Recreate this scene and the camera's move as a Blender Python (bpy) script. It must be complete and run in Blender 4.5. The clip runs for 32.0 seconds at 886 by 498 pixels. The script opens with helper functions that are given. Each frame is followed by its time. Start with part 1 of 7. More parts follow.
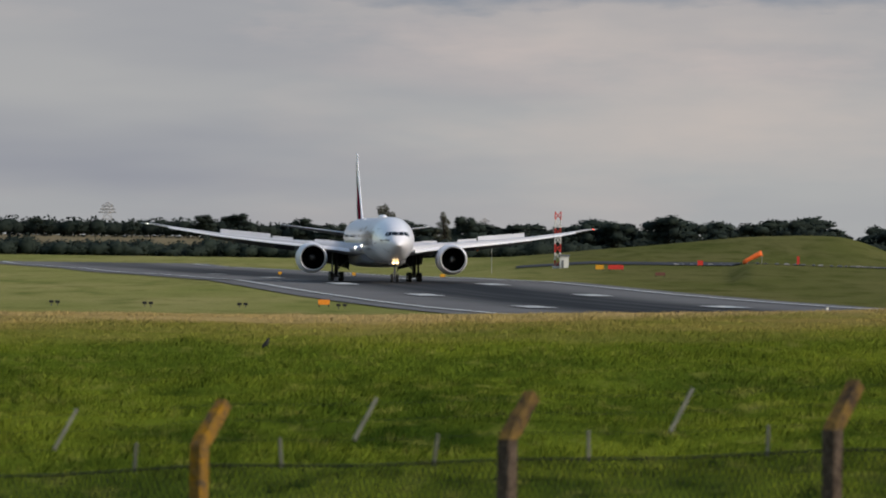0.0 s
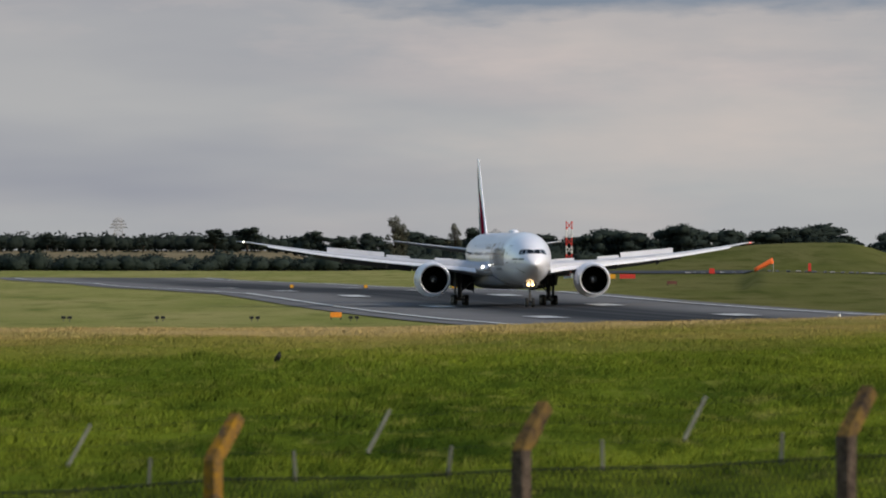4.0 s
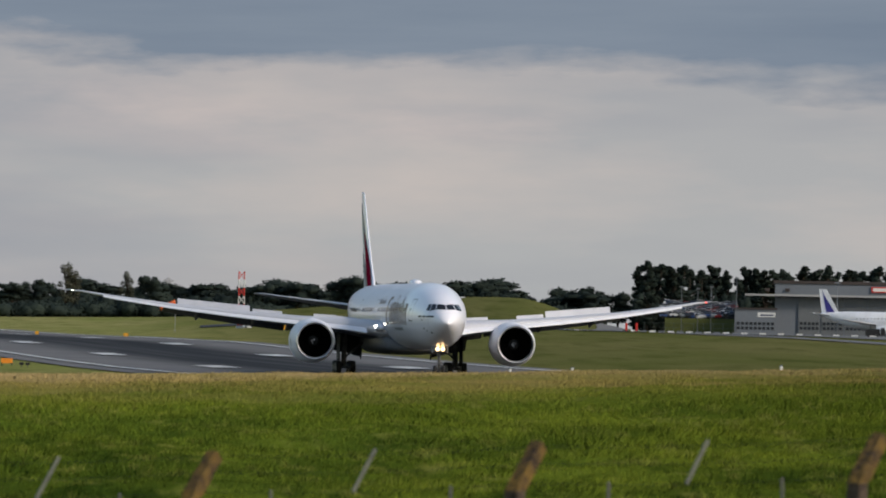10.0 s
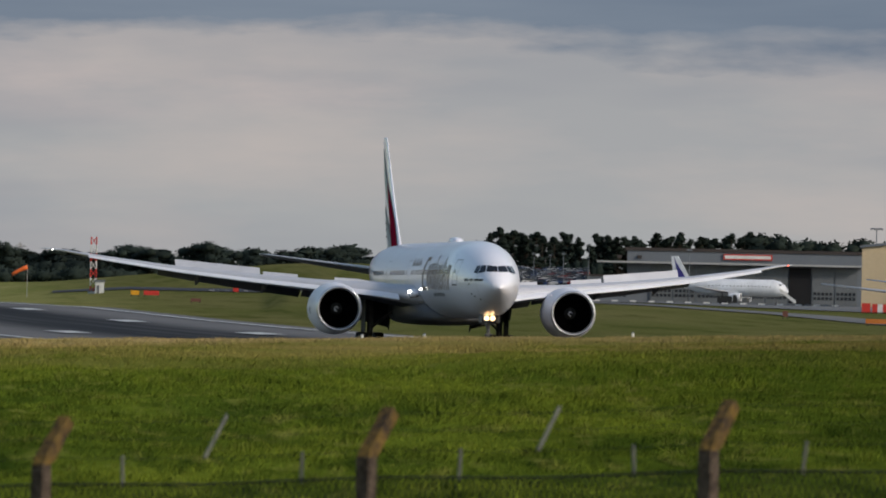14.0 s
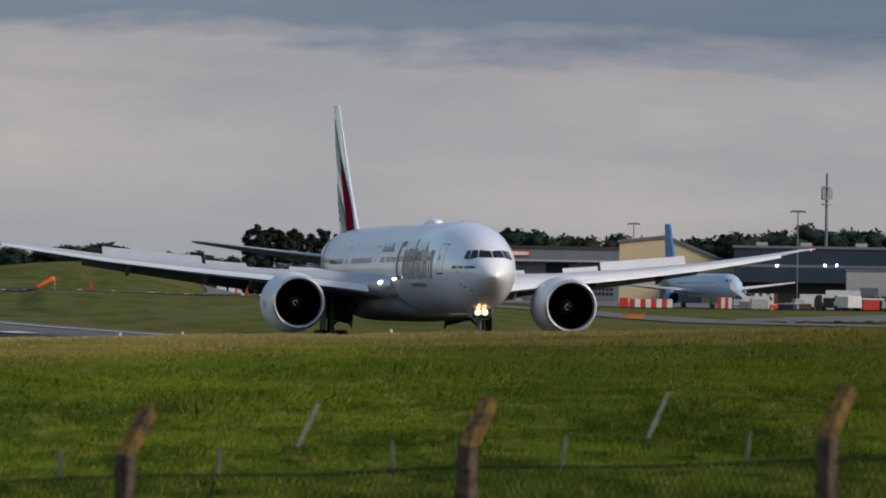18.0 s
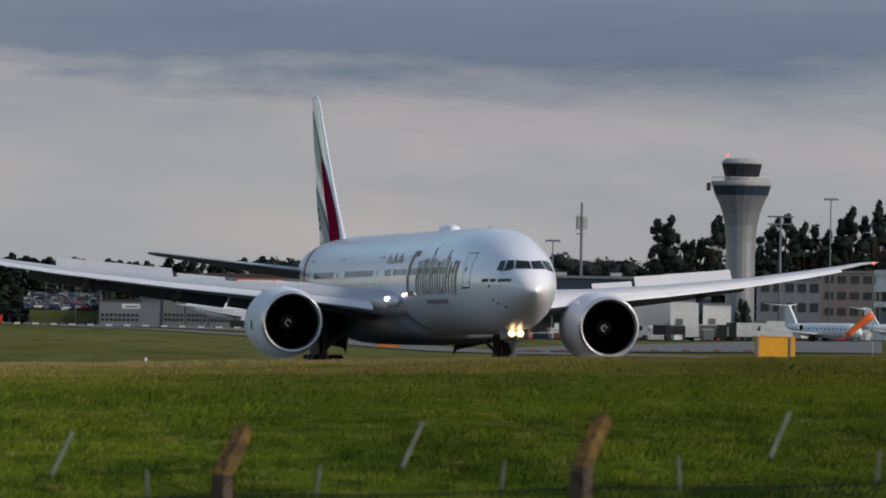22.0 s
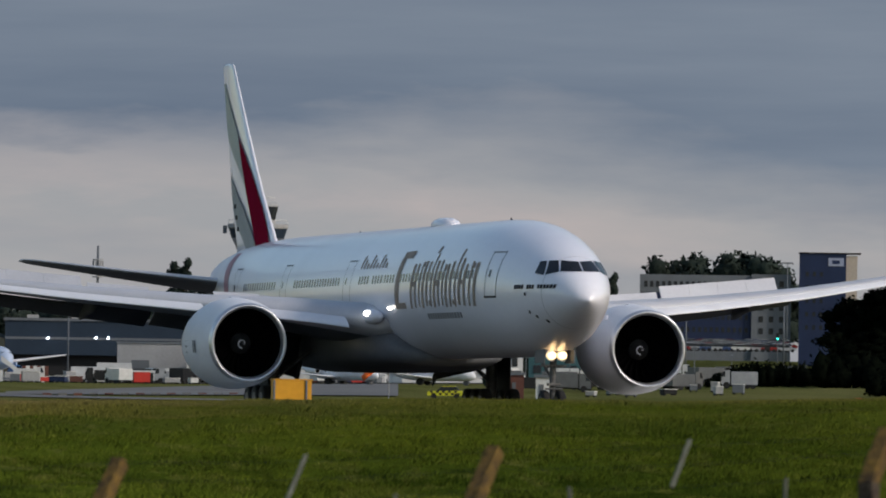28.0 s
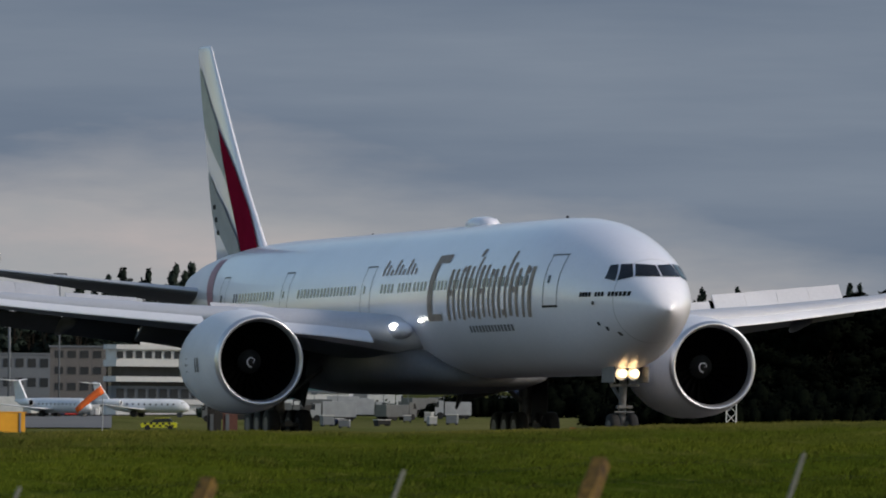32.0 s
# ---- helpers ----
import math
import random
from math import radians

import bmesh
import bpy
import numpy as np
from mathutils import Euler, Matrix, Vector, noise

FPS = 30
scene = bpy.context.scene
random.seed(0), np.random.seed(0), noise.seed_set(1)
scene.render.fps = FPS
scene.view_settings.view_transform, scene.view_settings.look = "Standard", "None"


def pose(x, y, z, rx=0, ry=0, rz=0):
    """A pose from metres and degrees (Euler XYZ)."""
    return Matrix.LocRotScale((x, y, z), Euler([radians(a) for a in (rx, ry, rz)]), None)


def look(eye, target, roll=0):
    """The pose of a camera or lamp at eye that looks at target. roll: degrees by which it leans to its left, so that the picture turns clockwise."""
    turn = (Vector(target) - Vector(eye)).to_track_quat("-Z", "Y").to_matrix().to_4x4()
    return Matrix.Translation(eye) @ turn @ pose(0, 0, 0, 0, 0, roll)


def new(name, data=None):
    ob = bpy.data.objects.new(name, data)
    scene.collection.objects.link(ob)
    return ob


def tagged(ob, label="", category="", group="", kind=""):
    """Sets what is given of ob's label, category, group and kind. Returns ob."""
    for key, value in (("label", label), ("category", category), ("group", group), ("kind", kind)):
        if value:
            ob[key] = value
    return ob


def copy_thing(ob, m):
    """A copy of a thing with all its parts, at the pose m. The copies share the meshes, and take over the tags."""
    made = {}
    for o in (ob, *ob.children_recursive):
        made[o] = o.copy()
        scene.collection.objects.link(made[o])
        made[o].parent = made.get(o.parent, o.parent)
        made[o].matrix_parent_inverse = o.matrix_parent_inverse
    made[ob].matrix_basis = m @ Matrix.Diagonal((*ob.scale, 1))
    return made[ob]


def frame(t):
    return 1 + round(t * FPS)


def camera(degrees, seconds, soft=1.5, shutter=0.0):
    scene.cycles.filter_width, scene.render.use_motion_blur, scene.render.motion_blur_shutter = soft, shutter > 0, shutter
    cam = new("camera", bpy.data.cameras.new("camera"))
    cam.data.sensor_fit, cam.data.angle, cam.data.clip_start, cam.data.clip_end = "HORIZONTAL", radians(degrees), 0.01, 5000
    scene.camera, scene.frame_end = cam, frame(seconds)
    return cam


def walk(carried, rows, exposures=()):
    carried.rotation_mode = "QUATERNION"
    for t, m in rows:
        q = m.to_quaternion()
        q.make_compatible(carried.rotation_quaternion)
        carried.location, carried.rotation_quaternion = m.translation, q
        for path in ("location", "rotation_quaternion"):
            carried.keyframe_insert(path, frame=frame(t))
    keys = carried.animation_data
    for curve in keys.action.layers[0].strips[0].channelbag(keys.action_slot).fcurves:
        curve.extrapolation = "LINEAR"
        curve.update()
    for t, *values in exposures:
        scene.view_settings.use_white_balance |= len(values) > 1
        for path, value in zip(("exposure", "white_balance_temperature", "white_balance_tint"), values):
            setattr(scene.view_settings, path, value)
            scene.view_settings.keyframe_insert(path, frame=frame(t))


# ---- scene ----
EYE = 5.0        # height of the lens over the datum
CROSSFALL = 0.0163   # the land and the pan climb together to the right
RISE_AZ = (-4, -1, 0, 1.5, 9, 10, 11.5, 13, 16)
RISE_TO = (0.05, 0.1, 0.5, 1.5, 9, 9.6, 9.9, 10.8, 11.4)


def rise(az, d):
    return d * math.tan(CROSSFALL * radians(float(np.interp(az, RISE_AZ, RISE_TO))))


def aim(pan, tilt, lean):
    return pose(0, 0, EYE, 90 + tilt + CROSSFALL * pan, 0, -pan) @ pose(0, 0, 0, 0, 0, lean)


AIM = [
    (0, 0.000, 0.145, 0.76), (0.5, 0.126, -0.019, 0.77), (1, 0.094, 0.186, 0.57), (1.5, 0.129, 0.372, 0.74),
    (2, 0.222, 0.258, 0.36), (2.5, 0.239, 0.431, 0.36), (4.5, -0.136, 0.063, 0.01), (5, 0.100, -0.068, 0.06),
    (5.5, 0.419, -0.036, 0.35), (6, 0.760, 0.076, 0.47), (6.5, 0.864, 0.036, 0.60), (7, 1.119, -0.416, 0.92),
    (7.5, 1.568, -0.322, 0.96), (8, 1.756, -0.197, 0.82), (8.5, 1.963, -0.055, 0.89), (9, 2.045, 0.095, 1.13),
    (9.5, 2.121, 0.332, 1.10), (10, 2.131, 0.551, 1.09), (10.5, 2.159, 0.547, 1.02), (11, 2.094, 0.405, 1.07),
    (11.5, 2.290, 0.315, 1.07), (12, 2.854, 0.440, 1.04), (12.5, 3.053, 0.568, 1.02), (13, 3.005, 0.450, 1.03),
    (13.5, 3.033, 0.314, 1.10), (15.5, 3.413, 0.389, 1.62), (16, 3.747, 0.398, 1.24), (16.5, 3.932, 0.500, 1.06),
    (17, 4.244, 0.535, 1.09), (17.5, 4.508, 0.340, 0.93), (18, 4.773, 0.307, 0.87), (18.5, 5.018, 0.339, 0.84),
    (19, 5.203, 0.335, 0.86), (19.5, 5.206, 0.292, 0.88), (20, 5.599, 0.331, 0.96), (20.5, 5.815, 0.403, 1.11),
    (21, 6.143, 0.410, 1.16), (21.5, 6.490, 0.464, 0.90), (22, 6.426, 0.501, 0.97), (22.5, 6.392, 0.464, 0.95),
    (23, 6.553, 0.470, 0.91), (23.5, 6.821, 0.488, 0.71), (24, 7.372, 0.426, 0.72), (24.5, 7.723, 0.612, 0.78),
    (26.5, 8.343, 0.412, 0.62), (27, 8.976, 0.641, 0.72), (27.5, 9.457, 0.755, 0.83), (28, 9.690, 0.789, 0.84),
    (28.5, 9.992, 0.624, 0.86), (29, 10.142, 0.614, 0.77), (29.5, 10.480, 0.918, 0.76), (30, 10.692, 0.976, 0.84),
    (30.5, 10.891, 0.895, 0.69), (31, 11.191, 0.817, 0.51), (31.5, 11.524, 0.957, 0.54), (32, 11.627, 0.991, 0.56),
]
cam = camera(5.984, 32.0, soft=1.9)
cam.data.dof.use_dof, cam.data.dof.focus_distance, cam.data.dof.aperture_fstop = True, 480.0, 9.0
walk(cam, [(t, aim(p, e, r)) for t, p, e, r in AIM],
     exposures=[(0, 0.06, 6450, 10), (1, 0.22, 6450, 10), (2, 0.1, 6450, 10), (5, 0.2, 6450, 10), (8, 0.34, 6450, 10), (10, 0.1, 6400, 10), (13, -0.05, 6350, 10), (19, -0.1, 6250, 11), (25, -0.12, 6250, 11), (32, -0.14, 6250, 11)])

# ---- world, sun, exposure ----
SUN_AZ, SUN_EL = 126.0, 28.0
world = bpy.data.worlds.new("sky")
scene.world = world
world.use_nodes = True
wn = world.node_tree
sky_tex = wn.nodes.new("ShaderNodeTexSky")
sky_tex.sky_type, sky_tex.sun_disc = "NISHITA", False
sky_tex.sun_elevation, sky_tex.sun_rotation = radians(SUN_EL), radians(SUN_AZ)
sky_tex.dust_density, sky_tex.air_density = 1.0, 1.3
wn.links.new(sky_tex.outputs[0], wn.nodes["Background"].inputs[0])
wn.nodes["Background"].inputs[1].default_value = 0.125

sun_dir = Vector((math.sin(radians(SUN_AZ)) * math.cos(radians(SUN_EL)), math.cos(radians(SUN_AZ)) * math.cos(radians(SUN_EL)), math.sin(radians(SUN_EL))))
sun = new("sun", bpy.data.lights.new("sun", "SUN"))
sun.data.energy, sun.data.angle, sun.data.color = 2.5, radians(8), (1.0, 0.88, 0.74)
sun.matrix_basis = look(sun_dir * 100, (0, 0, 0))

# ---- materials ----
def mat(name, col, rough=0.6, metal=0.0, col2=None, scale=3.0, fine=40.0, amount=0.6, bump=0.0, each=0.0, emit=0.0, stretch=None, gloss=0.3):
    """A surface with stains at one scale and grain at another; each: how much one piece differs from the next."""
    m = bpy.data.materials.new(name)
    m.use_nodes = True
    n, l = m.node_tree.nodes, m.node_tree.links
    b = n["Principled BSDF"]
    b.inputs["Roughness"].default_value, b.inputs["Metallic"].default_value = rough, metal
    b.inputs["Specular IOR Level"].default_value = gloss
    tc = n.new("ShaderNodeTexCoord")
    mp = n.new("ShaderNodeMapping")
    if stretch:
        mp.inputs["Scale"].default_value = stretch
    l.new(tc.outputs["Object"], mp.inputs["Vector"])
    na, nb = n.new("ShaderNodeTexNoise"), n.new("ShaderNodeTexNoise")
    na.inputs["Scale"].default_value, nb.inputs["Scale"].default_value = scale, fine
    na.inputs["Detail"].default_value, nb.inputs["Detail"].default_value = 5, 3
    l.new(mp.outputs[0], na.inputs["Vector"])
    l.new(mp.outputs[0], nb.inputs["Vector"])
    add = n.new("ShaderNodeMix")
    add.data_type = "FLOAT"
    add.inputs[0].default_value = 0.35
    l.new(na.outputs[0], add.inputs[2])
    l.new(nb.outputs[0], add.inputs[3])
    mr = n.new("ShaderNodeMapRange")
    mr.inputs[1].default_value, mr.inputs[2].default_value = 0.35, 0.65
    l.new(add.outputs[0], mr.inputs[0])
    mix = n.new("ShaderNodeMix")
    mix.data_type = "RGBA"
    c2 = col2 or tuple(c * (1 - 0.35 * amount) for c in col)
    mix.inputs[6].default_value, mix.inputs[7].default_value = (*col, 1), (*c2, 1)
    l.new(mr.outputs[0], mix.inputs[0])
    out = mix.outputs[2]
    if each:
        oi, hsv, r2 = n.new("ShaderNodeObjectInfo"), n.new("ShaderNodeHueSaturation"), n.new("ShaderNodeMapRange")
        r2.inputs[3].default_value, r2.inputs[4].default_value = 1 - each, 1 + each
        l.new(oi.outputs["Random"], r2.inputs[0])
        l.new(r2.outputs[0], hsv.inputs["Value"])
        l.new(out, hsv.inputs["Color"])
        out = hsv.outputs[0]
    l.new(out, b.inputs["Base Color"])
    if bump:
        bp = n.new("ShaderNodeBump")
        bp.inputs["Strength"].default_value, bp.inputs["Distance"].default_value = min(1, bump), 0.05
        l.new(nb.outputs[0], bp.inputs["Height"])
        l.new(bp.outputs[0], b.inputs["Normal"])
    if emit:
        b.inputs["Emission Color"].default_value, b.inputs["Emission Strength"].default_value = (*col, 1), emit
    return m


# ---- building helpers ----
def sky_place(az, el, d):
    """The point d metres off, at a bearing and a height angle in degrees from the lens."""
    return Vector((d * math.sin(radians(az)), d * math.cos(radians(az)), EYE + d * math.tan(radians(el)) + rise(az, d)))


def part(name, bm, material, parent=None, label="", smooth=False):
    me = bpy.data.meshes.new(name)
    bm.normal_update()
    bm.to_mesh(me)
    bm.free()
    for m in material if isinstance(material, (list, tuple)) else [material]:
        me.materials.append(m)
    if smooth:
        me.shade_smooth()
    ob = new(name, me)
    ob.parent = parent
    if label:
        ob["label"] = label
    return ob


def thing(name, m, label, category, group="", kind=""):
    ob = new(name)
    ob.empty_display_size = 0.5
    ob.matrix_basis = m
    return tagged(ob, label, category, group, kind)


def box(bm, c, s, m=None, bevel=0.0):
    g = bmesh.ops.create_cube(bm, size=1.0, matrix=(m or Matrix()) @ Matrix.LocRotScale(c, None, s))
    if bevel:
        es = list({e for v in g["verts"] for e in v.link_edges})
        bmesh.ops.bevel(bm, geom=es, offset=bevel, segments=2, affect="EDGES", profile=0.7)
    return bm


def rod(bm, a, b, r0, r1=None, n=10):
    a, b = Vector(a), Vector(b)
    q = (b - a).to_track_quat("Z", "Y").to_matrix().to_4x4()
    bmesh.ops.create_cone(bm, cap_ends=True, segments=n, radius1=r0, radius2=r0 if r1 is None else r1, depth=(b - a).length, matrix=Matrix.Translation((a + b) / 2) @ q)
    return bm


def loft(bm, rings, close=True, cap=True, mi=0):
    vs = [[bm.verts.new(p) for p in ring] for ring in rings]
    n = len(vs[0])
    for a, b in zip(vs, vs[1:]):
        for i in range(n if close else n - 1):
            f = bm.faces.new((a[i], a[(i + 1) % n], b[(i + 1) % n], b[i]))
            f.material_index = mi
    if cap and close:
        bm.faces.new(vs[0][::-1])
        bm.faces.new(vs[-1])
    return bm


def prism(bm, pts, lo, hi, axis=2):
    """A flat outline pushed from lo to hi along an axis."""
    def p3(p, h):
        q = list(p)
        q.insert(axis, h)
        return q
    loft(bm, [[p3(p, lo) for p in pts], [p3(p, hi) for p in pts]])
    bmesh.ops.recalc_face_normals(bm, faces=bm.faces)
    return bm


def B():
    return bmesh.new()

# ---- the lie of the land: bearing and distance from the lens ----
LAND_R = (0, 15, 40, 58, 75, 240, 262, 285, 330, 363, 384, 414, 448, 485, 525, 567, 612, 661, 713, 770, 832, 899, 970, 1044, 1118, 1190, 1430)
LAND_Z = (-1.7, -1.8, -2.6, -3.15, -3.0, -1.14, -1.28, -1.62, -1.8, -1.9, -2.12, -2.44, -2.78, -3.13, -3.46, -3.77, -4.05, -4.29, -4.46, -4.53, -4.47, -4.23, -3.8, -3.21, -2.52, -1.87, -1.3)
FAR_AZ = (-30, -3, 0, 2, 3, 4, 5, 6.5, 8, 10, 11, 11.6, 12.4, 14, 40)
FAR_EL = (0.08, 0.07, 0.06, 0.04, 0.0, -0.02, -0.04, -0.065, -0.095, -0.09, -0.06, 0.02, 0.03, -0.02, 0.0)

BROW_AZ = (-4, -1, 2, 4.5, 7.5, 10, 11.5, 13, 14.5, 17)
BROW_UP = (-0.065, -0.06, -0.025, -0.003, 0.038, 0.036, 0.045, 0.088, 0.12, 0.135)


def land(x, y):
    r, az = math.hypot(x, y), math.degrees(math.atan2(x, y))
    zl = float(np.interp(r, LAND_R, LAND_Z))
    far = float(np.interp(az, FAR_AZ, FAR_EL))
    if az < 1.0:
        u = min(1, 1.0 - az)
        far = far * (1 - u) + u * float(np.interp(r, (1430, 1600, 1890, 2010, 2160), (-0.052, -0.022, 0.004, 0.032, 0.072)))
        far += 0.135 * min(1, max(0, (-0.5 - az) / 0.7)) * min(1, max(0, (r - 2180) / 190))
    zf = r * math.tan(radians(far))
    k = min(1, max(0, (r - 1080) / 420))
    k = k * k * (3 - 2 * k)
    if az < 2:
        k *= min(1, max(0, (r - 1250) / 350))
    z = zl * (1 - k) + zf * k
    # the long grass bank beside the road
    hill = math.exp(-((az - 2.62) / (1.5 if az < 2.62 else 0.5)) ** 2 - ((r - 1990) / 190) ** 2) + 0.10 * math.exp(-((az - 0.9) / 0.7) ** 2 - ((r - 2050) / 190) ** 2)
    z += 7.2 * hill
    # the brow of the near bank climbs towards the far end
    if 110 < r < 300:
        u = (r - 110) / 130 if r < 240 else 1.0 if r < 262 else (300 - r) / 38
        z += u * u * (3 - 2 * u) * 240 * math.tan(radians(float(np.interp(az, BROW_AZ, BROW_UP))))
    # the apron side lies a little lower than the runway
    if az > 4.5 and 950 < r < 1560:
        z -= 0.85 * min(1, (az - 4.5) / 1.5) * min(1, max(0, (11.6 - az) / 1.0)) * min(1, (r - 950) / 130) * min(1, (1560 - r) / 140)
    if 70 < r < 300:
        w = min(1, (r - 70) / 40) * min(1, max(0.15, (262 - r) / 60))
        z += w * 0.26 * noise.noise((x / 9, y / 14, 0)) + w * 0.11 * noise.noise((x / 2.4, y / 5, 3)) + w * 0.06 * noise.noise((x / 0.8, y / 2.2, 8))
    return EYE + z + rise(az, r)


def meadow(name, tufts=False):
    m = bpy.data.materials.new(name)
    m.use_nodes = True
    n, l = m.node_tree.nodes, m.node_tree.links
    b = n["Principled BSDF"]
    b.inputs["Roughness"].default_value, b.inputs["Specular IOR Level"].default_value = 1.0, 0.0
    tc = n.new("ShaderNodeTexCoord")

    def blot(scale, detail, lo, hi, stretch=(1, 1, 1)):
        mp, t, r = n.new("ShaderNodeMapping"), n.new("ShaderNodeTexNoise"), n.new("ShaderNodeMapRange")
        mp.inputs["Scale"].default_value = stretch
        t.inputs["Scale"].default_value, t.inputs["Detail"].default_value = scale, detail
        r.inputs[1].default_value, r.inputs[2].default_value = lo, hi
        l.new(tc.outputs["Object"], mp.inputs[0])
        l.new(mp.outputs[0], t.inputs["Vector"])
        l.new(t.outputs[0], r.inputs[0])
        return r.outputs[0], t.outputs[0]

    def mix(f, a, c):
        q = n.new("ShaderNodeMix")
        q.data_type = "RGBA"
        l.new(f, q.inputs[0])
        for i, v in ((6, a), (7, c)):
            if isinstance(v, tuple):
                q.inputs[i].default_value = (*v, 1)
            else:
                l.new(v, q.inputs[i])
        return q.outputs[2]

    col = mix(blot(0.09, 4, 0.38, 0.62, (1.6, 0.4, 1))[0], (0.112, 0.140, 0.014), (0.070, 0.100, 0.011))
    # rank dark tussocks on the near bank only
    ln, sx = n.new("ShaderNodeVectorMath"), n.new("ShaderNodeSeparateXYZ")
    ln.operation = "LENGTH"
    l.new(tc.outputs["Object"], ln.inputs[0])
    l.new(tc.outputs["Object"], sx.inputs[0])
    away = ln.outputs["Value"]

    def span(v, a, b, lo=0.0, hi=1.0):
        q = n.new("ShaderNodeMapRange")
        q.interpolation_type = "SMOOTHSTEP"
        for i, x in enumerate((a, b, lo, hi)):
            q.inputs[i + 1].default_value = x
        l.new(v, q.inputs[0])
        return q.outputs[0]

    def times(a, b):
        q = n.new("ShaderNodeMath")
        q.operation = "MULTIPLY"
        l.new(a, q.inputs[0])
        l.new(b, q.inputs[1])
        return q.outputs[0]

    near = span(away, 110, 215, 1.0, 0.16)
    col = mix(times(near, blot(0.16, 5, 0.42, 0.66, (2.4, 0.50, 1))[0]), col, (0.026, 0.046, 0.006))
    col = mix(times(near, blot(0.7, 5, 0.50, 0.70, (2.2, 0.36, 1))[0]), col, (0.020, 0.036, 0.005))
    col = mix(blot(0.8, 6, 0.54, 0.80, (2.0, 0.5, 1))[0], col, (0.160, 0.162, 0.034))
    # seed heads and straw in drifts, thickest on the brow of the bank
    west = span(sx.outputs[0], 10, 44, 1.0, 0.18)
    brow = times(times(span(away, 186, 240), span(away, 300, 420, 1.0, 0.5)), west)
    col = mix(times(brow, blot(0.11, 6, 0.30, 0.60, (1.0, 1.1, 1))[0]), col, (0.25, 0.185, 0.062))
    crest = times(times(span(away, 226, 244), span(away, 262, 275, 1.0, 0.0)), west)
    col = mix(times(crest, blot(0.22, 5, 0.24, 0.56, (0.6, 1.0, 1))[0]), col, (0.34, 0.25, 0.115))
    # coarse unmown grass by the boundary fence; dim picture edges also painted in here
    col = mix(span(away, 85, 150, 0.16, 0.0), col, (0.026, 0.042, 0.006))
    # short, sun-bleached turf of the airfield, mown in bands
    tint = mix(blot(0.03, 5, 0.34, 0.66, (1.6, 0.25, 1))[0], (0.232, 0.212, 0.086), (0.160, 0.170, 0.053))
    tint = mix(blot(0.13, 6, 0.50, 0.74, (1.6, 0.22, 1))[0], tint, (0.104, 0.118, 0.035))
    col = mix(span(away, 262, 380, 0.0, 0.85), col, tint)
    # ripe straw-coloured field beyond the hedge
    col = mix(span(away, 2170, 2195), col, mix(blot(0.05, 4, 0.35, 0.65, (1.6, 0.3, 1))[0], (0.185, 0.150, 0.092), (0.135, 0.112, 0.066)))
    fine, raw = blot(7.0, 4, 0.3, 0.7)
    hs = n.new("ShaderNodeHueSaturation")
    # grass brighter to the left, darker to the right: sun and cloud painted in
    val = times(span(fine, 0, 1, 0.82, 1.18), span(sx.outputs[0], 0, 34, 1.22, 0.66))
    if tufts:
        geo = n.new("ShaderNodeNewGeometry")
        val = times(val, span(geo.outputs["Random Per Island"], 0, 1, 0.72, 1.30))
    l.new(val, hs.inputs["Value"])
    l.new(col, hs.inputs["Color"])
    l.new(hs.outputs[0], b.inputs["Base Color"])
    bp = n.new("ShaderNodeBump")
    bp.inputs["Strength"].default_value, bp.inputs["Distance"].default_value = 0.35, 0.1
    l.new(raw, bp.inputs["Height"])
    l.new(bp.outputs[0], b.inputs["Normal"])
    return m


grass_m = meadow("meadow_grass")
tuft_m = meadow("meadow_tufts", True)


GROUND_R = [6, 12, 20, 30, 40, 50, 58, 66, 74] + [80 + i for i in range(210)] + [290 + i * 8 for i in range(170)] + [1660 + i * 25 for i in range(26)] + [2330, 2450, 2600, 2800, 3100, 3500, 4000, 4800]
GROUND_AZ = [-180 + i * 10 for i in range(17)] + [-12, -8] + [-5 + i * 0.08 for i in range(264)] + [16.5, 17.5, 20, 24, 30] + [40 + i * 10 for i in range(14)]


def build_ground():
    verts, faces = [], []
    for r in GROUND_R:
        for a in GROUND_AZ:
            x, y = r * math.sin(radians(a)), r * math.cos(radians(a))
            verts.append((x, y, land(x, y)))
    n = len(GROUND_AZ)
    verts.append((0, 0, land(0, 0)))
    for i in range(len(GROUND_R) - 1):
        for j in range(n):
            k = (j + 1) % n
            faces.append((i * n + j, (i + 1) * n + j, (i + 1) * n + k, i * n + k))
    for j in range(n):
        faces.append((len(verts) - 1, j, (j + 1) % n))
    me = bpy.data.meshes.new("ground")
    me.from_pydata(verts, [], faces)
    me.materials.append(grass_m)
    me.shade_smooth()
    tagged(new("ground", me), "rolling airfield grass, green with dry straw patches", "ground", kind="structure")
    if me.polygons[500].normal.z < 0:
        me.flip_normals()
    return np.array([v[2] for v in verts[:-1]]).reshape(len(GROUND_R), n)


heights = build_ground()

# ---- runway ----
RX, RK = 106.2, -0.0953      # centre line x = RX + RK * y


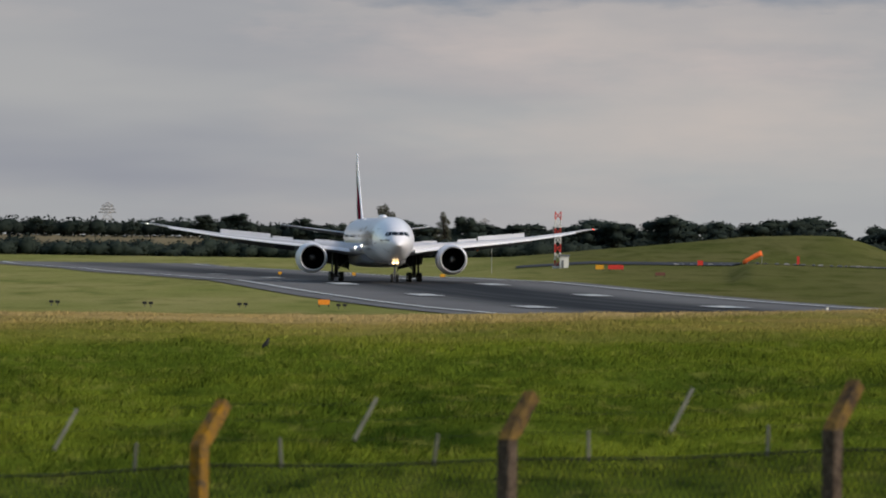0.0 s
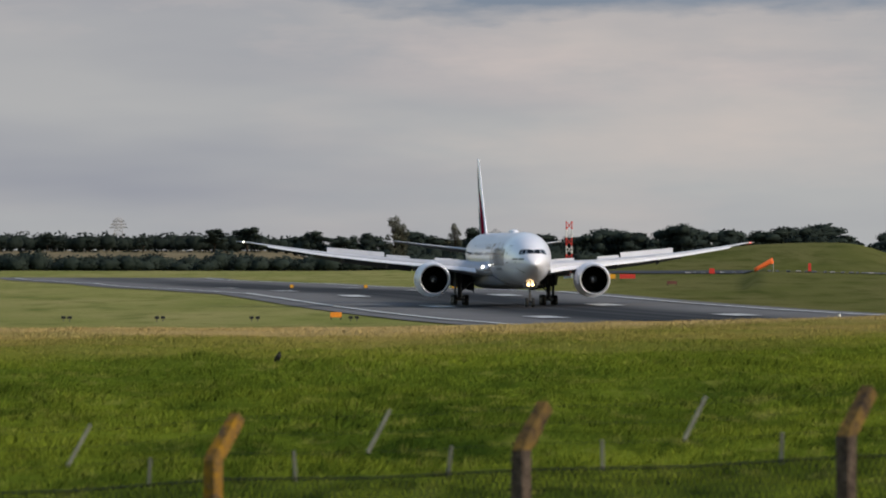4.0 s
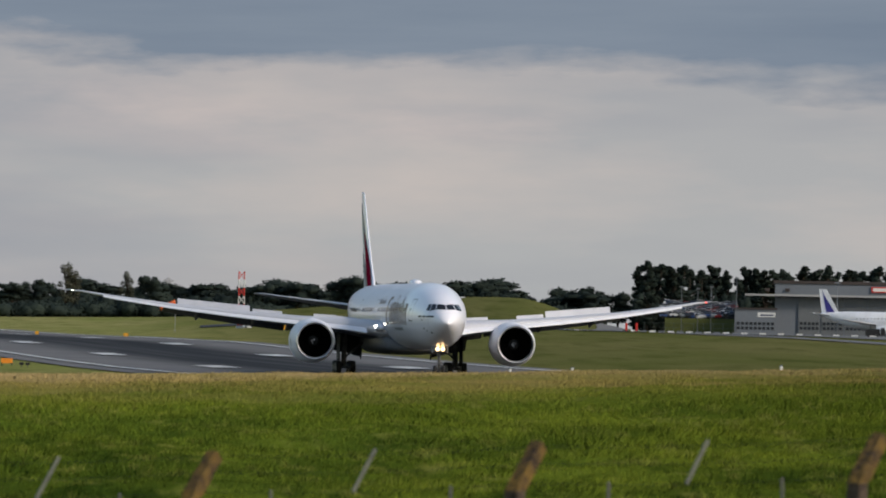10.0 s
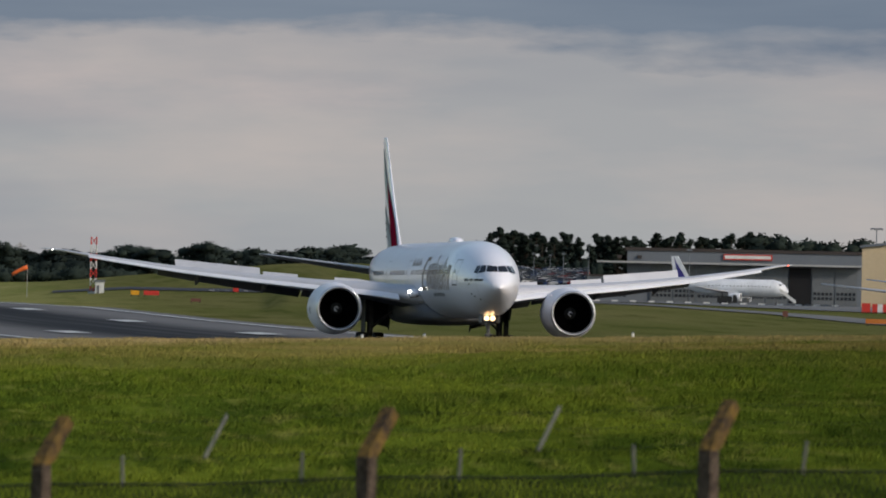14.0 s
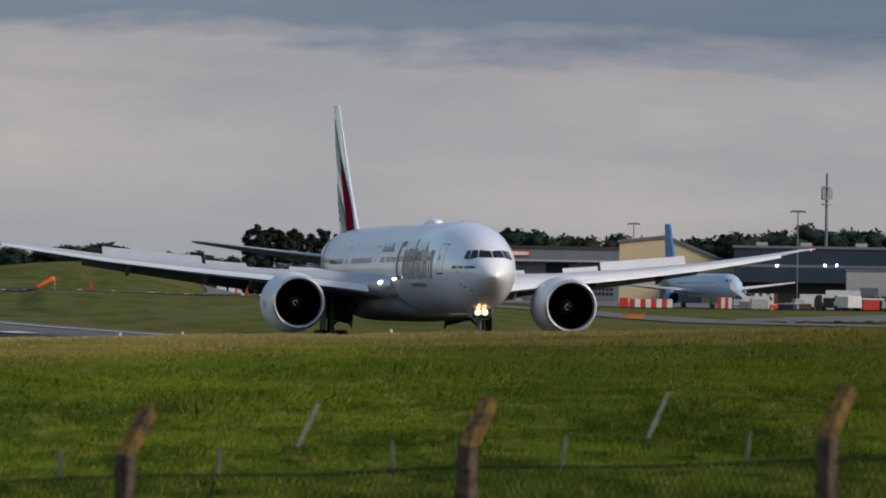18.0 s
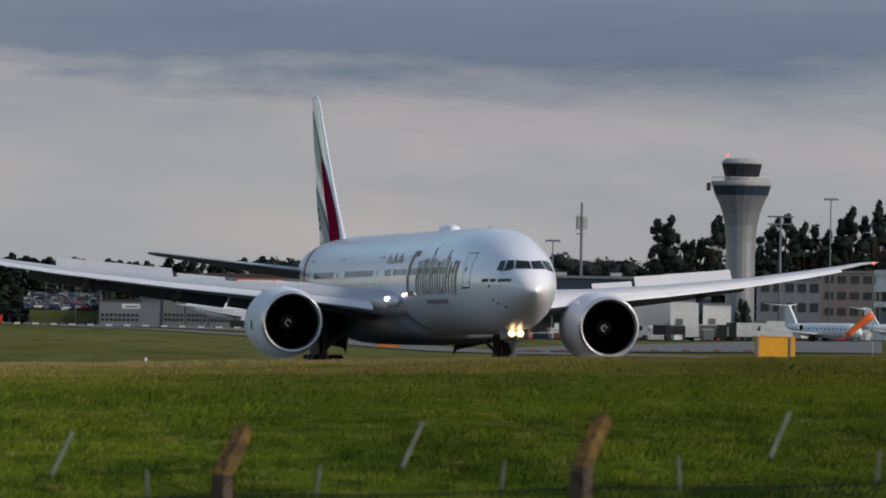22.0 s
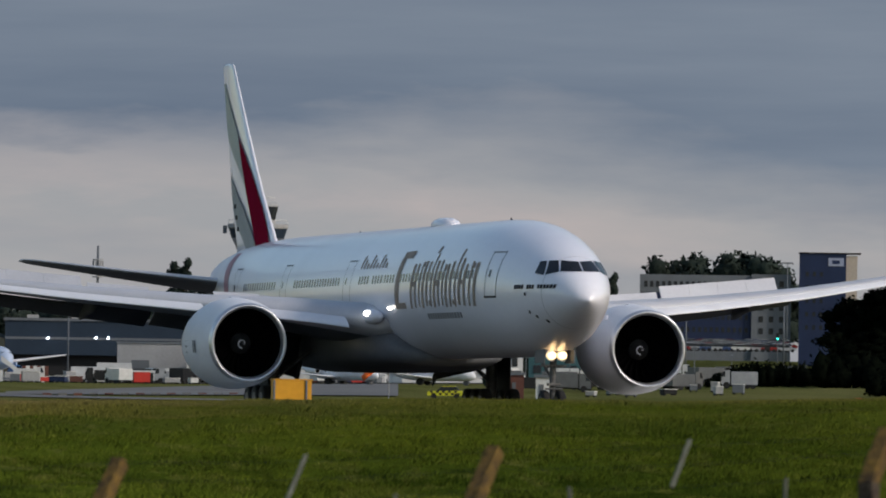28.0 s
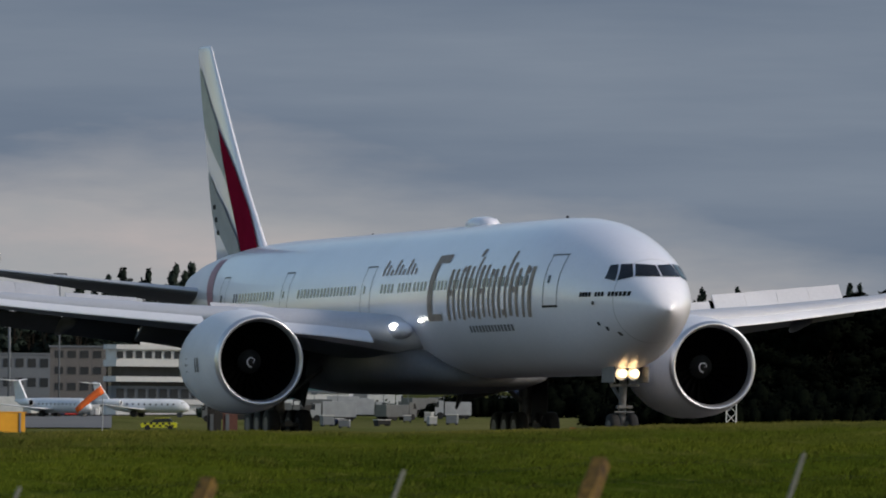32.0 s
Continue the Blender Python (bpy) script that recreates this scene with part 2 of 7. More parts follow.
def strip(name, y0, y1, o0, o1, lift, material, label="", step=6.0, kind="", parent=None, nx=1):
    """A ribbon along the runway, from offset o0 to o1 across it."""
    bm, n = B(), max(1, int((y1 - y0) / step))
    prev = None
    for i in range(n + 1):
        y = y0 + (y1 - y0) * i / n
        row = []
        for j in range(nx + 1):
            x = RX + RK * y + o0 + (o1 - o0) * j / nx
            row.append(bm.verts.new((x, y, land(x, y) + lift)))
        if prev:
            for j in range(nx):
                bm.faces.new((prev[j], prev[j + 1], row[j + 1], row[j]))
        prev = row
    ob = part(name, bm, material, parent, label)
    if kind:
        tagged(ob, label, "", "", kind)
    return ob


def runway_asphalt():
    """Grey asphalt whose middle lanes carry smeared black tyre rubber, in long streaks."""
    m = mat("runway_asphalt", (0.165, 0.158, 0.154), 0.85, 0, (0.128, 0.123, 0.120), 0.05, 3.0, bump=0.2, gloss=0.1)
    n, l = m.node_tree.nodes, m.node_tree.links
    b = n["Principled BSDF"]
    base = b.inputs["Base Color"].links[0].from_socket
    tc, sep, mp, streak = n.new("ShaderNodeTexCoord"), n.new("ShaderNodeSeparateXYZ"), n.new("ShaderNodeCombineXYZ"), n.new("ShaderNodeTexNoise")
    l.new(tc.outputs["Object"], sep.inputs[0])

    def calc(op, a, c):
        q = n.new("ShaderNodeMath")
        q.operation = op
        for k, v in enumerate((a, c)):
            if isinstance(v, float):
                q.inputs[k].default_value = v
            else:
                l.new(v, q.inputs[k])
        return q.outputs[0]

    def fade(v, a, c, lo, hi):
        q = n.new("ShaderNodeMapRange")
        q.interpolation_type = "SMOOTHSTEP"
        for k, x in enumerate((a, c, lo, hi)):
            q.inputs[k + 1].default_value = x
        l.new(v, q.inputs[0])
        return q.outputs[0]

    across = calc("SUBTRACT", calc("SUBTRACT", sep.outputs[0], RX), calc("MULTIPLY", sep.outputs[1], RK))
    l.new(calc("MULTIPLY", across, 0.42), mp.inputs[0])
    l.new(calc("MULTIPLY", sep.outputs[1], 0.004), mp.inputs[1])
    l.new(mp.outputs[0], streak.inputs["Vector"])
    streak.inputs["Scale"].default_value, streak.inputs["Detail"].default_value = 1.0, 5
    lane = fade(calc("ABSOLUTE", calc("SUBTRACT", across, 1.0), 0.0), 5.0, 16.0, 1.0, 0.0)
    worn = calc("MULTIPLY", calc("MULTIPLY", lane, fade(streak.outputs[0], 0.30, 0.58, 0.72, 1.0)), fade(sep.outputs[1], 1400.0, 1900.0, 0.95, 0.5))
    q = n.new("ShaderNodeMix")
    q.data_type = "RGBA"
    l.new(worn, q.inputs[0])
    l.new(base, q.inputs[6])
    q.inputs[7].default_value = (0.010, 0.010, 0.012, 1)
    l.new(q.outputs[2], b.inputs["Base Color"])
    return m


asphalt_m = runway_asphalt()
line_m = mat("runway_paint", (0.62, 0.62, 0.60), 0.6, 0, (0.4, 0.4, 0.39), 0.2, 2.0, gloss=0.1)
concrete_m = mat("worn_grey_concrete", (0.185, 0.18, 0.172), 0.85, 0, (0.14, 0.136, 0.13), 0.05, 2.0, gloss=0.1)
runway = strip("runway", 285, 1960, -26, 26, 0.10, asphalt_m, "dark grey asphalt runway with black rubber streaks", 6, "structure", nx=10)
tagged(runway, category="runway")
for o in (-21.8, 21.8):
    strip("edge_line", 285, 1940, o - 0.5, o + 0.5, 0.20, line_m, "white runway edge line", 6, "", runway)
for y in (400, 520, 640, 785, 905, 1030, 1150, 1275, 1400):
    for o in (-10.2, 10.2):
        strip("touchdown_mark", y - 11, y + 11, o - 1.5, o + 1.5, 0.22, line_m, "white painted touchdown mark", 5.5, "", runway)


def polar_strip(name, az0, az1, r0, r1, lift, material, label, category, kind="structure", na=40, nr=12):
    bm, rows = B(), []
    for i in range(nr + 1):
        row = []
        for j in range(na + 1):
            a, r = radians(az0 + (az1 - az0) * j / na), (r0[0] + (r0[1] - r0[0]) * j / na) * (1 - i / nr) + (r1[0] + (r1[1] - r1[0]) * j / na) * i / nr
            x, y = r * math.sin(a), r * math.cos(a)
            row.append(bm.verts.new((x, y, land(x, y) + lift)))
        rows.append(row)
    for p, q in zip(rows, rows[1:]):
        for j in range(na):
            bm.faces.new((p[j], p[j + 1], q[j + 1], q[j]))
    return tagged(part(name, bm, material), label, category, "", kind)


taxiway = strip("taxiway", 880, 1420, 117, 127, 0.12, concrete_m, "pale concrete taxiway", 8, "structure", nx=2)
tagged(taxiway, category="taxiway")
polar_strip("taxiway", 6.75, 9.4, (1088, 1050), (1110, 1230), 0.16, concrete_m, "worn grey concrete taxiway beside the apron", "taxiway", nr=14, na=24)
polar_strip("apron", 4.05, 10.8, (1410, 1300), (2330, 2330), 0.14, concrete_m, "wide pale concrete apron", "apron", nr=70, na=60)
polar_strip("apron", 2.75, 4.05, (1560, 1410), (1640, 1760), 0.14, concrete_m, "pale concrete strip along the apron edge", "apron", nr=20)
road_m = mat("road_tar", (0.06, 0.06, 0.065), 0.85, 0, (0.045, 0.045, 0.05), 0.1, 2, gloss=0.1)
polar_strip("road", 0.5, 3.4, (1560, 1490), (1640, 1560), 0.14, road_m, "dark perimeter road below the grass bank", "road", nr=10)


def access_road():
    """A grey road that narrows and bends as it climbs to the car park."""
    bm, rows = B(), []
    for i in range(61):
        u = i / 60
        mid, half = 3.28 - 0.10 * u + 0.03 * math.sin(u * 5), 0.16 - 0.10 * u ** 0.5
        row = []
        for k in range(-4, 5):
            p = sky_place(mid + half * k / 4 * (1 + 0.08 * math.sin(9 * u + k)), 0, 1640 + 560 * u)
            row.append(bm.verts.new((p.x, p.y, land(p.x, p.y) + 0.17)))
        rows.append(row)
    for a, b in zip(rows, rows[1:]):
        for k in range(8):
            bm.faces.new((a[k], a[k + 1], b[k + 1], b[k]))
    tagged(part("road", bm, concrete_m), "grey access road climbing to the car park", "road", "", "structure")


access_road()

# ---- the airliner: x to port, y aft of the main wheels, z up from the tarmac ----
# lavender cast puts the blue sky light into the white paint
white_m = mat("white_airliner_paint", (0.84, 0.83, 0.89), 0.33, 0.0, (0.77, 0.76, 0.82), 0.25, 6.0, gloss=0.5)
white_m.node_tree.nodes["Principled BSDF"].inputs["Coat Weight"].default_value = 0.6
white_m.node_tree.nodes["Principled BSDF"].inputs["Coat Roughness"].default_value = 0.12
cowl_m = mat("white_cowl_paint", (0.78, 0.78, 0.81), 0.5, 0.0, (0.70, 0.70, 0.73), 0.5, 7.0)
slat_m = mat("pale_grey_slat_paint", (0.76, 0.76, 0.79), 0.5, 0.0, (0.68, 0.68, 0.71), 0.6, 8.0)
# flaps are mid grey; the wing's shade is put into this dark tone
flap_m = mat("shade_dark_flap_paint", (0.075, 0.077, 0.082), 0.6, 0.0, (0.05, 0.052, 0.056), 0.6, 8.0, gloss=0.1)
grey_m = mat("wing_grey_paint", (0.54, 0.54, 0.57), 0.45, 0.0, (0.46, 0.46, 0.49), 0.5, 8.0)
# shade below the wing painted near black, for gear doors and inner flap
undershade_m = mat("shade_black_flap_paint", (0.034, 0.035, 0.038), 0.7, 0.0, (0.022, 0.023, 0.025), 0.6, 8.0, gloss=0.1)
# belly grey, lowered further to hold the shade under the aircraft
belly_m = mat("belly_grey_with_shade", (0.165, 0.168, 0.18), 0.4, 0.0, (0.115, 0.12, 0.13), 0.4, 6.0)
bare_m = mat("bare_aluminium", (0.62, 0.63, 0.65), 0.3, 0.85, (0.5, 0.51, 0.53), 2.0, 20.0)
lip_m = mat("polished_inlet_lip", (0.66, 0.66, 0.68), 0.36, 0.8, (0.58, 0.58, 0.60), 2.0, 20.0)
black_m = mat("black_rubber", (0.012, 0.012, 0.013), 0.8, 0, (0.02, 0.02, 0.02), 3, 30)
# near black on fan and liner: the inlet's inner shade put into colour
fan_m = mat("fan_blade_inlet_shade", (0.003, 0.003, 0.0035), 0.9, 0.0, (0.002, 0.002, 0.002), 2, 20, gloss=0.0)
duct_m = mat("inlet_liner_shade", (0.004, 0.004, 0.0045), 0.9, 0.0, (0.003, 0.003, 0.003), 2, 20, gloss=0.0)
steel_m = mat("gear_grey_steel", (0.13, 0.13, 0.135), 0.5, 0.3, (0.07, 0.07, 0.07), 4, 30)
pane_m = mat("dark_cockpit_glass", (0.012, 0.014, 0.018), 0.08, 0, (0.02, 0.02, 0.024), 2, 10)
seam_m = mat("seam_grey", (0.22, 0.22, 0.23), 0.6, 0, (0.16, 0.16, 0.17), 4, 30)
gold_m = mat("bronze_gold_paint", (0.38, 0.32, 0.275), 0.45, 0.1, (0.30, 0.25, 0.215), 2, 20, gloss=0.0)
red_m = mat("tail_red_paint", (0.25, 0.010, 0.034), 0.45, 0, (0.20, 0.008, 0.026), 1, 10, gloss=0.0)
band_m = mat("faded_red_band_paint", (0.40, 0.20, 0.23), 0.45, 0, (0.34, 0.16, 0.19), 1, 10, gloss=0.1)
sage_m = mat("tail_grey_green_paint", (0.60, 0.60, 0.53), 0.45, 0, (0.53, 0.53, 0.47), 1, 10, gloss=0.0)
char_m = mat("tail_charcoal_paint", (0.46, 0.45, 0.42), 0.4, 0, (0.40, 0.39, 0.365), 1, 10, gloss=0.0)
lamp_m = mat("lit_landing_lamp", (1.0, 0.66, 0.30), 0.3, emit=5.0)
lampw_m = mat("lit_white_lamp", (1.0, 0.93, 0.8), 0.3, emit=6.0)
red_lit_m = mat("lit_red_lamp", (1.0, 0.1, 0.05), 0.3, emit=3.0)
AFT = 37.0
FUS = [(-0.15, 0.03, 5.11, 5.05), (-0.05, 0.28, 5.35, 4.95), (0.15, 0.58, 5.67, 4.78), (0.50, 0.86, 6.03, 4.56), (1.00, 1.14, 6.42, 4.30), (1.60, 1.40, 6.79, 4.04), (2.30, 1.65, 7.15, 3.77), (3.10, 1.88, 7.49, 3.49),
       (4.0, 2.11, 7.81, 3.19), (5.2, 2.36, 8.15, 2.87), (6.6, 2.60, 8.46, 2.68), (8.2, 2.82, 8.72, 2.61), (10, 3.0, 8.88, 2.60), (12.5, 3.13, 8.95, 2.60), (20, 3.15, 8.95, 2.60), (34, 3.15, 8.95, 2.60), (48, 3.15, 8.95, 2.62), (53, 3.08, 8.95, 2.90),
       (58, 2.80, 8.88, 3.50), (63, 2.24, 8.66, 4.45), (67, 1.62, 8.32, 5.32), (70.5, 0.92, 7.90, 6.08), (73, 0.22, 7.40, 6.58)]


def fus(s):
    c = [f[0] for f in FUS]
    return [float(np.interp(s, c, [f[k] for f in FUS])) for k in (1, 2, 3)]


def fus_y(s, z):
    w, t, b = fus(s)
    q = 1 - ((z - (t + b) / 2) / ((t - b) / 2)) ** 2
    return w * math.sqrt(q) if q > 0 else 0.0


def skin(s, z, side=-1, off=0.02):
    return (side * (fus_y(s, z) + off), s - AFT, z)


def skin_patch(bm, s0, s1, z0, z1, shear=0.0, side=-1, off=0.02, n=2, m=6):
    rows = []
    for j in range(m + 1):
        z = z0 + (z1 - z0) * j / m
        rows.append([bm.verts.new(skin(s0 + (s1 - s0) * i / n - shear * (z - z0), z, side, off)) for i in range(n + 1)])
    for a, b in zip(rows, rows[1:]):
        for i in range(n):
            bm.faces.new((a[i], a[i + 1], b[i + 1], b[i]))


def nose_pt(y, z, off=0.015):
    lo, hi = -0.15, 9.5
    for _ in range(30):
        mid = (lo + hi) / 2
        if fus_y(mid, z) < abs(y):
            lo = mid
        else:
            hi = mid
    return (y * (1 + off / 2), hi - AFT - off, z + off)


def foil(le, chord, thick, drop=0.0, turn=0.0, n=10, flat=False):
    """A wing section: le = (x, s, z) of its leading edge, chord aft, turned trailing edge down."""
    up, dn = [], []
    for i in range(n + 1):
        u = (1 - math.cos(math.pi * i / n)) / 2
        th = 5 * thick * (0.2969 * math.sqrt(u) - 0.126 * u - 0.3516 * u * u + 0.2843 * u ** 3 - 0.1015 * u ** 4)
        up.append((u, th * 1.15))
        dn.append((u, -th * 0.85))
    pts = up + dn[-2:0:-1]
    c, s = math.cos(radians(turn)), math.sin(radians(turn))
    return [(le[0], le[1] - AFT + chord * (u * c + v * s), le[2] + chord * (v * c - u * s) + drop) for u, v in pts]


# wing plan: span, leading edge station, chord, height, thickness
WING = [(2.2, 24.6, 15.6, 4.25, 0.135), (3.1, 25.2, 14.8, 4.30, 0.13), (6.5, 27.7, 11.6, 4.75, 0.125), (10.2, 30.2, 9.2, 5.05, 0.115), (16, 34.1, 7.3, 5.58, 0.105), (22, 38.1, 5.3, 6.25, 0.10), (27, 41.5, 3.7, 6.98, 0.095),
        (29.2, 43.0, 2.9, 7.34, 0.09), (30.8, 44.7, 2.0, 7.64, 0.085), (31.9, 46.2, 1.2, 7.76, 0.08), (32.4, 47.2, 0.55, 7.82, 0.08)]


def wing_at(y):
    c = [w[0] for w in WING]
    return [float(np.interp(y, c, [w[k] for w in WING])) for k in (1, 2, 3, 4)]


def build_wing(root, sd):
    nm = "port" if sd > 0 else "starboard"
    bm = B()
    loft(bm, [foil((sd * y, le, z), ch, th, turn=2.0 - 4.0 * y / 32) for y, le, ch, z, th in WING])
    wing = part("wing", bm, grey_m, root, nm + " wing, pale grey, its underside darkened for shade", True)
    # lower faces take the darker grey: wing shade put into the colour
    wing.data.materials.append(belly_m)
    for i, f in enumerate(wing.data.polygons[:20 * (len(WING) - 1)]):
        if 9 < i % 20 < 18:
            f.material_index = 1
    # leading-edge slats, run out and down
    for y0, y1 in ((4.6, 8.9), (10.6, 14.2), (14.2, 17.8), (17.8, 21.4), (21.4, 25.0), (25.0, 28.8)):
        bm, rings = B(), []
        for k in range(4):
            y = y0 + (y1 - y0) * k / 3
            le, ch, z, th = wing_at(y)
            cs = 0.12 * ch + 0.46
            rings.append(foil((sd * y, le - 0.42 * cs, z - 0.22 * cs), cs, 0.095, turn=-24.0, n=14))
        loft(bm, rings, cap=False)
        part("slat", bm, slat_m, wing, "extended pale grey leading-edge slat", True)
    # trailing-edge flaps, lowered
    for y0, y1, drp in ((3.3, 8.4, 26), (8.6, 11.0, 22), (11.2, 22.8, 26)):
        bm, rings = B(), []
        for k in range(5):
            y = y0 + (y1 - y0) * k / 4
            le, ch, z, th = wing_at(y)
            cf = 0.19 * ch + 0.1
            rings.append(foil((sd * y, le + ch * 0.89, z - 0.028 * ch - 0.03), cf, 0.12, turn=drp * 0.95))
        loft(bm, rings)
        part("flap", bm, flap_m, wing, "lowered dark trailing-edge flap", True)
    # raised spoilers
    for y0, y1, up in ((4.4, 6.4, 0.45), (6.42, 8.6, 0.5), (11.6, 13.0, 0.5), (13.01, 14.4, 0.5), (14.65, 16.35, 0.78), (16.36, 18.05, 0.78), (18.06, 19.75, 0.76), (19.76, 21.5, 0.74)):
        bm = B()
        q = []
        for y in (y0, y1):
            le, ch, z, th = wing_at(y)
            s0, z0 = le + ch * 0.70, z + ch * th * 0.34
            q.append((y, s0, z0, up * 0.9, up))
        t = 0.06
        loft(bm, [[(sd * y, s - AFT, z), (sd * y, s - AFT + dx, z + dz), (sd * y, s - AFT + dx + t, z + dz - t), (sd * y, s - AFT + t, z - t)] for y, s, z, dx, dz in q])
        part("spoiler", bm, grey_m, wing, "raised pale grey spoiler panel")
    # flap track fairings
    for y, ln in ((5.6, 4.2), (14.2, 3.6), (19.6, 3.0)):
        le, ch, z, th = wing_at(y)
        bm, rings = B(), []
        for k in range(9):
            u = k / 8
            r = 0.34 * math.sin(math.pi * min(1, u * 0.9 + 0.08)) ** 0.7 + 0.02
            cy, cz = le + ch * 0.62 + ln * u - AFT, z - 0.42 - 0.95 * max(0, u - 0.35) ** 1.4
            rings.append([(sd * y + r * 0.6 * math.cos(a), cy, cz + r * math.sin(a)) for a in [i * math.tau / 10 for i in range(10)]])
        loft(bm, rings)
        part("flap_track_fairing", bm, flap_m, wing, "", True)
    bm = B()
    bmesh.ops.create_uvsphere(bm, u_segments=10, v_segments=6, radius=0.075, matrix=Matrix.Translation((sd * 31.6, 45.2 - AFT, 7.72)))
    part("navigation_light", bm, red_lit_m if sd > 0 else lampw_m, wing, "lit wing tip light", True)
    # root landing lamp in its fairing
    bm, rings = B(), []
    for k in range(7):
        u = k / 6
        r = 0.16 + 0.62 * math.sqrt(u)
        rings.append([(sd * (3.35 + 0.9 * u * 0 + r * 0.95 * math.cos(a)), 24.7 + 3.2 * u - AFT, 4.55 + r * 0.75 * math.sin(a)) for a in [i * math.tau / 14 for i in range(14)]])
    loft(bm, rings)
    part("root_fairing", bm, white_m, wing, "", True)
    bm = B()
    bmesh.ops.create_uvsphere(bm, u_segments=12, v_segments=8, radius=0.2, matrix=Matrix.Translation((sd * 3.75, 25.35 - AFT, 4.72)) @ Matrix.Diagonal((1, 0.5, 0.75, 1)))
    part("landing_light", bm, lampw_m, wing, "bright lit landing light", True)
    bm = B()
    bmesh.ops.create_uvsphere(bm, u_segments=10, v_segments=6, radius=0.12, matrix=Matrix.Translation((sd * 3.12, 23.6 - AFT, 4.95)) @ Matrix.Diagonal((1, 0.5, 0.7, 1)))
    part("turnoff_light", bm, lampw_m, wing, "lit turn-off light", True)


def revolve(bm, prof, cx, cz, n=40, cap=False):
    loft(bm, [[(cx + r * math.cos(i * math.tau / n), s - AFT, cz + r * math.sin(i * math.tau / n)) for i in range(n)] for s, r in prof], cap=cap)


def build_engine(root, sd):
    cx, cz, s0 = sd * 9.78, 3.22, 24.1
    eng = part("nacelle", revolve_bm([(s0 + 0.28, 1.89), (s0 + 0.7, 1.975), (s0 + 1.5, 2.09), (s0 + 2.8, 2.16), (s0 + 4.2, 2.15), (s0 + 5.6, 1.96), (s0 + 6.6, 1.74), (s0 + 6.55, 1.68), (s0 + 5, 1.66)], cx, cz), cowl_m, root, "large white engine nacelle", True)
    part("inlet_lip", revolve_bm([(s0 + 0.285, 1.892), (s0 + 0.12, 1.85), (s0 + 0.02, 1.80), (s0, 1.755), (s0 + 0.03, 1.71), (s0 + 0.14, 1.655), (s0 + 0.35, 1.61)], cx, cz), lip_m, eng, "polished metal inlet lip", True)
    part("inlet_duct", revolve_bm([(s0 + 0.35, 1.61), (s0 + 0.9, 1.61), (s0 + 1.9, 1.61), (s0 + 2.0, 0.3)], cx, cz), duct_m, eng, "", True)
    part("exhaust_core", revolve_bm([(s0 + 5, 1.2), (s0 + 6.2, 1.1), (s0 + 7.6, 0.8), (s0 + 8.4, 0.35), (s0 + 8.8, 0.05)], cx, cz), bare_m, eng, "", True)
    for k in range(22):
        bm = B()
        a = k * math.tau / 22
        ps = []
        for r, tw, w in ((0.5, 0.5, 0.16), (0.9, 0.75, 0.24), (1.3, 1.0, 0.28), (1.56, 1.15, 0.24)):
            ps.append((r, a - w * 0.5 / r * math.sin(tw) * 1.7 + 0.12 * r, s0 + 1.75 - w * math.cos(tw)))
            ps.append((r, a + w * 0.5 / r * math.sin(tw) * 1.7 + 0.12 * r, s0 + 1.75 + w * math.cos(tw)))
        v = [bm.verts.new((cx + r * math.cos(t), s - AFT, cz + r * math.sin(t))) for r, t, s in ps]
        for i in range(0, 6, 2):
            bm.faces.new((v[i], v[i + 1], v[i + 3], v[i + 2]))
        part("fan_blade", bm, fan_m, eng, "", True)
    sp = part("spinner", revolve_bm([(s0 + 1.3, 0.01), (s0 + 1.33, 0.1), (s0 + 1.45, 0.25), (s0 + 1.65, 0.42), (s0 + 1.85, 0.52)], cx, cz, 20), black_m, eng, "", True)
    bm = B()
    pr = None
    for k in range(22):
        a = -0.9 + k * 0.27
        r0, w = 0.05 + 0.0078 * k, 0.022 + 0.0016 * k
        row = [bm.verts.new((cx + rr * math.cos(a), s0 + float(np.interp(rr, (0.01, 0.1, 0.25, 0.42), (1.3, 1.33, 1.45, 1.65))) - 0.015 - AFT, cz + rr * math.sin(a))) for rr in (r0, r0 + w)]
        if pr:
            bm.faces.new((pr[0], pr[1], row[1], row[0]))
        pr = row
    part("spinner_swirl", bm, white_m, sp, "white painted swirl")
    # pylon
    bm = B()
    loft(bm, [[(cx - 0.25, s0 + 1.6 - AFT, cz + 1.85), (cx + 0.25, s0 + 1.6 - AFT, cz + 1.85), (cx + 0.2, s0 + 8.5 - AFT, cz + 0.9), (cx - 0.2, s0 + 8.5 - AFT, cz + 0.9)],
              [(cx - 0.2, s0 + 3.0 - AFT, cz + 2.2), (cx + 0.2, s0 + 3.0 - AFT, cz + 2.2), (cx + 0.25, s0 + 11 - AFT, cz + 1.6), (cx - 0.25, s0 + 11 - AFT, cz + 1.6)]])
    part("pylon", bm, white_m, eng)
    # cowl strake and marks on the cowl side
    bm = B()
    box(bm, (cx - sd * 1.55, s0 + 2.6 - AFT, cz + 1.42), (0.06, 1.5, 0.35), None)
    part("strake", bm, white_m, eng)
    bm = B()
    for k in range(6):
        rr = 2.15
        z0 = -0.55 + 0.0 * k
        s1 = s0 + 2.0 + 0.36 * k
        a0, a1 = (math.pi - 0.05, math.pi + 0.22) if sd < 0 else (0.05, -0.22)
        v = [bm.verts.new((cx + rr * math.cos(a), s - AFT, cz + rr * math.sin(a))) for a, s in ((a0, s1), (a0, s1 + 0.22), ((a0 + a1) / 2, s1 + 0.22), (a1, s1 + 0.22), (a1, s1), ((a0 + a1) / 2, s1))]
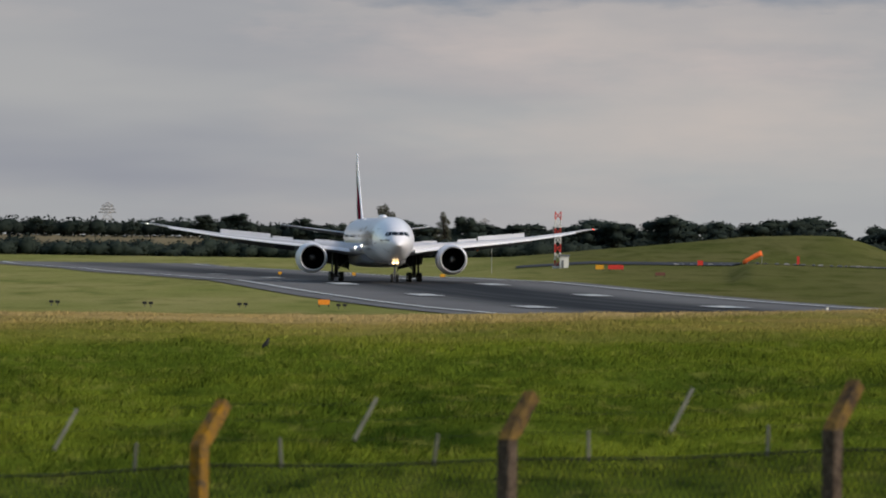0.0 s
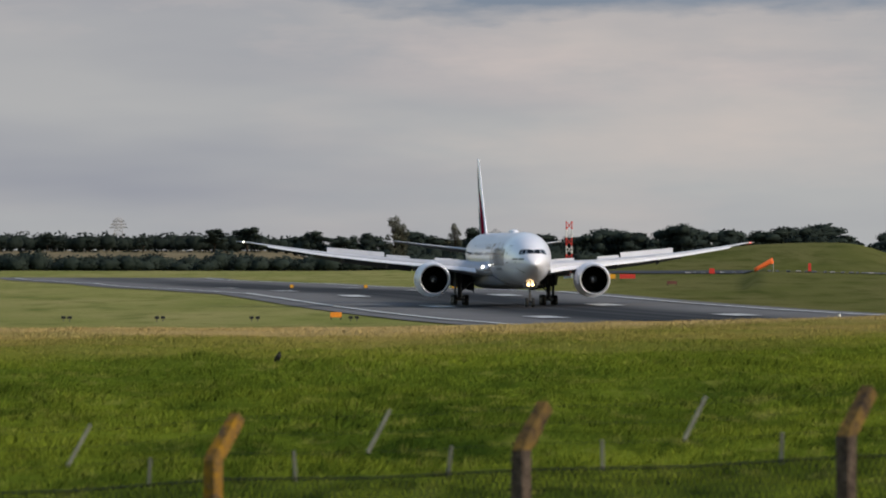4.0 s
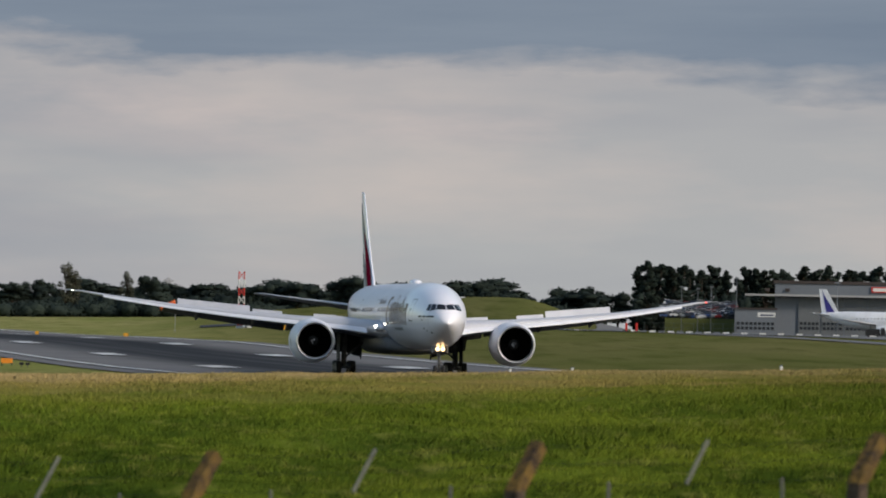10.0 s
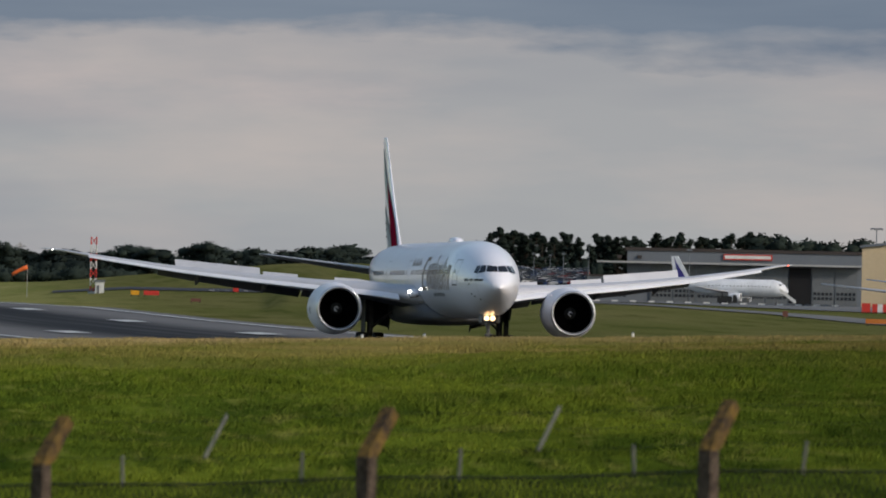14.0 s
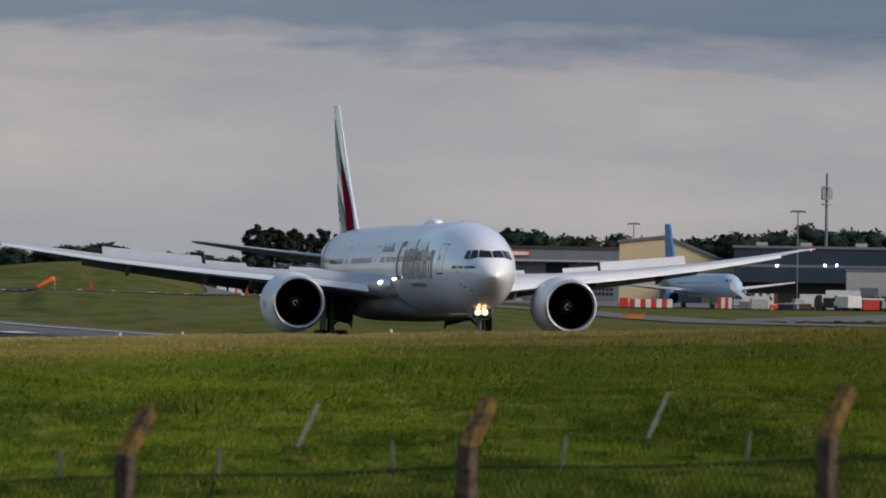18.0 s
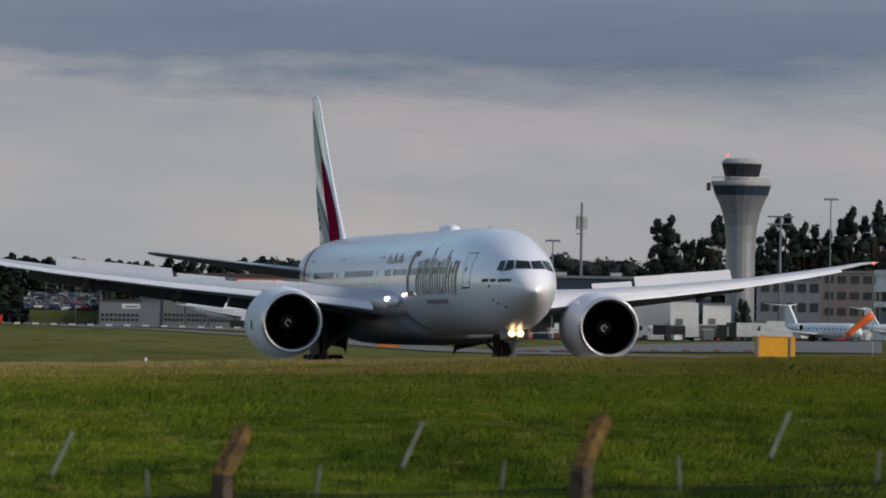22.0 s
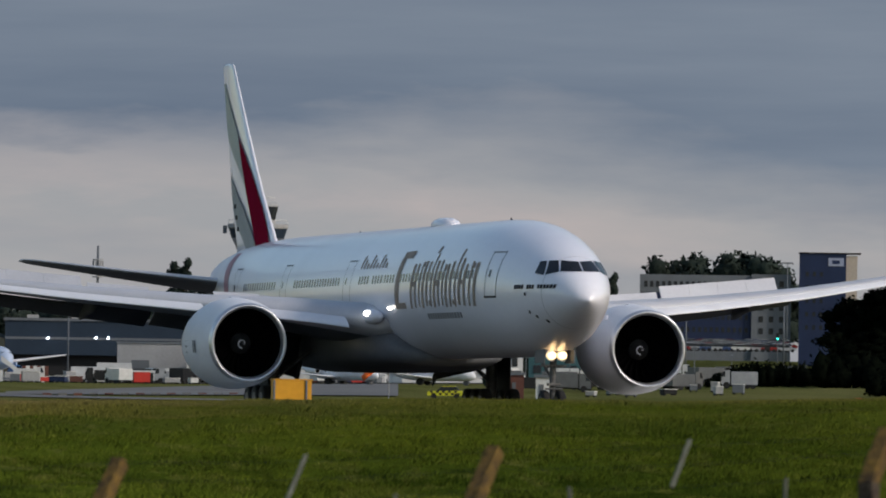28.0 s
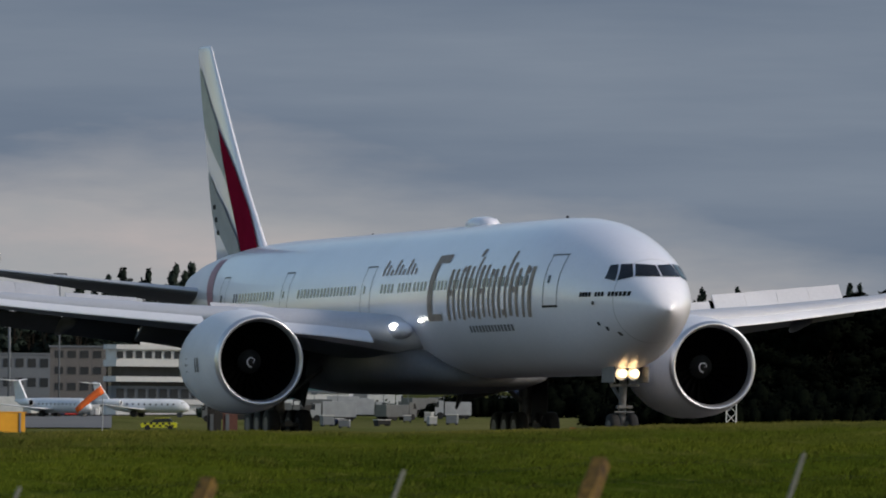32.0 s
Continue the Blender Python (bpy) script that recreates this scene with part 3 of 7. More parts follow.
        bm.faces.new((v[0], v[1], v[2], v[5]))
        bm.faces.new((v[5], v[2], v[3], v[4]))
    part("cowl_marking", bm, seam_m, eng, "dark marking on the cowl")


def revolve_bm(prof, cx, cz, n=44):
    bm = B()
    revolve(bm, prof, cx, cz, n)
    return bm


def wheel(parent, x, s, r, w):
    bm = B()
    prof = [(-0.5, 0.55), (-0.5, 0.86), (-0.42, 0.96), (-0.2, 1.0), (0.2, 1.0), (0.42, 0.96), (0.5, 0.86), (0.5, 0.55)]
    loft(bm, [[(x + u * w, s - AFT + q * r * math.cos(i * math.tau / 20), r + q * r * math.sin(i * math.tau / 20)) for i in range(20)] for u, q in prof])
    t = part("wheel", bm, black_m, parent, "black tyre", True)
    bm = B()
    rod(bm, (x - w * 0.52, s - AFT, r), (x + w * 0.52, s - AFT, r), r * 0.5, n=14)
    part("hub", bm, steel_m, t)


def build_airliner():
    root = thing("airliner", Matrix(), "white wide-body airliner with red tail sweep, rolling on the runway", "airplane")
    bm = B()
    N = 56
    rings = []
    sts = sorted({f[0] for f in FUS} | {-0.12, 0.03, 0.3, 0.75, 1.3, 1.95, 2.7, 3.5, 4.6, 5.9, 7.4, 9.1, 50.5, 55.5, 60.5, 65, 69})
    for s in sts:
        w, t, b = fus(s)
        zc, hz = (t + b) / 2, (t - b) / 2
        rings.append([(w * math.cos(i * math.tau / N), s - AFT, zc + hz * math.sin(i * math.tau / N)) for i in range(N)])
    loft(bm, rings)
    bmesh.ops.recalc_face_normals(bm, faces=bm.faces)
    body = part("fuselage", bm, white_m, root, "glossy white fuselage", True)
    # wing-to-body fairing
    bm, rings = B(), []
    for s, w, zt, zb in ((23.5, 1.6, 3.0, 2.42), (25, 2.9, 3.9, 2.25), (28, 3.55, 4.6, 2.05), (34, 3.75, 4.8, 1.98), (40, 3.7, 4.7, 2.02), (44, 3.2, 4.2, 2.2), (47.5, 1.8, 3.2, 2.48)):
        rings.append([(w * math.copysign(abs(math.cos(a)) ** 0.6, math.cos(a)), s - AFT, (zt + zb) / 2 + (zt - zb) / 2 * math.copysign(abs(math.sin(a)) ** 0.6, math.sin(a))) for a in [i * math.tau / 28 for i in range(28)]])
    loft(bm, rings)
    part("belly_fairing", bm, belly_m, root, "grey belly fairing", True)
    for sd in (1, -1):
        build_wing(root, sd)
        build_engine(root, sd)
        # tailplane
        bm = B()
        loft(bm, [foil((sd * 0.6, 61.8, 6.65), 7.6, 0.08, turn=3), foil((sd * 1.6, 62.7, 6.75), 7.0, 0.08, turn=3), foil((sd * 6, 66.4, 7.3), 4.7, 0.075, turn=3), foil((sd * 10.3, 70.0, 7.86), 2.5, 0.075, turn=3), foil((sd * 10.8, 71.2, 7.92), 1.2, 0.08, turn=3)])
        tail = part("tailplane", bm, grey_m, root, "swept pale grey tailplane, underside darkened for shade", True)
        # shade under the tailplane is painted on its lower faces too
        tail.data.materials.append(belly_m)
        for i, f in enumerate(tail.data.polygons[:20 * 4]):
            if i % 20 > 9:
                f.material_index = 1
    # fin
    FIN = [(8.3, 58.7, 9.5, 0.062), (8.9, 59.5, 8.8, 0.062), (11.4, 62.5, 6.95, 0.065), (12.8, 64.0, 5.95, 0.068), (15.3, 66.5, 4.35, 0.07), (18.1, 69.2, 2.6, 0.075), (18.33, 69.45, 2.3, 0.07), (18.4, 69.8, 1.7, 0.05)]
    bm = B()
    rings = []
    for z, le, ch, th in FIN:
        rings.append([(v - z, s, z) for v, s, z in [(p[2], p[1], z) for p in foil((0, le, z), ch, th)]])
    loft(bm, rings)
    bmesh.ops.recalc_face_normals(bm, faces=bm.faces)
    fin = part("fin", bm, white_m, root, "white fin with red, grey-green and charcoal sweeps", True)

    def fin_at(z, u):
        le, ch, th = [float(np.interp(z, [f[0] for f in FIN], [f[k] for f in FIN])) for k in (1, 2, 3)]
        t = 5 * th * ch * (0.2969 * math.sqrt(u) - 0.126 * u - 0.3516 * u * u + 0.2843 * u ** 3 - 0.1015 * u ** 4) * 1.16
        return le + ch * u - AFT, t

    def sweep(name, paint, zs, fwd, aft):
        bm, prev = B(), None
        for k in range(29):
            z = zs[0] + (zs[-1] - zs[0]) * k / 28
            le, ch = [float(np.interp(z, [f[0] for f in FIN], [f[i] for f in FIN])) for i in (1, 2)]
            a, b = [min(0.985, max(0.004, float(np.interp(z, zs, e)) / ch)) for e in (fwd, aft)]
            row = []
            for i in range(7):
                s, t = fin_at(z, a + (b - a) * i / 6)
                row.append(bm.verts.new((-(t + 0.015), s, z)))
            if prev:
                for i in range(6):
                    bm.faces.new((prev[i], prev[i + 1], row[i + 1], row[i]))
            prev = row
        part("fin_sweep", bm, paint, fin, name, True)

    # edges given as metres aft of the leading edge, height by height
    sweep("deep red sweep", red_m, (8.6, 9.57, 10.65, 11.55, 12.46, 13.36, 14.45), (0.75, 0.45, 0.3, 0.42, 0.6, 1.0, 1.6), (3.45, 3.1, 2.77, 2.58, 2.25, 2.04, 1.66))
    sweep("pale grey-green sweep", sage_m, (11.85, 12.7, 13.36, 14.0, 14.7, 15.6, 16.5, 17.4), (2.48, 2.3, 2.1, 1.85, 1.65, 2.05, 2.3, 2.6), (2.55, 3.1, 3.8, 4.4, 4.6, 4.2, 3.6, 3.0))
    sweep("warm grey sweep", char_m, (8.5, 9.2, 9.84, 10.8, 11.55, 12.5), (3.6, 3.5, 3.8, 4.3, 5.1, 5.8), (6.1, 6.6, 7.4, 7.6, 7.0, 5.9))
    for z, s in ((10.86, 68.2), (10.27, 67.85), (9.65, 67.45)):
        bm = B()
        le, ch = [float(np.interp(z, [f[0] for f in FIN], [f[i] for f in FIN])) for i in (1, 2)]
        y, t = fin_at(z, (s - le) / ch)
        box(bm, (-(t + 0.03), y, z), (0.03, 0.42, 0.22))
        part("fin_marking", bm, black_m, fin, "small dark bar")
    # red band round the rear fuselage
    bm = B()
    skin_patch(bm, 57.2, 58.9, 5.2, 8.25, -0.95, -1, 0.02, 4, 12)
    part("tail_band", bm, band_m, body, "dull red band curving round the tail")
    # cockpit panes
    for sd in (1, -1):
        for c in (((0.03, 6.37), (0.91, 6.38), (0.71, 6.88), (0.03, 6.83)), ((0.97, 6.36), (1.42, 6.23), (1.12, 6.87), (0.79, 6.88)), ((1.47, 6.21), (1.68, 6.31), (1.40, 6.83), (1.18, 6.87))):
            bm = B()
            g = []
            for j in range(5):
                w = j / 4
                row = []
                for i in range(5):
                    u = i / 4
                    y = (c[0][0] * (1 - u) + c[1][0] * u) * (1 - w) + (c[3][0] * (1 - u) + c[2][0] * u) * w
                    z = (c[0][1] * (1 - u) + c[1][1] * u) * (1 - w) + (c[3][1] * (1 - u) + c[2][1] * u) * w
                    row.append(bm.verts.new(nose_pt(sd * y, z)))
                g.append(row)
            for a, b in zip(g, g[1:]):
                for i in range(4):
                    bm.faces.new((a[i], a[i + 1], b[i + 1], b[i]))
            part("cockpit_window", bm, pane_m, body, "dark cockpit window", True)
    # cabin windows
    runs = ((9.3, 22.3), (22.9, 24.6), (25.2, 27.2), (27.8, 29.7), (33.5, 42.9), (46.7, 54.0))
    for a, b in runs:
        s = a
        while s < b:
            bm = B()
            skin_patch(bm, s, s + 0.25, 6.16, 6.54, n=1, m=1, off=0.018)
            part("cabin_window", bm, pane_m, body)
            s += 0.53
    # doors: outline and sill
    for s, w in ((6.4, 1.25), (31.2, 1.4), (44.3, 1.2), (55.6, 1.2)):
        for nm, a, b, z0, z1, mt in (("door_edge", s, s + 0.05, 5.33, 7.3, seam_m), ("door_edge", s + w, s + w + 0.05, 5.33, 7.3, seam_m), ("door_top", s - 0.05, s + w + 0.1, 7.3, 7.36, seam_m), ("door_sill", s - 0.05, s + w + 0.1, 5.24, 5.33, black_m)):
            bm = B()
            skin_patch(bm, a, b, z0, z1, n=1, m=5 if z1 - z0 > 1 else 1, off=0.016)
            part(nm, bm, mt, body)
        bm = B()
        skin_patch(bm, s + w * 0.62, s + w * 0.62 + 0.2, 6.2, 6.52, n=1, m=1, off=0.018)
        part("door_window", bm, pane_m, body)
    # the airline's title as plain leaning bars of uneven weight, the tallest at its aft end
    trng = random.Random(4)
    for k in range(16):
        a, top = 8.9 + 0.70 * k, 6.95 + trng.uniform(-0.12, 0.18) + (0.5 if k in (4, 10) else 0)
        w = (0.36, 0.24, 0.30)[k % 3]
        bm = B()
        skin_patch(bm, a, a + w, 4.93 + trng.uniform(-0.05, 0.06), top, 0.10, n=2, m=8)
        part("title_bar", bm, gold_m, body, "bronze-grey leaning title bar")
        if k % 4 in (0, 2):
            bm = B()
            z0 = (top - 0.26, 5.0, 5.9)[k % 3]
            skin_patch(bm, a + w * 0.9, a + w + 0.22, z0, z0 + 0.24, 0.10, n=2, m=2, off=0.026)
            part("title_bar", bm, gold_m, body, "short bronze-grey title bar")
    for a, b, z0, z1 in ((21.9, 22.6, 4.9, 7.6), (20.5, 21.7, 7.28, 7.62), (20.6, 21.9, 4.9, 5.18), (16.0, 16.35, 7.45, 7.75)):
        bm = B()
        skin_patch(bm, a, b, z0, z1, 0.10, n=4, m=8 if z1 - z0 > 1 else 2, off=0.026)
        part("title_bar", bm, gold_m, body, "long bronze-grey title bar")
    # seam round the nose cone
    bm, rings = B(), []
    for s in (2.12, 2.16):
        w, t, b = fus(s)
        rings.append([((w + 0.012) * math.cos(i * math.tau / 40), s - AFT, (t + b) / 2 + ((t - b) / 2 + 0.012) * math.sin(i * math.tau / 40)) for i in range(40)])
    loft(bm, rings, cap=False)
    part("nose_seam", bm, grey_m, body, "fine seam round the nose cone")
    for k in range(9):
        bm = B()
        skin_patch(bm, 24.9 + 0.6 * k, 24.9 + 0.6 * k + 0.24, 6.9, 7.15 + 0.2 * (k % 3), 0.0, n=1, m=4)
        part("title_bar", bm, gold_m, body, "small bronze-grey title bar")
    for k in range(14):
        bm = B()
        skin_patch(bm, 11.3 + 0.43 * k, 11.3 + 0.43 * k + 0.27, 4.38, 4.64, 0.1, n=1, m=1)
        part("small_marking", bm, seam_m, body)
    for k in range(15):
        if k in (6, 10):
            continue
        bm = B()
        skin_patch(bm, 1.2 + 0.225 * k, 1.2 + 0.225 * k + 0.17, 5.62, 5.80, 0.15, n=1, m=1)
        part("small_marking", bm, black_m, body)
    # satellite dome, blade aerials, probes
    bm, rings = B(), []
    for z, a, b in ((8.8, 0.62, 1.6), (9.05, 0.6, 1.5), (9.2, 0.5, 1.25), (9.29, 0.3, 0.75), (9.32, 0.05, 0.2)):
        rings.append([(a * math.cos(t), 25.2 - AFT + b * math.sin(t), z) for t in [i * math.tau / 20 for i in range(20)]])
    loft(bm, rings)
    part("satellite_dome", bm, white_m, body, "white dome on the roof", True)
    for s, h in ((13.0, 0.16), (41.5, 0.12)):
        bm = B()
        loft(bm, [foil((0, s, 8.88), 0.5, 0.12, n=4), [(x, y + 0.2, z + h) for x, y, z in foil((0, s, 8.88), 0.28, 0.12, n=4)]])
        part("aerial", bm, black_m, body)
    for s, z in ((3.4, 5.3), (3.3, 4.5), (2.9, 4.3), (2.4, 4.1)):
        bm = B()
        skin_patch(bm, s, s + 0.16, z, z + 0.14, n=1, m=1, off=0.03)
        part("probe", bm, black_m, body)
    # nose gear
    ng = thing_part("nose_gear", root)
    bm = B()
    rod(bm, (0, 5.9 - AFT, 0.5), (0, 5.75 - AFT, 2.9), 0.13, 0.16)
    rod(bm, (-0.55, 5.9 - AFT, 0.55), (0.55, 5.9 - AFT, 0.55), 0.08)
    rod(bm, (0, 5.8 - AFT, 1.5), (0, 8.0 - AFT, 2.6), 0.07)
    box(bm, (0, 5.62 - AFT, 1.35), (0.62, 0.22, 0.12), None, 0.02)
    rod(bm, (-0.4, 5.6 - AFT, 1.15), (0.4, 5.6 - AFT, 1.15), 0.04)
    part("strut", bm, steel_m, ng, "grey steel nose leg")
    for x in (-0.38, 0.38):
        wheel(ng, x, 5.9, 0.55, 0.34)
    for x in (-0.52, 0.52):
        bm = B()
        box(bm, (x * 1.35, 5.5 - AFT, 2.62), (0.05, 1.6, 0.62), None, 0.02)
        part("gear_door", bm, belly_m, ng, "open metal nose gear door")
    for x in (-0.25, 0.25):
        bm = B()
        rod(bm, (x, 5.0 - AFT, 2.66), (x, 5.22 - AFT, 2.66), 0.165, 0.14, 16)
        part("taxi_light", bm, lamp_m, ng, "bright warm taxi light", True)
        bm = B()
        rod(bm, (x, 5.22 - AFT, 2.66), (x, 5.5 - AFT, 2.66), 0.26, 0.12, 16)
        part("light_housing", bm, bare_m, ng)
    bm = B()
    rod(bm, (-0.12, 5.05 - AFT, 3.0), (-0.12, 5.2 - AFT, 3.0), 0.07, 0.06, 12)
    part("runway_light", bm, lamp_m, ng, "small lit amber lamp")
    bm = B()
    box(bm, (0, 5.6 - AFT, 2.2), (1.2, 0.06, 0.1), None, 0.02)
    part("light_bar", bm, steel_m, ng)
    # main gears
    for sd in (1, -1):
        x = sd * 5.49
        mg = thing_part("main_gear", root)
        bm = B()
        rod(bm, (x, 37 - AFT, 0.75), (x, 36.9 - AFT, 4.4), 0.26, 0.3, 14)
        rod(bm, (x, 36.9 - AFT, 1.6), (x - sd * 2.4, 36.4 - AFT, 3.6), 0.11)
        rod(bm, (x, 36.9 - AFT, 1.7), (x, 39.4 - AFT, 4.0), 0.1)
        box(bm, (x, 37 - AFT, 0.7), (0.34, 3.3, 0.3), None, 0.05)
        for s in (35.52, 37, 38.48):
            rod(bm, (x - 0.75, s - AFT, 0.66), (x + 0.75, s - AFT, 0.66), 0.1)
        part("strut", bm, steel_m, mg, "heavy steel main leg")
        for s in (35.52, 37, 38.48):
            for dx in (-0.7, 0.7):
                wheel(mg, x + dx, s, 0.66, 0.5)
        bm = B()
        prism(bm, [(35.6 - AFT, 1.2), (38.2 - AFT, 1.2), (38.4 - AFT, 4.2), (35.4 - AFT, 4.2)], x + sd * 0.55, x + sd * 0.6, 0)
        part("gear_door", bm, undershade_m, mg, "dark grey main gear door")
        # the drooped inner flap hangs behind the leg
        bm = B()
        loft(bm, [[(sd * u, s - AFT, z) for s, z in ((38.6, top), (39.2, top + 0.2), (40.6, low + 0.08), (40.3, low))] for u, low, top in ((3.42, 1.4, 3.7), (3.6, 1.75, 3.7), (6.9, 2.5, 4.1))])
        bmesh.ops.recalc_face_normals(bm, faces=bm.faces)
        part("inner_flap", bm, undershade_m, mg, "drooped dark inner flap")
    return root


def thing_part(name, parent):
    """A bare hub mesh that carries the pieces of one leg."""
    bm = B()
    s = 5.9 if name == "nose_gear" else 37.0
    x = 0.0
    box(bm, (x, s - AFT, 2.9), (0.3, 0.3, 0.3))
    return part(name, bm, steel_m, parent)


airliner = build_airliner()

# ---- sky backdrop: a far cloud wall ----
def build_backdrop():
    m = bpy.data.materials.new("cloudy_sky")
    m.use_nodes = True
    n, l = m.node_tree.nodes, m.node_tree.links
    n.clear()
    out, em = n.new("ShaderNodeOutputMaterial"), n.new("ShaderNodeEmission")
    l.new(em.outputs[0], out.inputs[0])
    uv = n.new("ShaderNodeTexCoord")
    sep = n.new("ShaderNodeSeparateXYZ")
    l.new(uv.outputs["UV"], sep.inputs[0])          # u: bearing in degrees / 100, v: height angle in degrees / 10

    def math_node(op, a, b=None, clamp=False):
        q = n.new("ShaderNodeMath")
        q.operation, q.use_clamp = op, clamp
        for i, v in enumerate((a, b)):
            if v is None:
                continue
            if isinstance(v, (int, float)):
                q.inputs[i].default_value = v
            else:
                l.new(v, q.inputs[i])
        return q.outputs[0]

    def cloud_noise(sx, sy, scale, detail, off=0.0, rough=0.5):
        mp, t = n.new("ShaderNodeMapping"), n.new("ShaderNodeTexNoise")
        mp.inputs["Scale"].default_value, mp.inputs["Location"].default_value = (sx, sy, 1), (off, off * 0.7, 0)
        l.new(uv.outputs["UV"], mp.inputs["Vector"])
        l.new(mp.outputs[0], t.inputs["Vector"])
        t.inputs["Scale"].default_value, t.inputs["Detail"].default_value, t.inputs["Roughness"].default_value = scale, detail, rough
        return t.outputs[0]

    def ramp(x, stops):
        r = n.new("ShaderNodeValToRGB")
        e = r.color_ramp.elements
        while len(e) < len(stops):
            e.new(0.5)
        for q, (p, c) in zip(e, stops):
            q.position, q.color = p, (*c, 1)
        l.new(x, r.inputs[0])
        return r.outputs[0]

    def mix(f, a, b):
        q = n.new("ShaderNodeMix")
        q.data_type = "RGBA"
        for i, v in ((0, f), (6, a), (7, b)):
            if isinstance(v, tuple):
                q.inputs[i].default_value = (*v, 1)
            else:
                l.new(v, q.inputs[i])
        return q.outputs[2]

    el = math_node("MULTIPLY", sep.outputs[1], 10.0)
    az = math_node("MULTIPLY", sep.outputs[0], 100.0)
    base = ramp(math_node("DIVIDE", el, 4.0), [(0.0, (0.405, 0.41, 0.405)), (0.30, (0.39, 0.39, 0.39)), (0.5, (0.36, 0.36, 0.37)), (1.0, (0.30, 0.33, 0.38))])
    # soft grey rolls and pink-lit tops under the deck
    n1 = cloud_noise(26, 11, 1.0, 6, 3.1, 0.55)
    base = mix(math_node("MULTIPLY", math_node("SUBTRACT", n1, 0.45), 3.6, True), base, (0.52, 0.465, 0.43))
    n2 = cloud_noise(16, 9, 1.0, 4, 9.7)
    base = mix(math_node("MULTIPLY", math_node("SUBTRACT", n2, 0.47), 3.6, True), base, (0.285, 0.295, 0.33))
    # the dark deck: its ragged lower edge sinks to the right
    edge = math_node("SUBTRACT", math_node("SUBTRACT", 1.76, math_node("MULTIPLY", az, 0.045)), math_node("MULTIPLY", math_node("MAXIMUM", math_node("SUBTRACT", az, 9.5), 0.0), 0.16))
    edge = math_node("ADD", edge, math_node("MULTIPLY", math_node("MAXIMUM", math_node("SUBTRACT", 0.6, az), 0.0), 0.10))
    # rosy tops just under the deck
    rim = math_node("SUBTRACT", 1.0, math_node("MULTIPLY", math_node("ABSOLUTE", math_node("SUBTRACT", el, math_node("SUBTRACT", edge, 0.28))), 2.6), True)
    base = mix(math_node("MULTIPLY", rim, math_node("MULTIPLY", math_node("SUBTRACT", cloud_noise(30, 12, 1.0, 6, 7.3, 0.6), 0.46), 3.5, True)), base, (0.57, 0.485, 0.45))
    rag = math_node("ADD", math_node("MULTIPLY", math_node("SUBTRACT", cloud_noise(26, 10, 1.0, 4, 5.5, 0.5), 0.5), 0.6), math_node("MULTIPLY", math_node("SUBTRACT", cloud_noise(100, 40, 1.0, 6, 2.2, 0.55), 0.5), 0.6))
    crisp = math_node("SUBTRACT", 5.2, math_node("MULTIPLY", math_node("MAXIMUM", math_node("SUBTRACT", az, 4.0), 0.0), 0.62))
    deck = math_node("MULTIPLY", math_node("ADD", math_node("SUBTRACT", el, edge), rag), math_node("MAXIMUM", crisp, 1.4), True)
    tone = mix(math_node("MULTIPLY", math_node("SUBTRACT", cloud_noise(16, 16, 1.0, 6, 1.3, 0.55), 0.24), 1.9, True), (0.142, 0.183, 0.244), (0.238, 0.277, 0.328))
    col = mix(deck, base, tone)
    l.new(col, em.inputs[0])
    em.inputs[1].default_value = 1.0
    bm = B()
    lay = bm.loops.layers.uv.new("UVMap")
    rows = []
    azs = [-14 + i for i in range(45)]
    els = [-0.6, 0, 1, 2, 3, 4, 6, 9]
    for e in els:
        rows.append([(bm.verts.new(sky_place(a, e, 4650)), a, e) for a in azs])
    for a, b in zip(rows, rows[1:]):
        for i in range(len(azs) - 1):
            q = (a[i], a[i + 1], b[i + 1], b[i])
            f = bm.faces.new([v[0] for v in q])
            for lp, v in zip(f.loops, q):
                lp[lay].uv = (v[1] / 100, v[2] / 10)
    ob = part("backdrop", bm, m)
    tagged(ob, "grey overcast evening sky with a dark ragged cloud deck", "sky", kind="structure")


build_backdrop()

# ---- trees ----
leaf_m = mat("dark_leaves", (0.030, 0.040, 0.032), 0.9, 0, (0.018, 0.026, 0.023), 0.3, 2.0, each=0.25, gloss=0.05)
pine_m = mat("pine_needles", (0.028, 0.038, 0.030), 0.9, 0, (0.014, 0.021, 0.018), 0.3, 2.0, each=0.2, gloss=0.05)
# wood and thicket leaves with their shade put into a near-black green
shade_m = mat("near_black_shaded_leaves", (0.0045, 0.006, 0.004), 0.95, 0, (0.002, 0.003, 0.002), 0.3, 2.0, each=0.2, gloss=0.0)
thin_m = mat("sparse_grey_leaves", (0.070, 0.072, 0.050), 0.9, 0, (0.045, 0.046, 0.032), 0.3, 2.0, gloss=0.05)
bark_m = mat("bark", (0.05, 0.04, 0.03), 0.95, 0, (0.03, 0.025, 0.02), 1.0, 8.0, gloss=0.05)


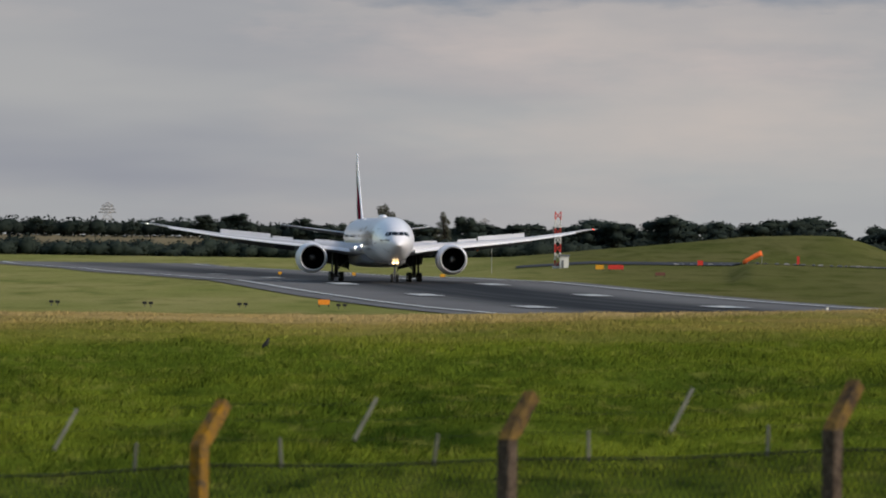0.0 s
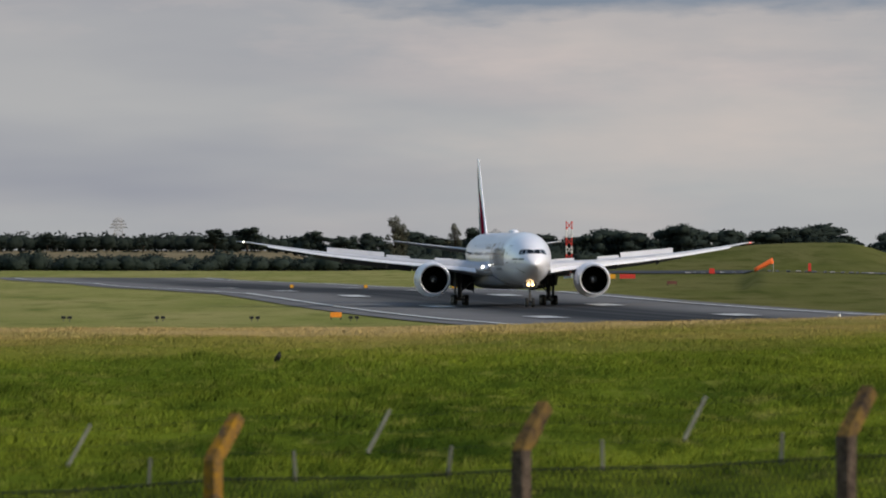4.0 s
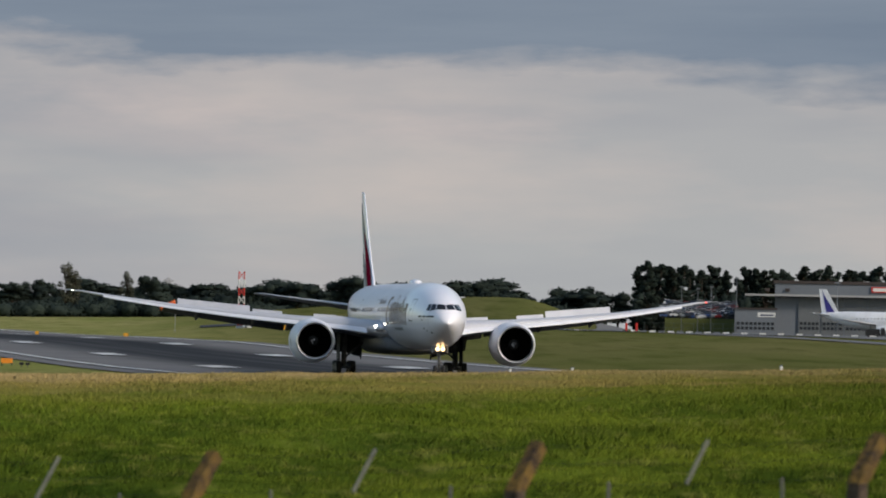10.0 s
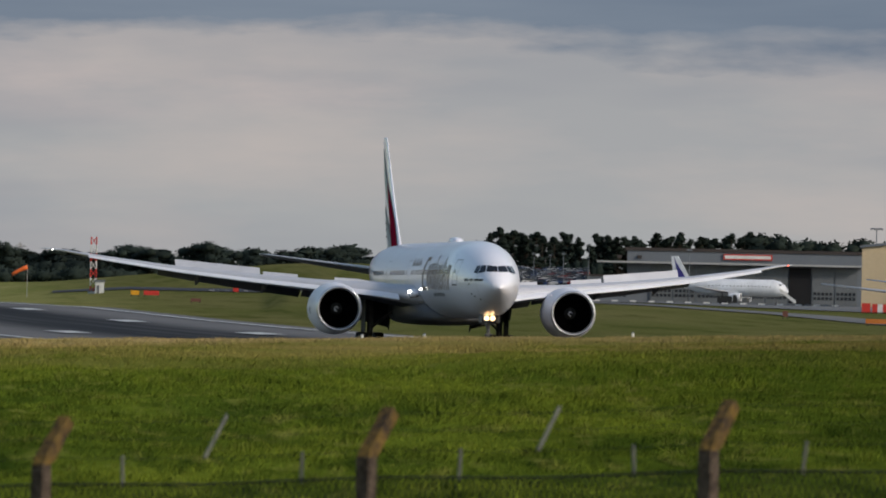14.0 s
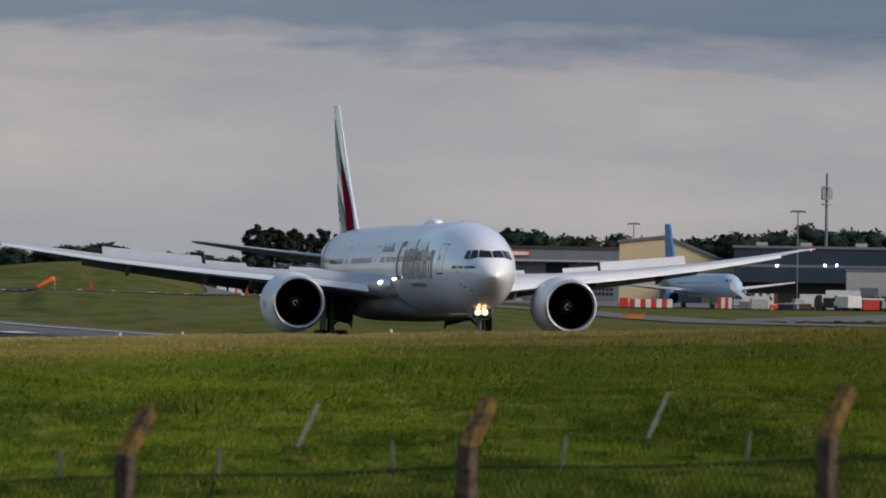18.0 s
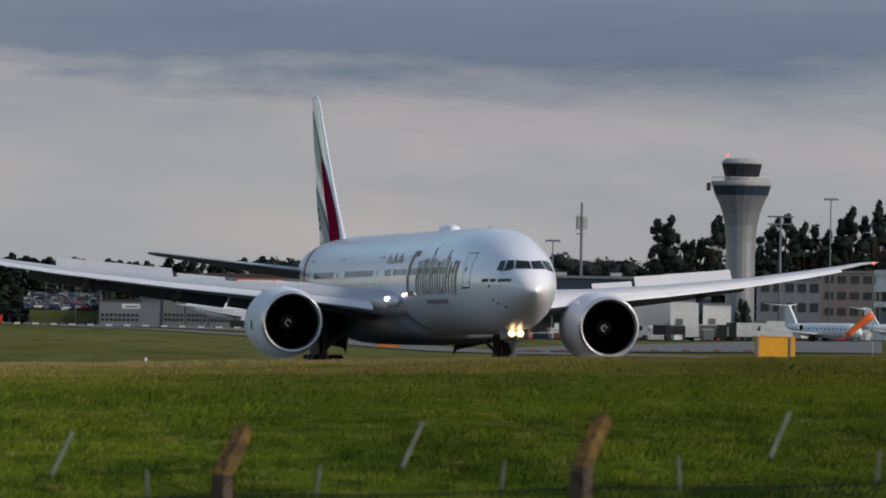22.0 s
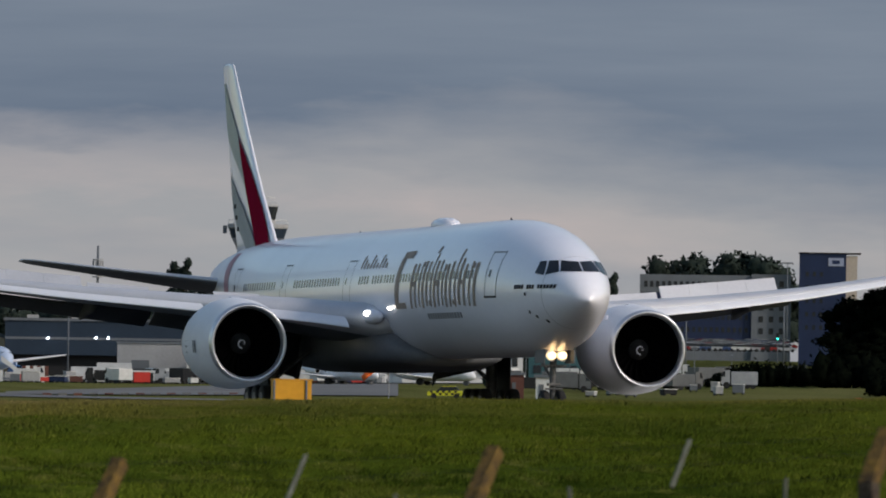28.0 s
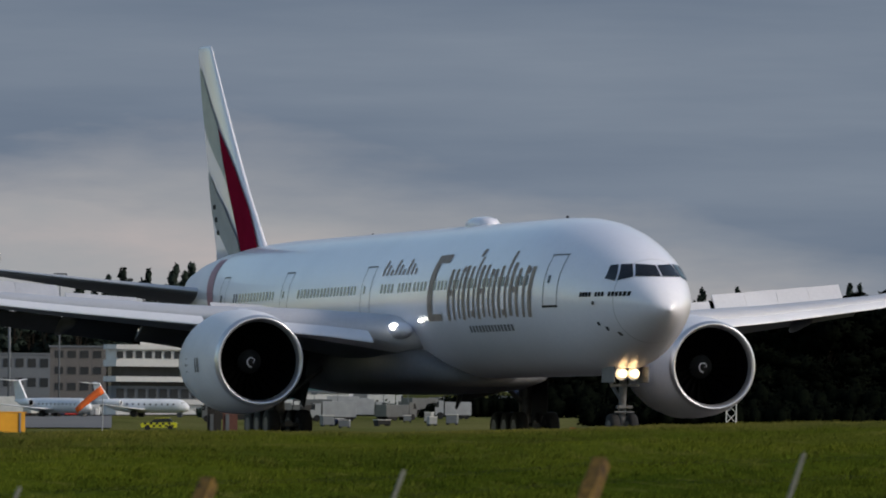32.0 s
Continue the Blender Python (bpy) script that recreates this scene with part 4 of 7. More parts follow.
def leaf_mesh(clumps, per, leaf, rng, heart=True):
    """Many small leaf blades gathered in clumps (centre, radii); their normals follow the clump's swell."""
    vs, fs, ns = [], [], []
    core = bmesh.new()
    bmesh.ops.create_icosphere(core, subdivisions=2, radius=1.0)
    ball, skin_f = [v.co.copy() for v in core.verts], [tuple(v.index for v in f.verts) for f in core.faces]
    core.free()
    for c, r in clumps:
        k, off = len(vs), rng.uniform(0, 50)
        for d in ball if heart else ():
            q = 0.66 + 0.22 * noise.noise(d * 1.7 + Vector((off, off, off)))
            vs.append(Vector((c[0] + d.x * r[0] * q, c[1] + d.y * r[1] * q, c[2] + d.z * r[2] * q)))
            ns.append(d.normalized())
        if heart:
            fs += [tuple(k + i for i in f) for f in skin_f]
        for _ in range(per):
            d = Vector((rng.gauss(0, 1), rng.gauss(0, 1), rng.gauss(0, 1))).normalized()
            q = 0.52 + 0.52 * rng.random()
            p = Vector((c[0] + d.x * r[0] * q, c[1] + d.y * r[1] * q, c[2] + d.z * r[2] * q))
            u = Vector((rng.gauss(0, 1), rng.gauss(0, 1), rng.gauss(0, 0.7))).normalized()
            w = u.orthogonal().normalized()
            if w.cross(u).dot(d) < 0:
                w = -w
            s = leaf * rng.uniform(0.6, 1.4)
            k = len(vs)
            vs += [p - u * s, p + w * s * 0.55, p + u * s, p - w * s * 0.55]
            fs.append((k, k + 1, k + 2, k + 3))
            nd = (d + w.cross(u) * 0.35).normalized()
            ns += [nd] * 4
    me = bpy.data.meshes.new("crown")
    me.from_pydata([tuple(v) for v in vs], [], fs)
    me.shade_smooth()
    me.normals_split_custom_set_from_vertices([tuple(v) for v in ns])
    return me


def tree_kind(kind, seed):
    """One tree, one metre unit: ten metres high."""
    rng = random.Random(seed)
    clumps, limbs = [], []
    if kind in ("broad", "wood"):
        for _ in range(20):
            a, q = rng.uniform(0, math.tau), rng.uniform(0.0, 1.0)
            z = rng.uniform(3.0, 8.6)
            w = 3.6 * math.sqrt(max(0.1, 1 - ((z - 5.2) / 4.6) ** 2)) * q
            c = (w * math.cos(a), w * math.sin(a), z)
            clumps.append((c, (rng.uniform(1.1, 1.9), rng.uniform(1.1, 1.9), rng.uniform(0.9, 1.5))))
            limbs.append(c)
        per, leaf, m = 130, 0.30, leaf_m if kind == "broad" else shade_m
    elif kind == "pine":
        for i in range(26):
            z = 1.2 + 8.6 * i / 25
            w = 1.95 * max(0.05, 1 - z / 10.5) ** 0.65 * rng.uniform(0.6, 1.2)
            a = rng.uniform(0, math.tau)
            clumps.append(((w * 0.75 * math.cos(a), w * 0.75 * math.sin(a), z), (w * 0.6 + 0.14, w * 0.6 + 0.14, rng.uniform(0.3, 0.5))))
            limbs.append(clumps[-1][0])
        per, leaf, m = 70, 0.26, pine_m
    elif kind == "stone_pine":
        for _ in range(13):
            z = rng.uniform(3.5, 9.2)
            a, w = rng.uniform(0, math.tau), rng.uniform(0.2, 1.9) * (1.0 if z > 5 else 0.6)
            c = (w * math.cos(a), w * math.sin(a), z)
            clumps.append((c, (rng.uniform(0.7, 1.3), rng.uniform(0.7, 1.3), rng.uniform(0.45, 0.85))))
            limbs.append(c)
        per, leaf, m = 120, 0.25, pine_m
    elif kind == "slim_pine":
        for i in range(19):
            z = 2.2 + 7.4 * i / 18
            w = 1.25 * (1.0 if z < 7.2 else max(0.2, 1 - ((z - 7.2) / 3.1) ** 1.6)) * rng.uniform(0.5, 1.35)
            a = rng.uniform(0, math.tau)
            clumps.append(((w * 0.95 * math.cos(a), w * 0.95 * math.sin(a), z + rng.uniform(-0.3, 0.3)), (w * 0.62 + 0.15, w * 0.62 + 0.15, rng.uniform(0.3, 0.6))))
        per, leaf, m = 100, 0.22, pine_m
    else:
        for i in range(24):
            z = 3.4 + 6.2 * i / 23
            a, w = rng.uniform(0, math.tau), rng.uniform(0.3, 1.0) * 2.0 * math.sin(math.pi * min(1, (z - 2.2) / 8.2)) ** 0.7
            c = (w * math.cos(a), w * math.sin(a), z)
            clumps.append((c, (0.75, 0.75, 0.7)))
            limbs.append(c)
        per, leaf, m = 70, 0.19, thin_m
    fit = 10.0 / max(c[2] + 0.8 * r[2] for c, r in clumps)
    clumps = [((c[0], c[1], c[2] * fit), r) for c, r in clumps]
    limbs = [c for c, r in clumps]
    root = thing("tree", pose(0, 0, 0), "tree", "tree")
    bm = B()
    rings = []
    for z, r in ((-0.6, 0.34), (0.3, 0.26), (3, 0.2), (6, 0.12), (9, 0.04)):
        rings.append([(r * math.cos(i * math.tau / 8) + 0.04 * z * math.sin(seed), r * math.sin(i * math.tau / 8), z) for i in range(8)])
    loft(bm, rings)
    for c in limbs:
        z0 = max(1.2, c[2] * 0.55)
        rod(bm, (0.04 * z0 * math.sin(seed), 0, z0), c, 0.08, 0.03, 5)
    part("trunk", bm, bark_m, root, "", True)
    me = leaf_mesh(clumps, per, leaf, rng, kind != "sparse")
    me.materials.append(m)
    cr = new("crown", me)
    cr.parent = root
    return root


KINDS = {k: [tree_kind(k, 11 * i + 3 + len(k)) for i in range(n)] for k, n in (("broad", 5), ("pine", 4), ("stone_pine", 4), ("slim_pine", 5), ("sparse", 2), ("wood", 4))}
TREE_TAGS = {"broad": ("dark green broadleaf tree in a distant line", "trees along the airfield"), "pine": ("tall dark conifer behind the apron buildings", "conifers behind the hangar"),
             "stone_pine": ("tall dark pine with clumped crown", "pines in the dark wood"), "slim_pine": ("tall narrow dark pine beside the terminal", "pines round the terminal"), "wood": ("very dark broadleaf tree in the dense wood", "trees of the dark wood"), "sparse": ("tall thin-leaved poplar above the tree line", "poplars")}
tree_rng = random.Random(5)
used = set()


def plant(kind, az, top, d, wide=1.0):
    """A tree whose tip stands at the height angle top."""
    tpl = tree_rng.choice(KINDS[kind])
    p = sky_place(az, 0, d)
    g = land(p.x, p.y)
    h = max(2.0, EYE + d * math.tan(radians(top)) + rise(az, d) - g)
    m = pose(p.x, p.y, g, 0, 0, tree_rng.uniform(0, 360))
    if tpl.name in used:
        ob = copy_thing(tpl, m)
    else:
        used.add(tpl.name)
        ob = tpl
        ob.matrix_basis = m
    s = h / 10
    ob.scale = (s * wide, s * wide, s)
    lb, gr = TREE_TAGS[kind]
    tagged(ob, lb, "tree", gr)
    return ob


# far line to the left of the bank
for i in range(34):
    az = -3.5 + 6.55 * i / 33 + tree_rng.uniform(-0.05, 0.05)
    top = 0.303 - (0.022 if az < -1.0 else 0) + 0.03 * math.sin(i * 1.7) + tree_rng.uniform(-0.02, 0.03) - (0.05 if az > 2.6 else 0)
    plant("broad", az, top, 2420 + tree_rng.uniform(-60, 120), tree_rng.uniform(1.7, 2.3))
for az, top, w in ((-1.62, 0.36, 1.6), (-1.40, 0.372, 1.6), (-2.75, 0.33, 1.2), (0.18, 0.36, 1.2), (1.5, 0.375, 1.3), (1.15, 0.33, 1.4), (2.15, 0.345, 1.4), (1.85, 0.33, 1.3), (-0.95, 0.345, 1.3), (-0.6, 0.33, 1.2), (0.9, 0.32, 1.3), (2.45, 0.345, 1.3), (-2.1, 0.31, 1.2), (-3.2, 0.32, 1.3)):
    plant("broad", az, top - 0.005, 2380, w)
for az, top in ((-0.41, 0.435), (0.0, 0.385), (-0.36, 0.385)):
    plant("sparse", az, top, 2300, 0.9)
for az, top in ((2.95, 0.29), (3.05, 0.30), (3.2, 0.27), (3.32, 0.26)):
    plant("broad", az, top, 2500, 1.1)
# conifers behind the car park and the hangar
for i in range(30):
    az = 3.46 + 1.75 * i / 29 + tree_rng.uniform(-0.02, 0.02)
    top = 0.435 + tree_rng.uniform(-0.05, 0.025) + (0.02 if az < 4 else 0) - (0.035 if 4.02 < az < 4.15 else 0)
    plant("pine", az, top, 2480 + tree_rng.uniform(0, 60), tree_rng.uniform(1.0, 1.4))
for az, top in ((5.3, 0.46), (5.42, 0.45), (5.6, 0.42), (5.75, 0.41), (5.9, 0.43), (6.0, 0.42), (6.15, 0.40), (6.62, 0.44), (6.75, 0.42), (6.9, 0.42), (7.05, 0.44), (7.2, 0.49), (7.3, 0.47), (7.42, 0.44), (7.55, 0.46), (7.68, 0.45), (7.78, 0.42), (6.5, 0.40), (6.3, 0.38), (7.0, 0.40), (7.12, 0.42)):
    plant("broad", az, top - 0.02, (2080 if az > 6.05 else 2340) + tree_rng.uniform(-40, 40), 1.1)
# the stand beside the tower, then the stand behind the terminal
for az, top, w in ((7.82, 0.51, 0.7), (7.9, 0.70, 0.6), (7.95, 0.725, 0.6), (8.03, 0.60, 0.6), (8.1, 0.56, 0.7), (8.17, 0.57, 0.6), (8.25, 0.70, 0.5), (8.29, 0.725, 0.55), (8.6, 0.63, 0.6), (8.68, 0.71, 0.5), (8.73, 0.735, 0.55), (8.8, 0.66, 0.6)):
    plant("slim_pine", az, top, 1790 + tree_rng.uniform(-30, 50), w * 1.25)
for az, top, w in ((8.87, 0.68, 0.6), (8.96, 0.66, 0.7), (9.04, 0.63, 0.7), (9.12, 0.70, 0.55), (9.19, 0.785, 0.6), (9.25, 0.72, 0.5), (9.34, 0.80, 0.48), (9.38, 0.83, 0.48), (9.49, 0.875, 0.5), (9.53, 0.80, 0.42), (9.63, 0.865, 0.46), (9.66, 0.78, 0.45), (9.82, 0.90, 0.5), (9.87, 0.85, 0.45), (9.955, 0.91, 0.46), (10.0, 0.80, 0.5), (10.06, 0.775, 0.6), (10.15, 0.66, 0.6), (10.26, 0.705, 0.7), (10.33, 0.68, 0.6), (10.5, 0.69, 0.6), (10.62, 0.60, 0.8), (10.75, 0.66, 0.7), (10.85, 0.64, 0.7)):
    plant("slim_pine", az, top, 1790 + tree_rng.uniform(-30, 50), w * 1.25)
for az, top in ((8.05, 0.45), (8.45, 0.50), (8.62, 0.46), (8.8, 0.48), (9.0, 0.50), (9.2, 0.53), (9.45, 0.53), (9.7, 0.56), (9.9, 0.60), (10.15, 0.56), (10.4, 0.45)):
    plant("broad", az, top, 1830, 1.0)
plant("broad", 8.47, 0.165, 1300, 0.55)
for az, top in ((11.3, 0.76), (11.45, 0.78), (11.6, 0.79), (11.75, 0.785), (11.88, 0.77), (12.0, 0.74)):
    plant("broad", az, top, 2150, 0.8)
# the dark wood beyond the far end
for i in range(46):
    az = 12.42 + 4.3 * i / 45 + tree_rng.uniform(-0.04, 0.04)
    top = float(np.interp(az, [12.4, 12.6, 12.8, 13.2, 14, 15, 17], [0.42, 0.54, 0.60, 0.65, 0.68, 0.74, 0.8])) + tree_rng.uniform(-0.05, 0.04)
    plant("wood", az, top, 1220 + tree_rng.uniform(0, 60), tree_rng.uniform(0.8, 1.1))
for i in range(30):
    az = 12.36 + 4.4 * i / 29
    plant("wood", az, 0.30 + tree_rng.uniform(-0.08, 0.1), 1185 + tree_rng.uniform(-10, 15), 1.25)
for i in range(40):
    az = 12.6 + 4.0 * i / 39 + tree_rng.uniform(-0.05, 0.05)
    plant("pine", az, float(np.interp(az, [12.4, 12.8, 13.3, 14, 15, 17], [0.56, 0.66, 0.72, 0.75, 0.80, 0.86])) + tree_rng.uniform(-0.09, 0.03), 1300 + tree_rng.uniform(0, 40), 0.5)
for i in range(44):
    plant("wood", 12.45 + 4.3 * i / 43, 0.16 + tree_rng.uniform(-0.06, 0.08), 1150 + tree_rng.uniform(-8, 8), 1.5)
for k in KINDS.values():
    for t in k:
        if t.name not in used:
            for o in (*t.children_recursive, t):
                bpy.data.objects.remove(o)


def scrub(name, label, spots, seed, m, leaf=0.4, per=60):
    """A hedge or thicket: low clumps of leaves along the ground."""
    rng = random.Random(seed)
    clumps = []
    for az, d, w, h in spots:
        p = sky_place(az, 0, d)
        g = land(p.x, p.y)
        clumps.append(((p.x, p.y, g + h * 0.42), (w, w, h * 0.6)))
    me = leaf_mesh(clumps, per, leaf, rng)
    me.materials.append(m)
    return tagged(new(name, me), label, "hedge", "", "stuff")


sr = random.Random(8)
scrub("hedge", "dark scrub hedge beyond the runway", [(-3.6 + 0.018 * i + sr.uniform(-0.02, 0.02), 2160 + sr.uniform(-10, 10), sr.uniform(2.4, 4.6), 3.4 + 4.0 * noise.noise((i * 0.11, 3.0, 0)) + sr.uniform(-0.5, 0.6)) for i in range(256)], 1, leaf_m, 0.46, 150)
scrub("hedge", "dense dark undergrowth under the far trees", [(-3.6 + 0.045 * i, 2400 + sr.uniform(-10, 10), 3.6, sr.uniform(6.5, 9.0) * (1.0 if i > 68 else 0.62)) for i in range(152)], 2, leaf_m, 0.55, 70)
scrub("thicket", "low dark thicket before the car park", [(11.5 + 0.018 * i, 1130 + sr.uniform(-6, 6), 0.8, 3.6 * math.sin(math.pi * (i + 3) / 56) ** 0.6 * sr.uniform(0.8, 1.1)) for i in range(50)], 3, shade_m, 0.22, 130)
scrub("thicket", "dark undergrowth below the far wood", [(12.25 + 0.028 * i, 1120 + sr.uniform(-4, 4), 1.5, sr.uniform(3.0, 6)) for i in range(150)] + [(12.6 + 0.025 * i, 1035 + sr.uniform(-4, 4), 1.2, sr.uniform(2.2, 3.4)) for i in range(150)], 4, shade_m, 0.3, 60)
scrub("thicket", "dark undergrowth behind the buildings", [(5.3 + 0.04 * i, 2060 if 5.3 + 0.04 * i > 6.05 else 2310, 2.5, 7.5) for i in range(65)] + [(7.85 + 0.04 * i, 1800, 2.2, sr.uniform(6.5, 9.5)) for i in range(76)], 5, leaf_m, 0.5, 60)
scrub("thicket", "dense dark growth between the conifers", [(3.44 + 0.03 * i, 2500, 2.2, sr.uniform(10, 15)) for i in range(62)], 6, pine_m, 0.5, 80)

# ---- the boundary fence in the foreground ----
conc_m = mat("weathered_concrete", (0.118, 0.088, 0.068), 0.95, 0, (0.026, 0.020, 0.016), 9.0, 34.0, bump=0.6, each=0.15, gloss=0.1)
lichen_m = mat("orange_lichen_concrete", (0.30, 0.155, 0.012), 0.95, 0, (0.07, 0.055, 0.04), 9.0, 30.0, bump=0.6, gloss=0.1)
patch_m = mat("lichen_flecked_concrete", (0.040, 0.030, 0.024), 0.95, 0, (0.185, 0.115, 0.030), 9.0, 26.0, bump=0.6, gloss=0.1)
galv_m = mat("galvanised_steel", (0.15, 0.15, 0.125), 0.7, 0.0, (0.09, 0.09, 0.075), 8, 40)
wire_m = mat("dull_dark_wire", (0.035, 0.038, 0.03), 0.7, 0.3, (0.02, 0.022, 0.018), 8, 40)
FX, FY, DX, DY = -1.579, 61.963, 2.230, -1.610
ALONG = Vector((DX, DY, 0)).normalized()
OUT = Vector((-DY, DX, 0)).normalized()
TOP_EL = (-1.03, -0.91, -0.844, -0.77, -0.703, -0.64, -0.556, -0.414, -0.30, -0.2)


def fence_top(k):
    """The tip of post k's crank: place and height."""
    p = Vector((FX + k * DX, FY + k * DY, 0))
    el = float(np.interp(k, range(-1, 9), TOP_EL))
    return Vector((p.x, p.y, EYE + p.length * math.tan(radians(el)) + rise(math.degrees(math.atan2(p.x, p.y)), p.length)))


def build_post(k, yellow):
    tip = fence_top(k)
    foot = Vector((tip.x, tip.y, 0)) - OUT * 0.30
    zb = land(foot.x, foot.y)
    root = thing("fence_post", pose(0, 0, 0), "weathered cranked concrete fence post with " + ("bright yellow lichen" if yellow > 0.6 else "orange lichen" if yellow > 0.2 else "grey lichen stains"), "fence post", "posts of the boundary fence")
    h = 0.056
    bend = tip.z - 0.32

    def ring(c, w, tilt=0.0):
        return [c + ALONG * (sx * w) + (OUT * math.cos(tilt) - Vector((0, 0, 1)) * math.sin(tilt)) * (sy * w) for sx, sy in ((-1, -0.8), (-0.8, -1), (0.8, -1), (1, -0.8), (1, 0.8), (0.8, 1), (-0.8, 1), (-1, 0.8))]
    rng = random.Random(k)
    bm, rings = B(), []
    for i in range(9):
        z = zb - 0.3 + (bend - zb + 0.3) * i / 8
        rings.append(ring(Vector((foot.x, foot.y, z)), h * rng.uniform(0.96, 1.04)))
    loft(bm, rings)
    part("shaft", bm, conc_m if yellow < 0.6 else lichen_m, root)
    bm, rings = B(), []
    for i in range(7):
        u = i / 6
        c = Vector((foot.x, foot.y, bend)) + OUT * (0.29 * u) + Vector((0, 0, 0.31 * u))
        rings.append(ring(c, h * (1 - 0.12 * u) * rng.uniform(0.93, 1.07), 0.75 * min(1, u * 3)))
    loft(bm, rings)
    part("crank", bm, lichen_m if yellow > 0.6 else patch_m, root, "lichened cranked top")
    if k == 0:
        bm, rings = B(), []
        for z, o in ((tip.z - 0.78, 0.06), (zb - 0.2, 0.06 + 0.5 * (tip.z - 0.58 - zb))):
            c = Vector((foot.x, foot.y, z)) + ALONG * o
            rings.append(ring(c, h * 0.8))
        loft(bm, rings)
        part("brace", bm, conc_m, root, "slanting concrete brace")
    return root


for k in range(-1, 9):
    build_post(k, {0: 0.9, 2: 0.1, 3: 0.3, 4: 0.3, 5: 0.3}.get(k, 0.05))

# mid-bay arms and short rods that carry the strands
arm_rng = random.Random(3)
for k in range(-1, 8):
    a, b = fence_top(k), fence_top(k + 1)
    mid = (a + b) / 2
    root = thing("fence_stake", pose(0, 0, 0), "thin leaning galvanised arm on the fence strands", "fence stake", "stakes on the boundary fence")
    bm = B()
    t = mid + Vector((0, 0, 0.0))
    f = t - OUT * 0.27 - Vector((0, 0, 0.30)) - ALONG * 0.0
    rod(bm, f, t, 0.014, 0.013, 6)
    part("arm", bm, galv_m, root)
    for u in (0.24, 0.76):
        p = a.lerp(b, u + arm_rng.uniform(-0.02, 0.02)) - OUT * 0.2
        bm = B()
        q = Vector((p.x + ALONG.x * arm_rng.uniform(-0.02, 0.04), p.y, p.z - 0.27))
        rod(bm, Vector((p.x, p.y, p.z - 0.49)), q, 0.013, 0.012, 6)
        ob = part("fence_stick", bm, galv_m)
        tagged(ob, "short pale rod above the mesh", "fence stick", "sticks on the boundary fence")

for i, (o, dz) in enumerate(((0.20, 0.27), (0.11, 0.13), (0.02, 0.01))):
    for k in range(-1, 8):
        a, b = fence_top(k), fence_top(k + 1)
        a, b = a - OUT * o - Vector((0, 0, dz)), b - OUT * o - Vector((0, 0, dz))
        bm, rings = B(), []
        for j in range(7):
            u = j / 6
            c = a.lerp(b, u) - Vector((0, 0, 0.12 * u * (1 - u)))
            rings.append([c + OUT * (0.002 * math.cos(q)) + Vector((0, 0, 0.002 * math.sin(q))) for q in (0, 2.1, 4.2)])
        loft(bm, rings)
        tagged(part("barbed_strand", bm, wire_m), "thin dark wire strand between two posts", "wire", "strands of the boundary fence")


def build_mesh_bays():
    for k in range(-1, 8):
        a, b = fence_top(k) - OUT * 0.22, fence_top(k + 1) - OUT * 0.22
        a.z -= 0.46
        b.z -= 0.46
        root = thing("chain_link_panel", pose(0, 0, 0), "sagging dark chain-link mesh between two posts", "fence panel", "panels of the boundary fence")
        bm = B()
        m = (a + b) / 2 - Vector((0, 0, 0.025))
        rod(bm, a, m, 0.008, n=5)
        rod(bm, m, b, 0.008, n=5)
        part("top_wire", bm, wire_m, root)
        vs, fs = [], []
        nw, pitch = 50, 0.055
        for i in range(nw):
            for j in range(18):
                u0, u1 = (i + (0.5 if j % 2 else 0)) / nw, (i + (0 if j % 2 else 0.5)) / nw
                for d in (0, 1):
                    e0, e1 = (u0, u1) if d == 0 else ((i + (0.5 if j % 2 else 1)) / nw, (i + (1 if j % 2 else 0.5)) / nw)
                    if e1 > 1.0:
                        continue
                    sag0, sag1 = 0.1 * e0 * (1 - e0), 0.1 * e1 * (1 - e1)
                    p, q = a.lerp(b, e0) - Vector((0, 0, j * pitch + sag0)), a.lerp(b, e1) - Vector((0, 0, (j + 1) * pitch + sag1))
                    c = len(vs)
                    w = ALONG * 0.0034
                    vs += [p - w, p + w, q + w, q - w]
                    fs.append((c, c + 1, c + 2, c + 3))
        me = bpy.data.meshes.new("mesh")
        me.from_pydata([tuple(v) for v in vs], [], fs)
        me.materials.append(wire_m)
        ob = new("mesh", me)
        ob.parent = root
        ob["kind"] = "stuff"


build_mesh_bays()

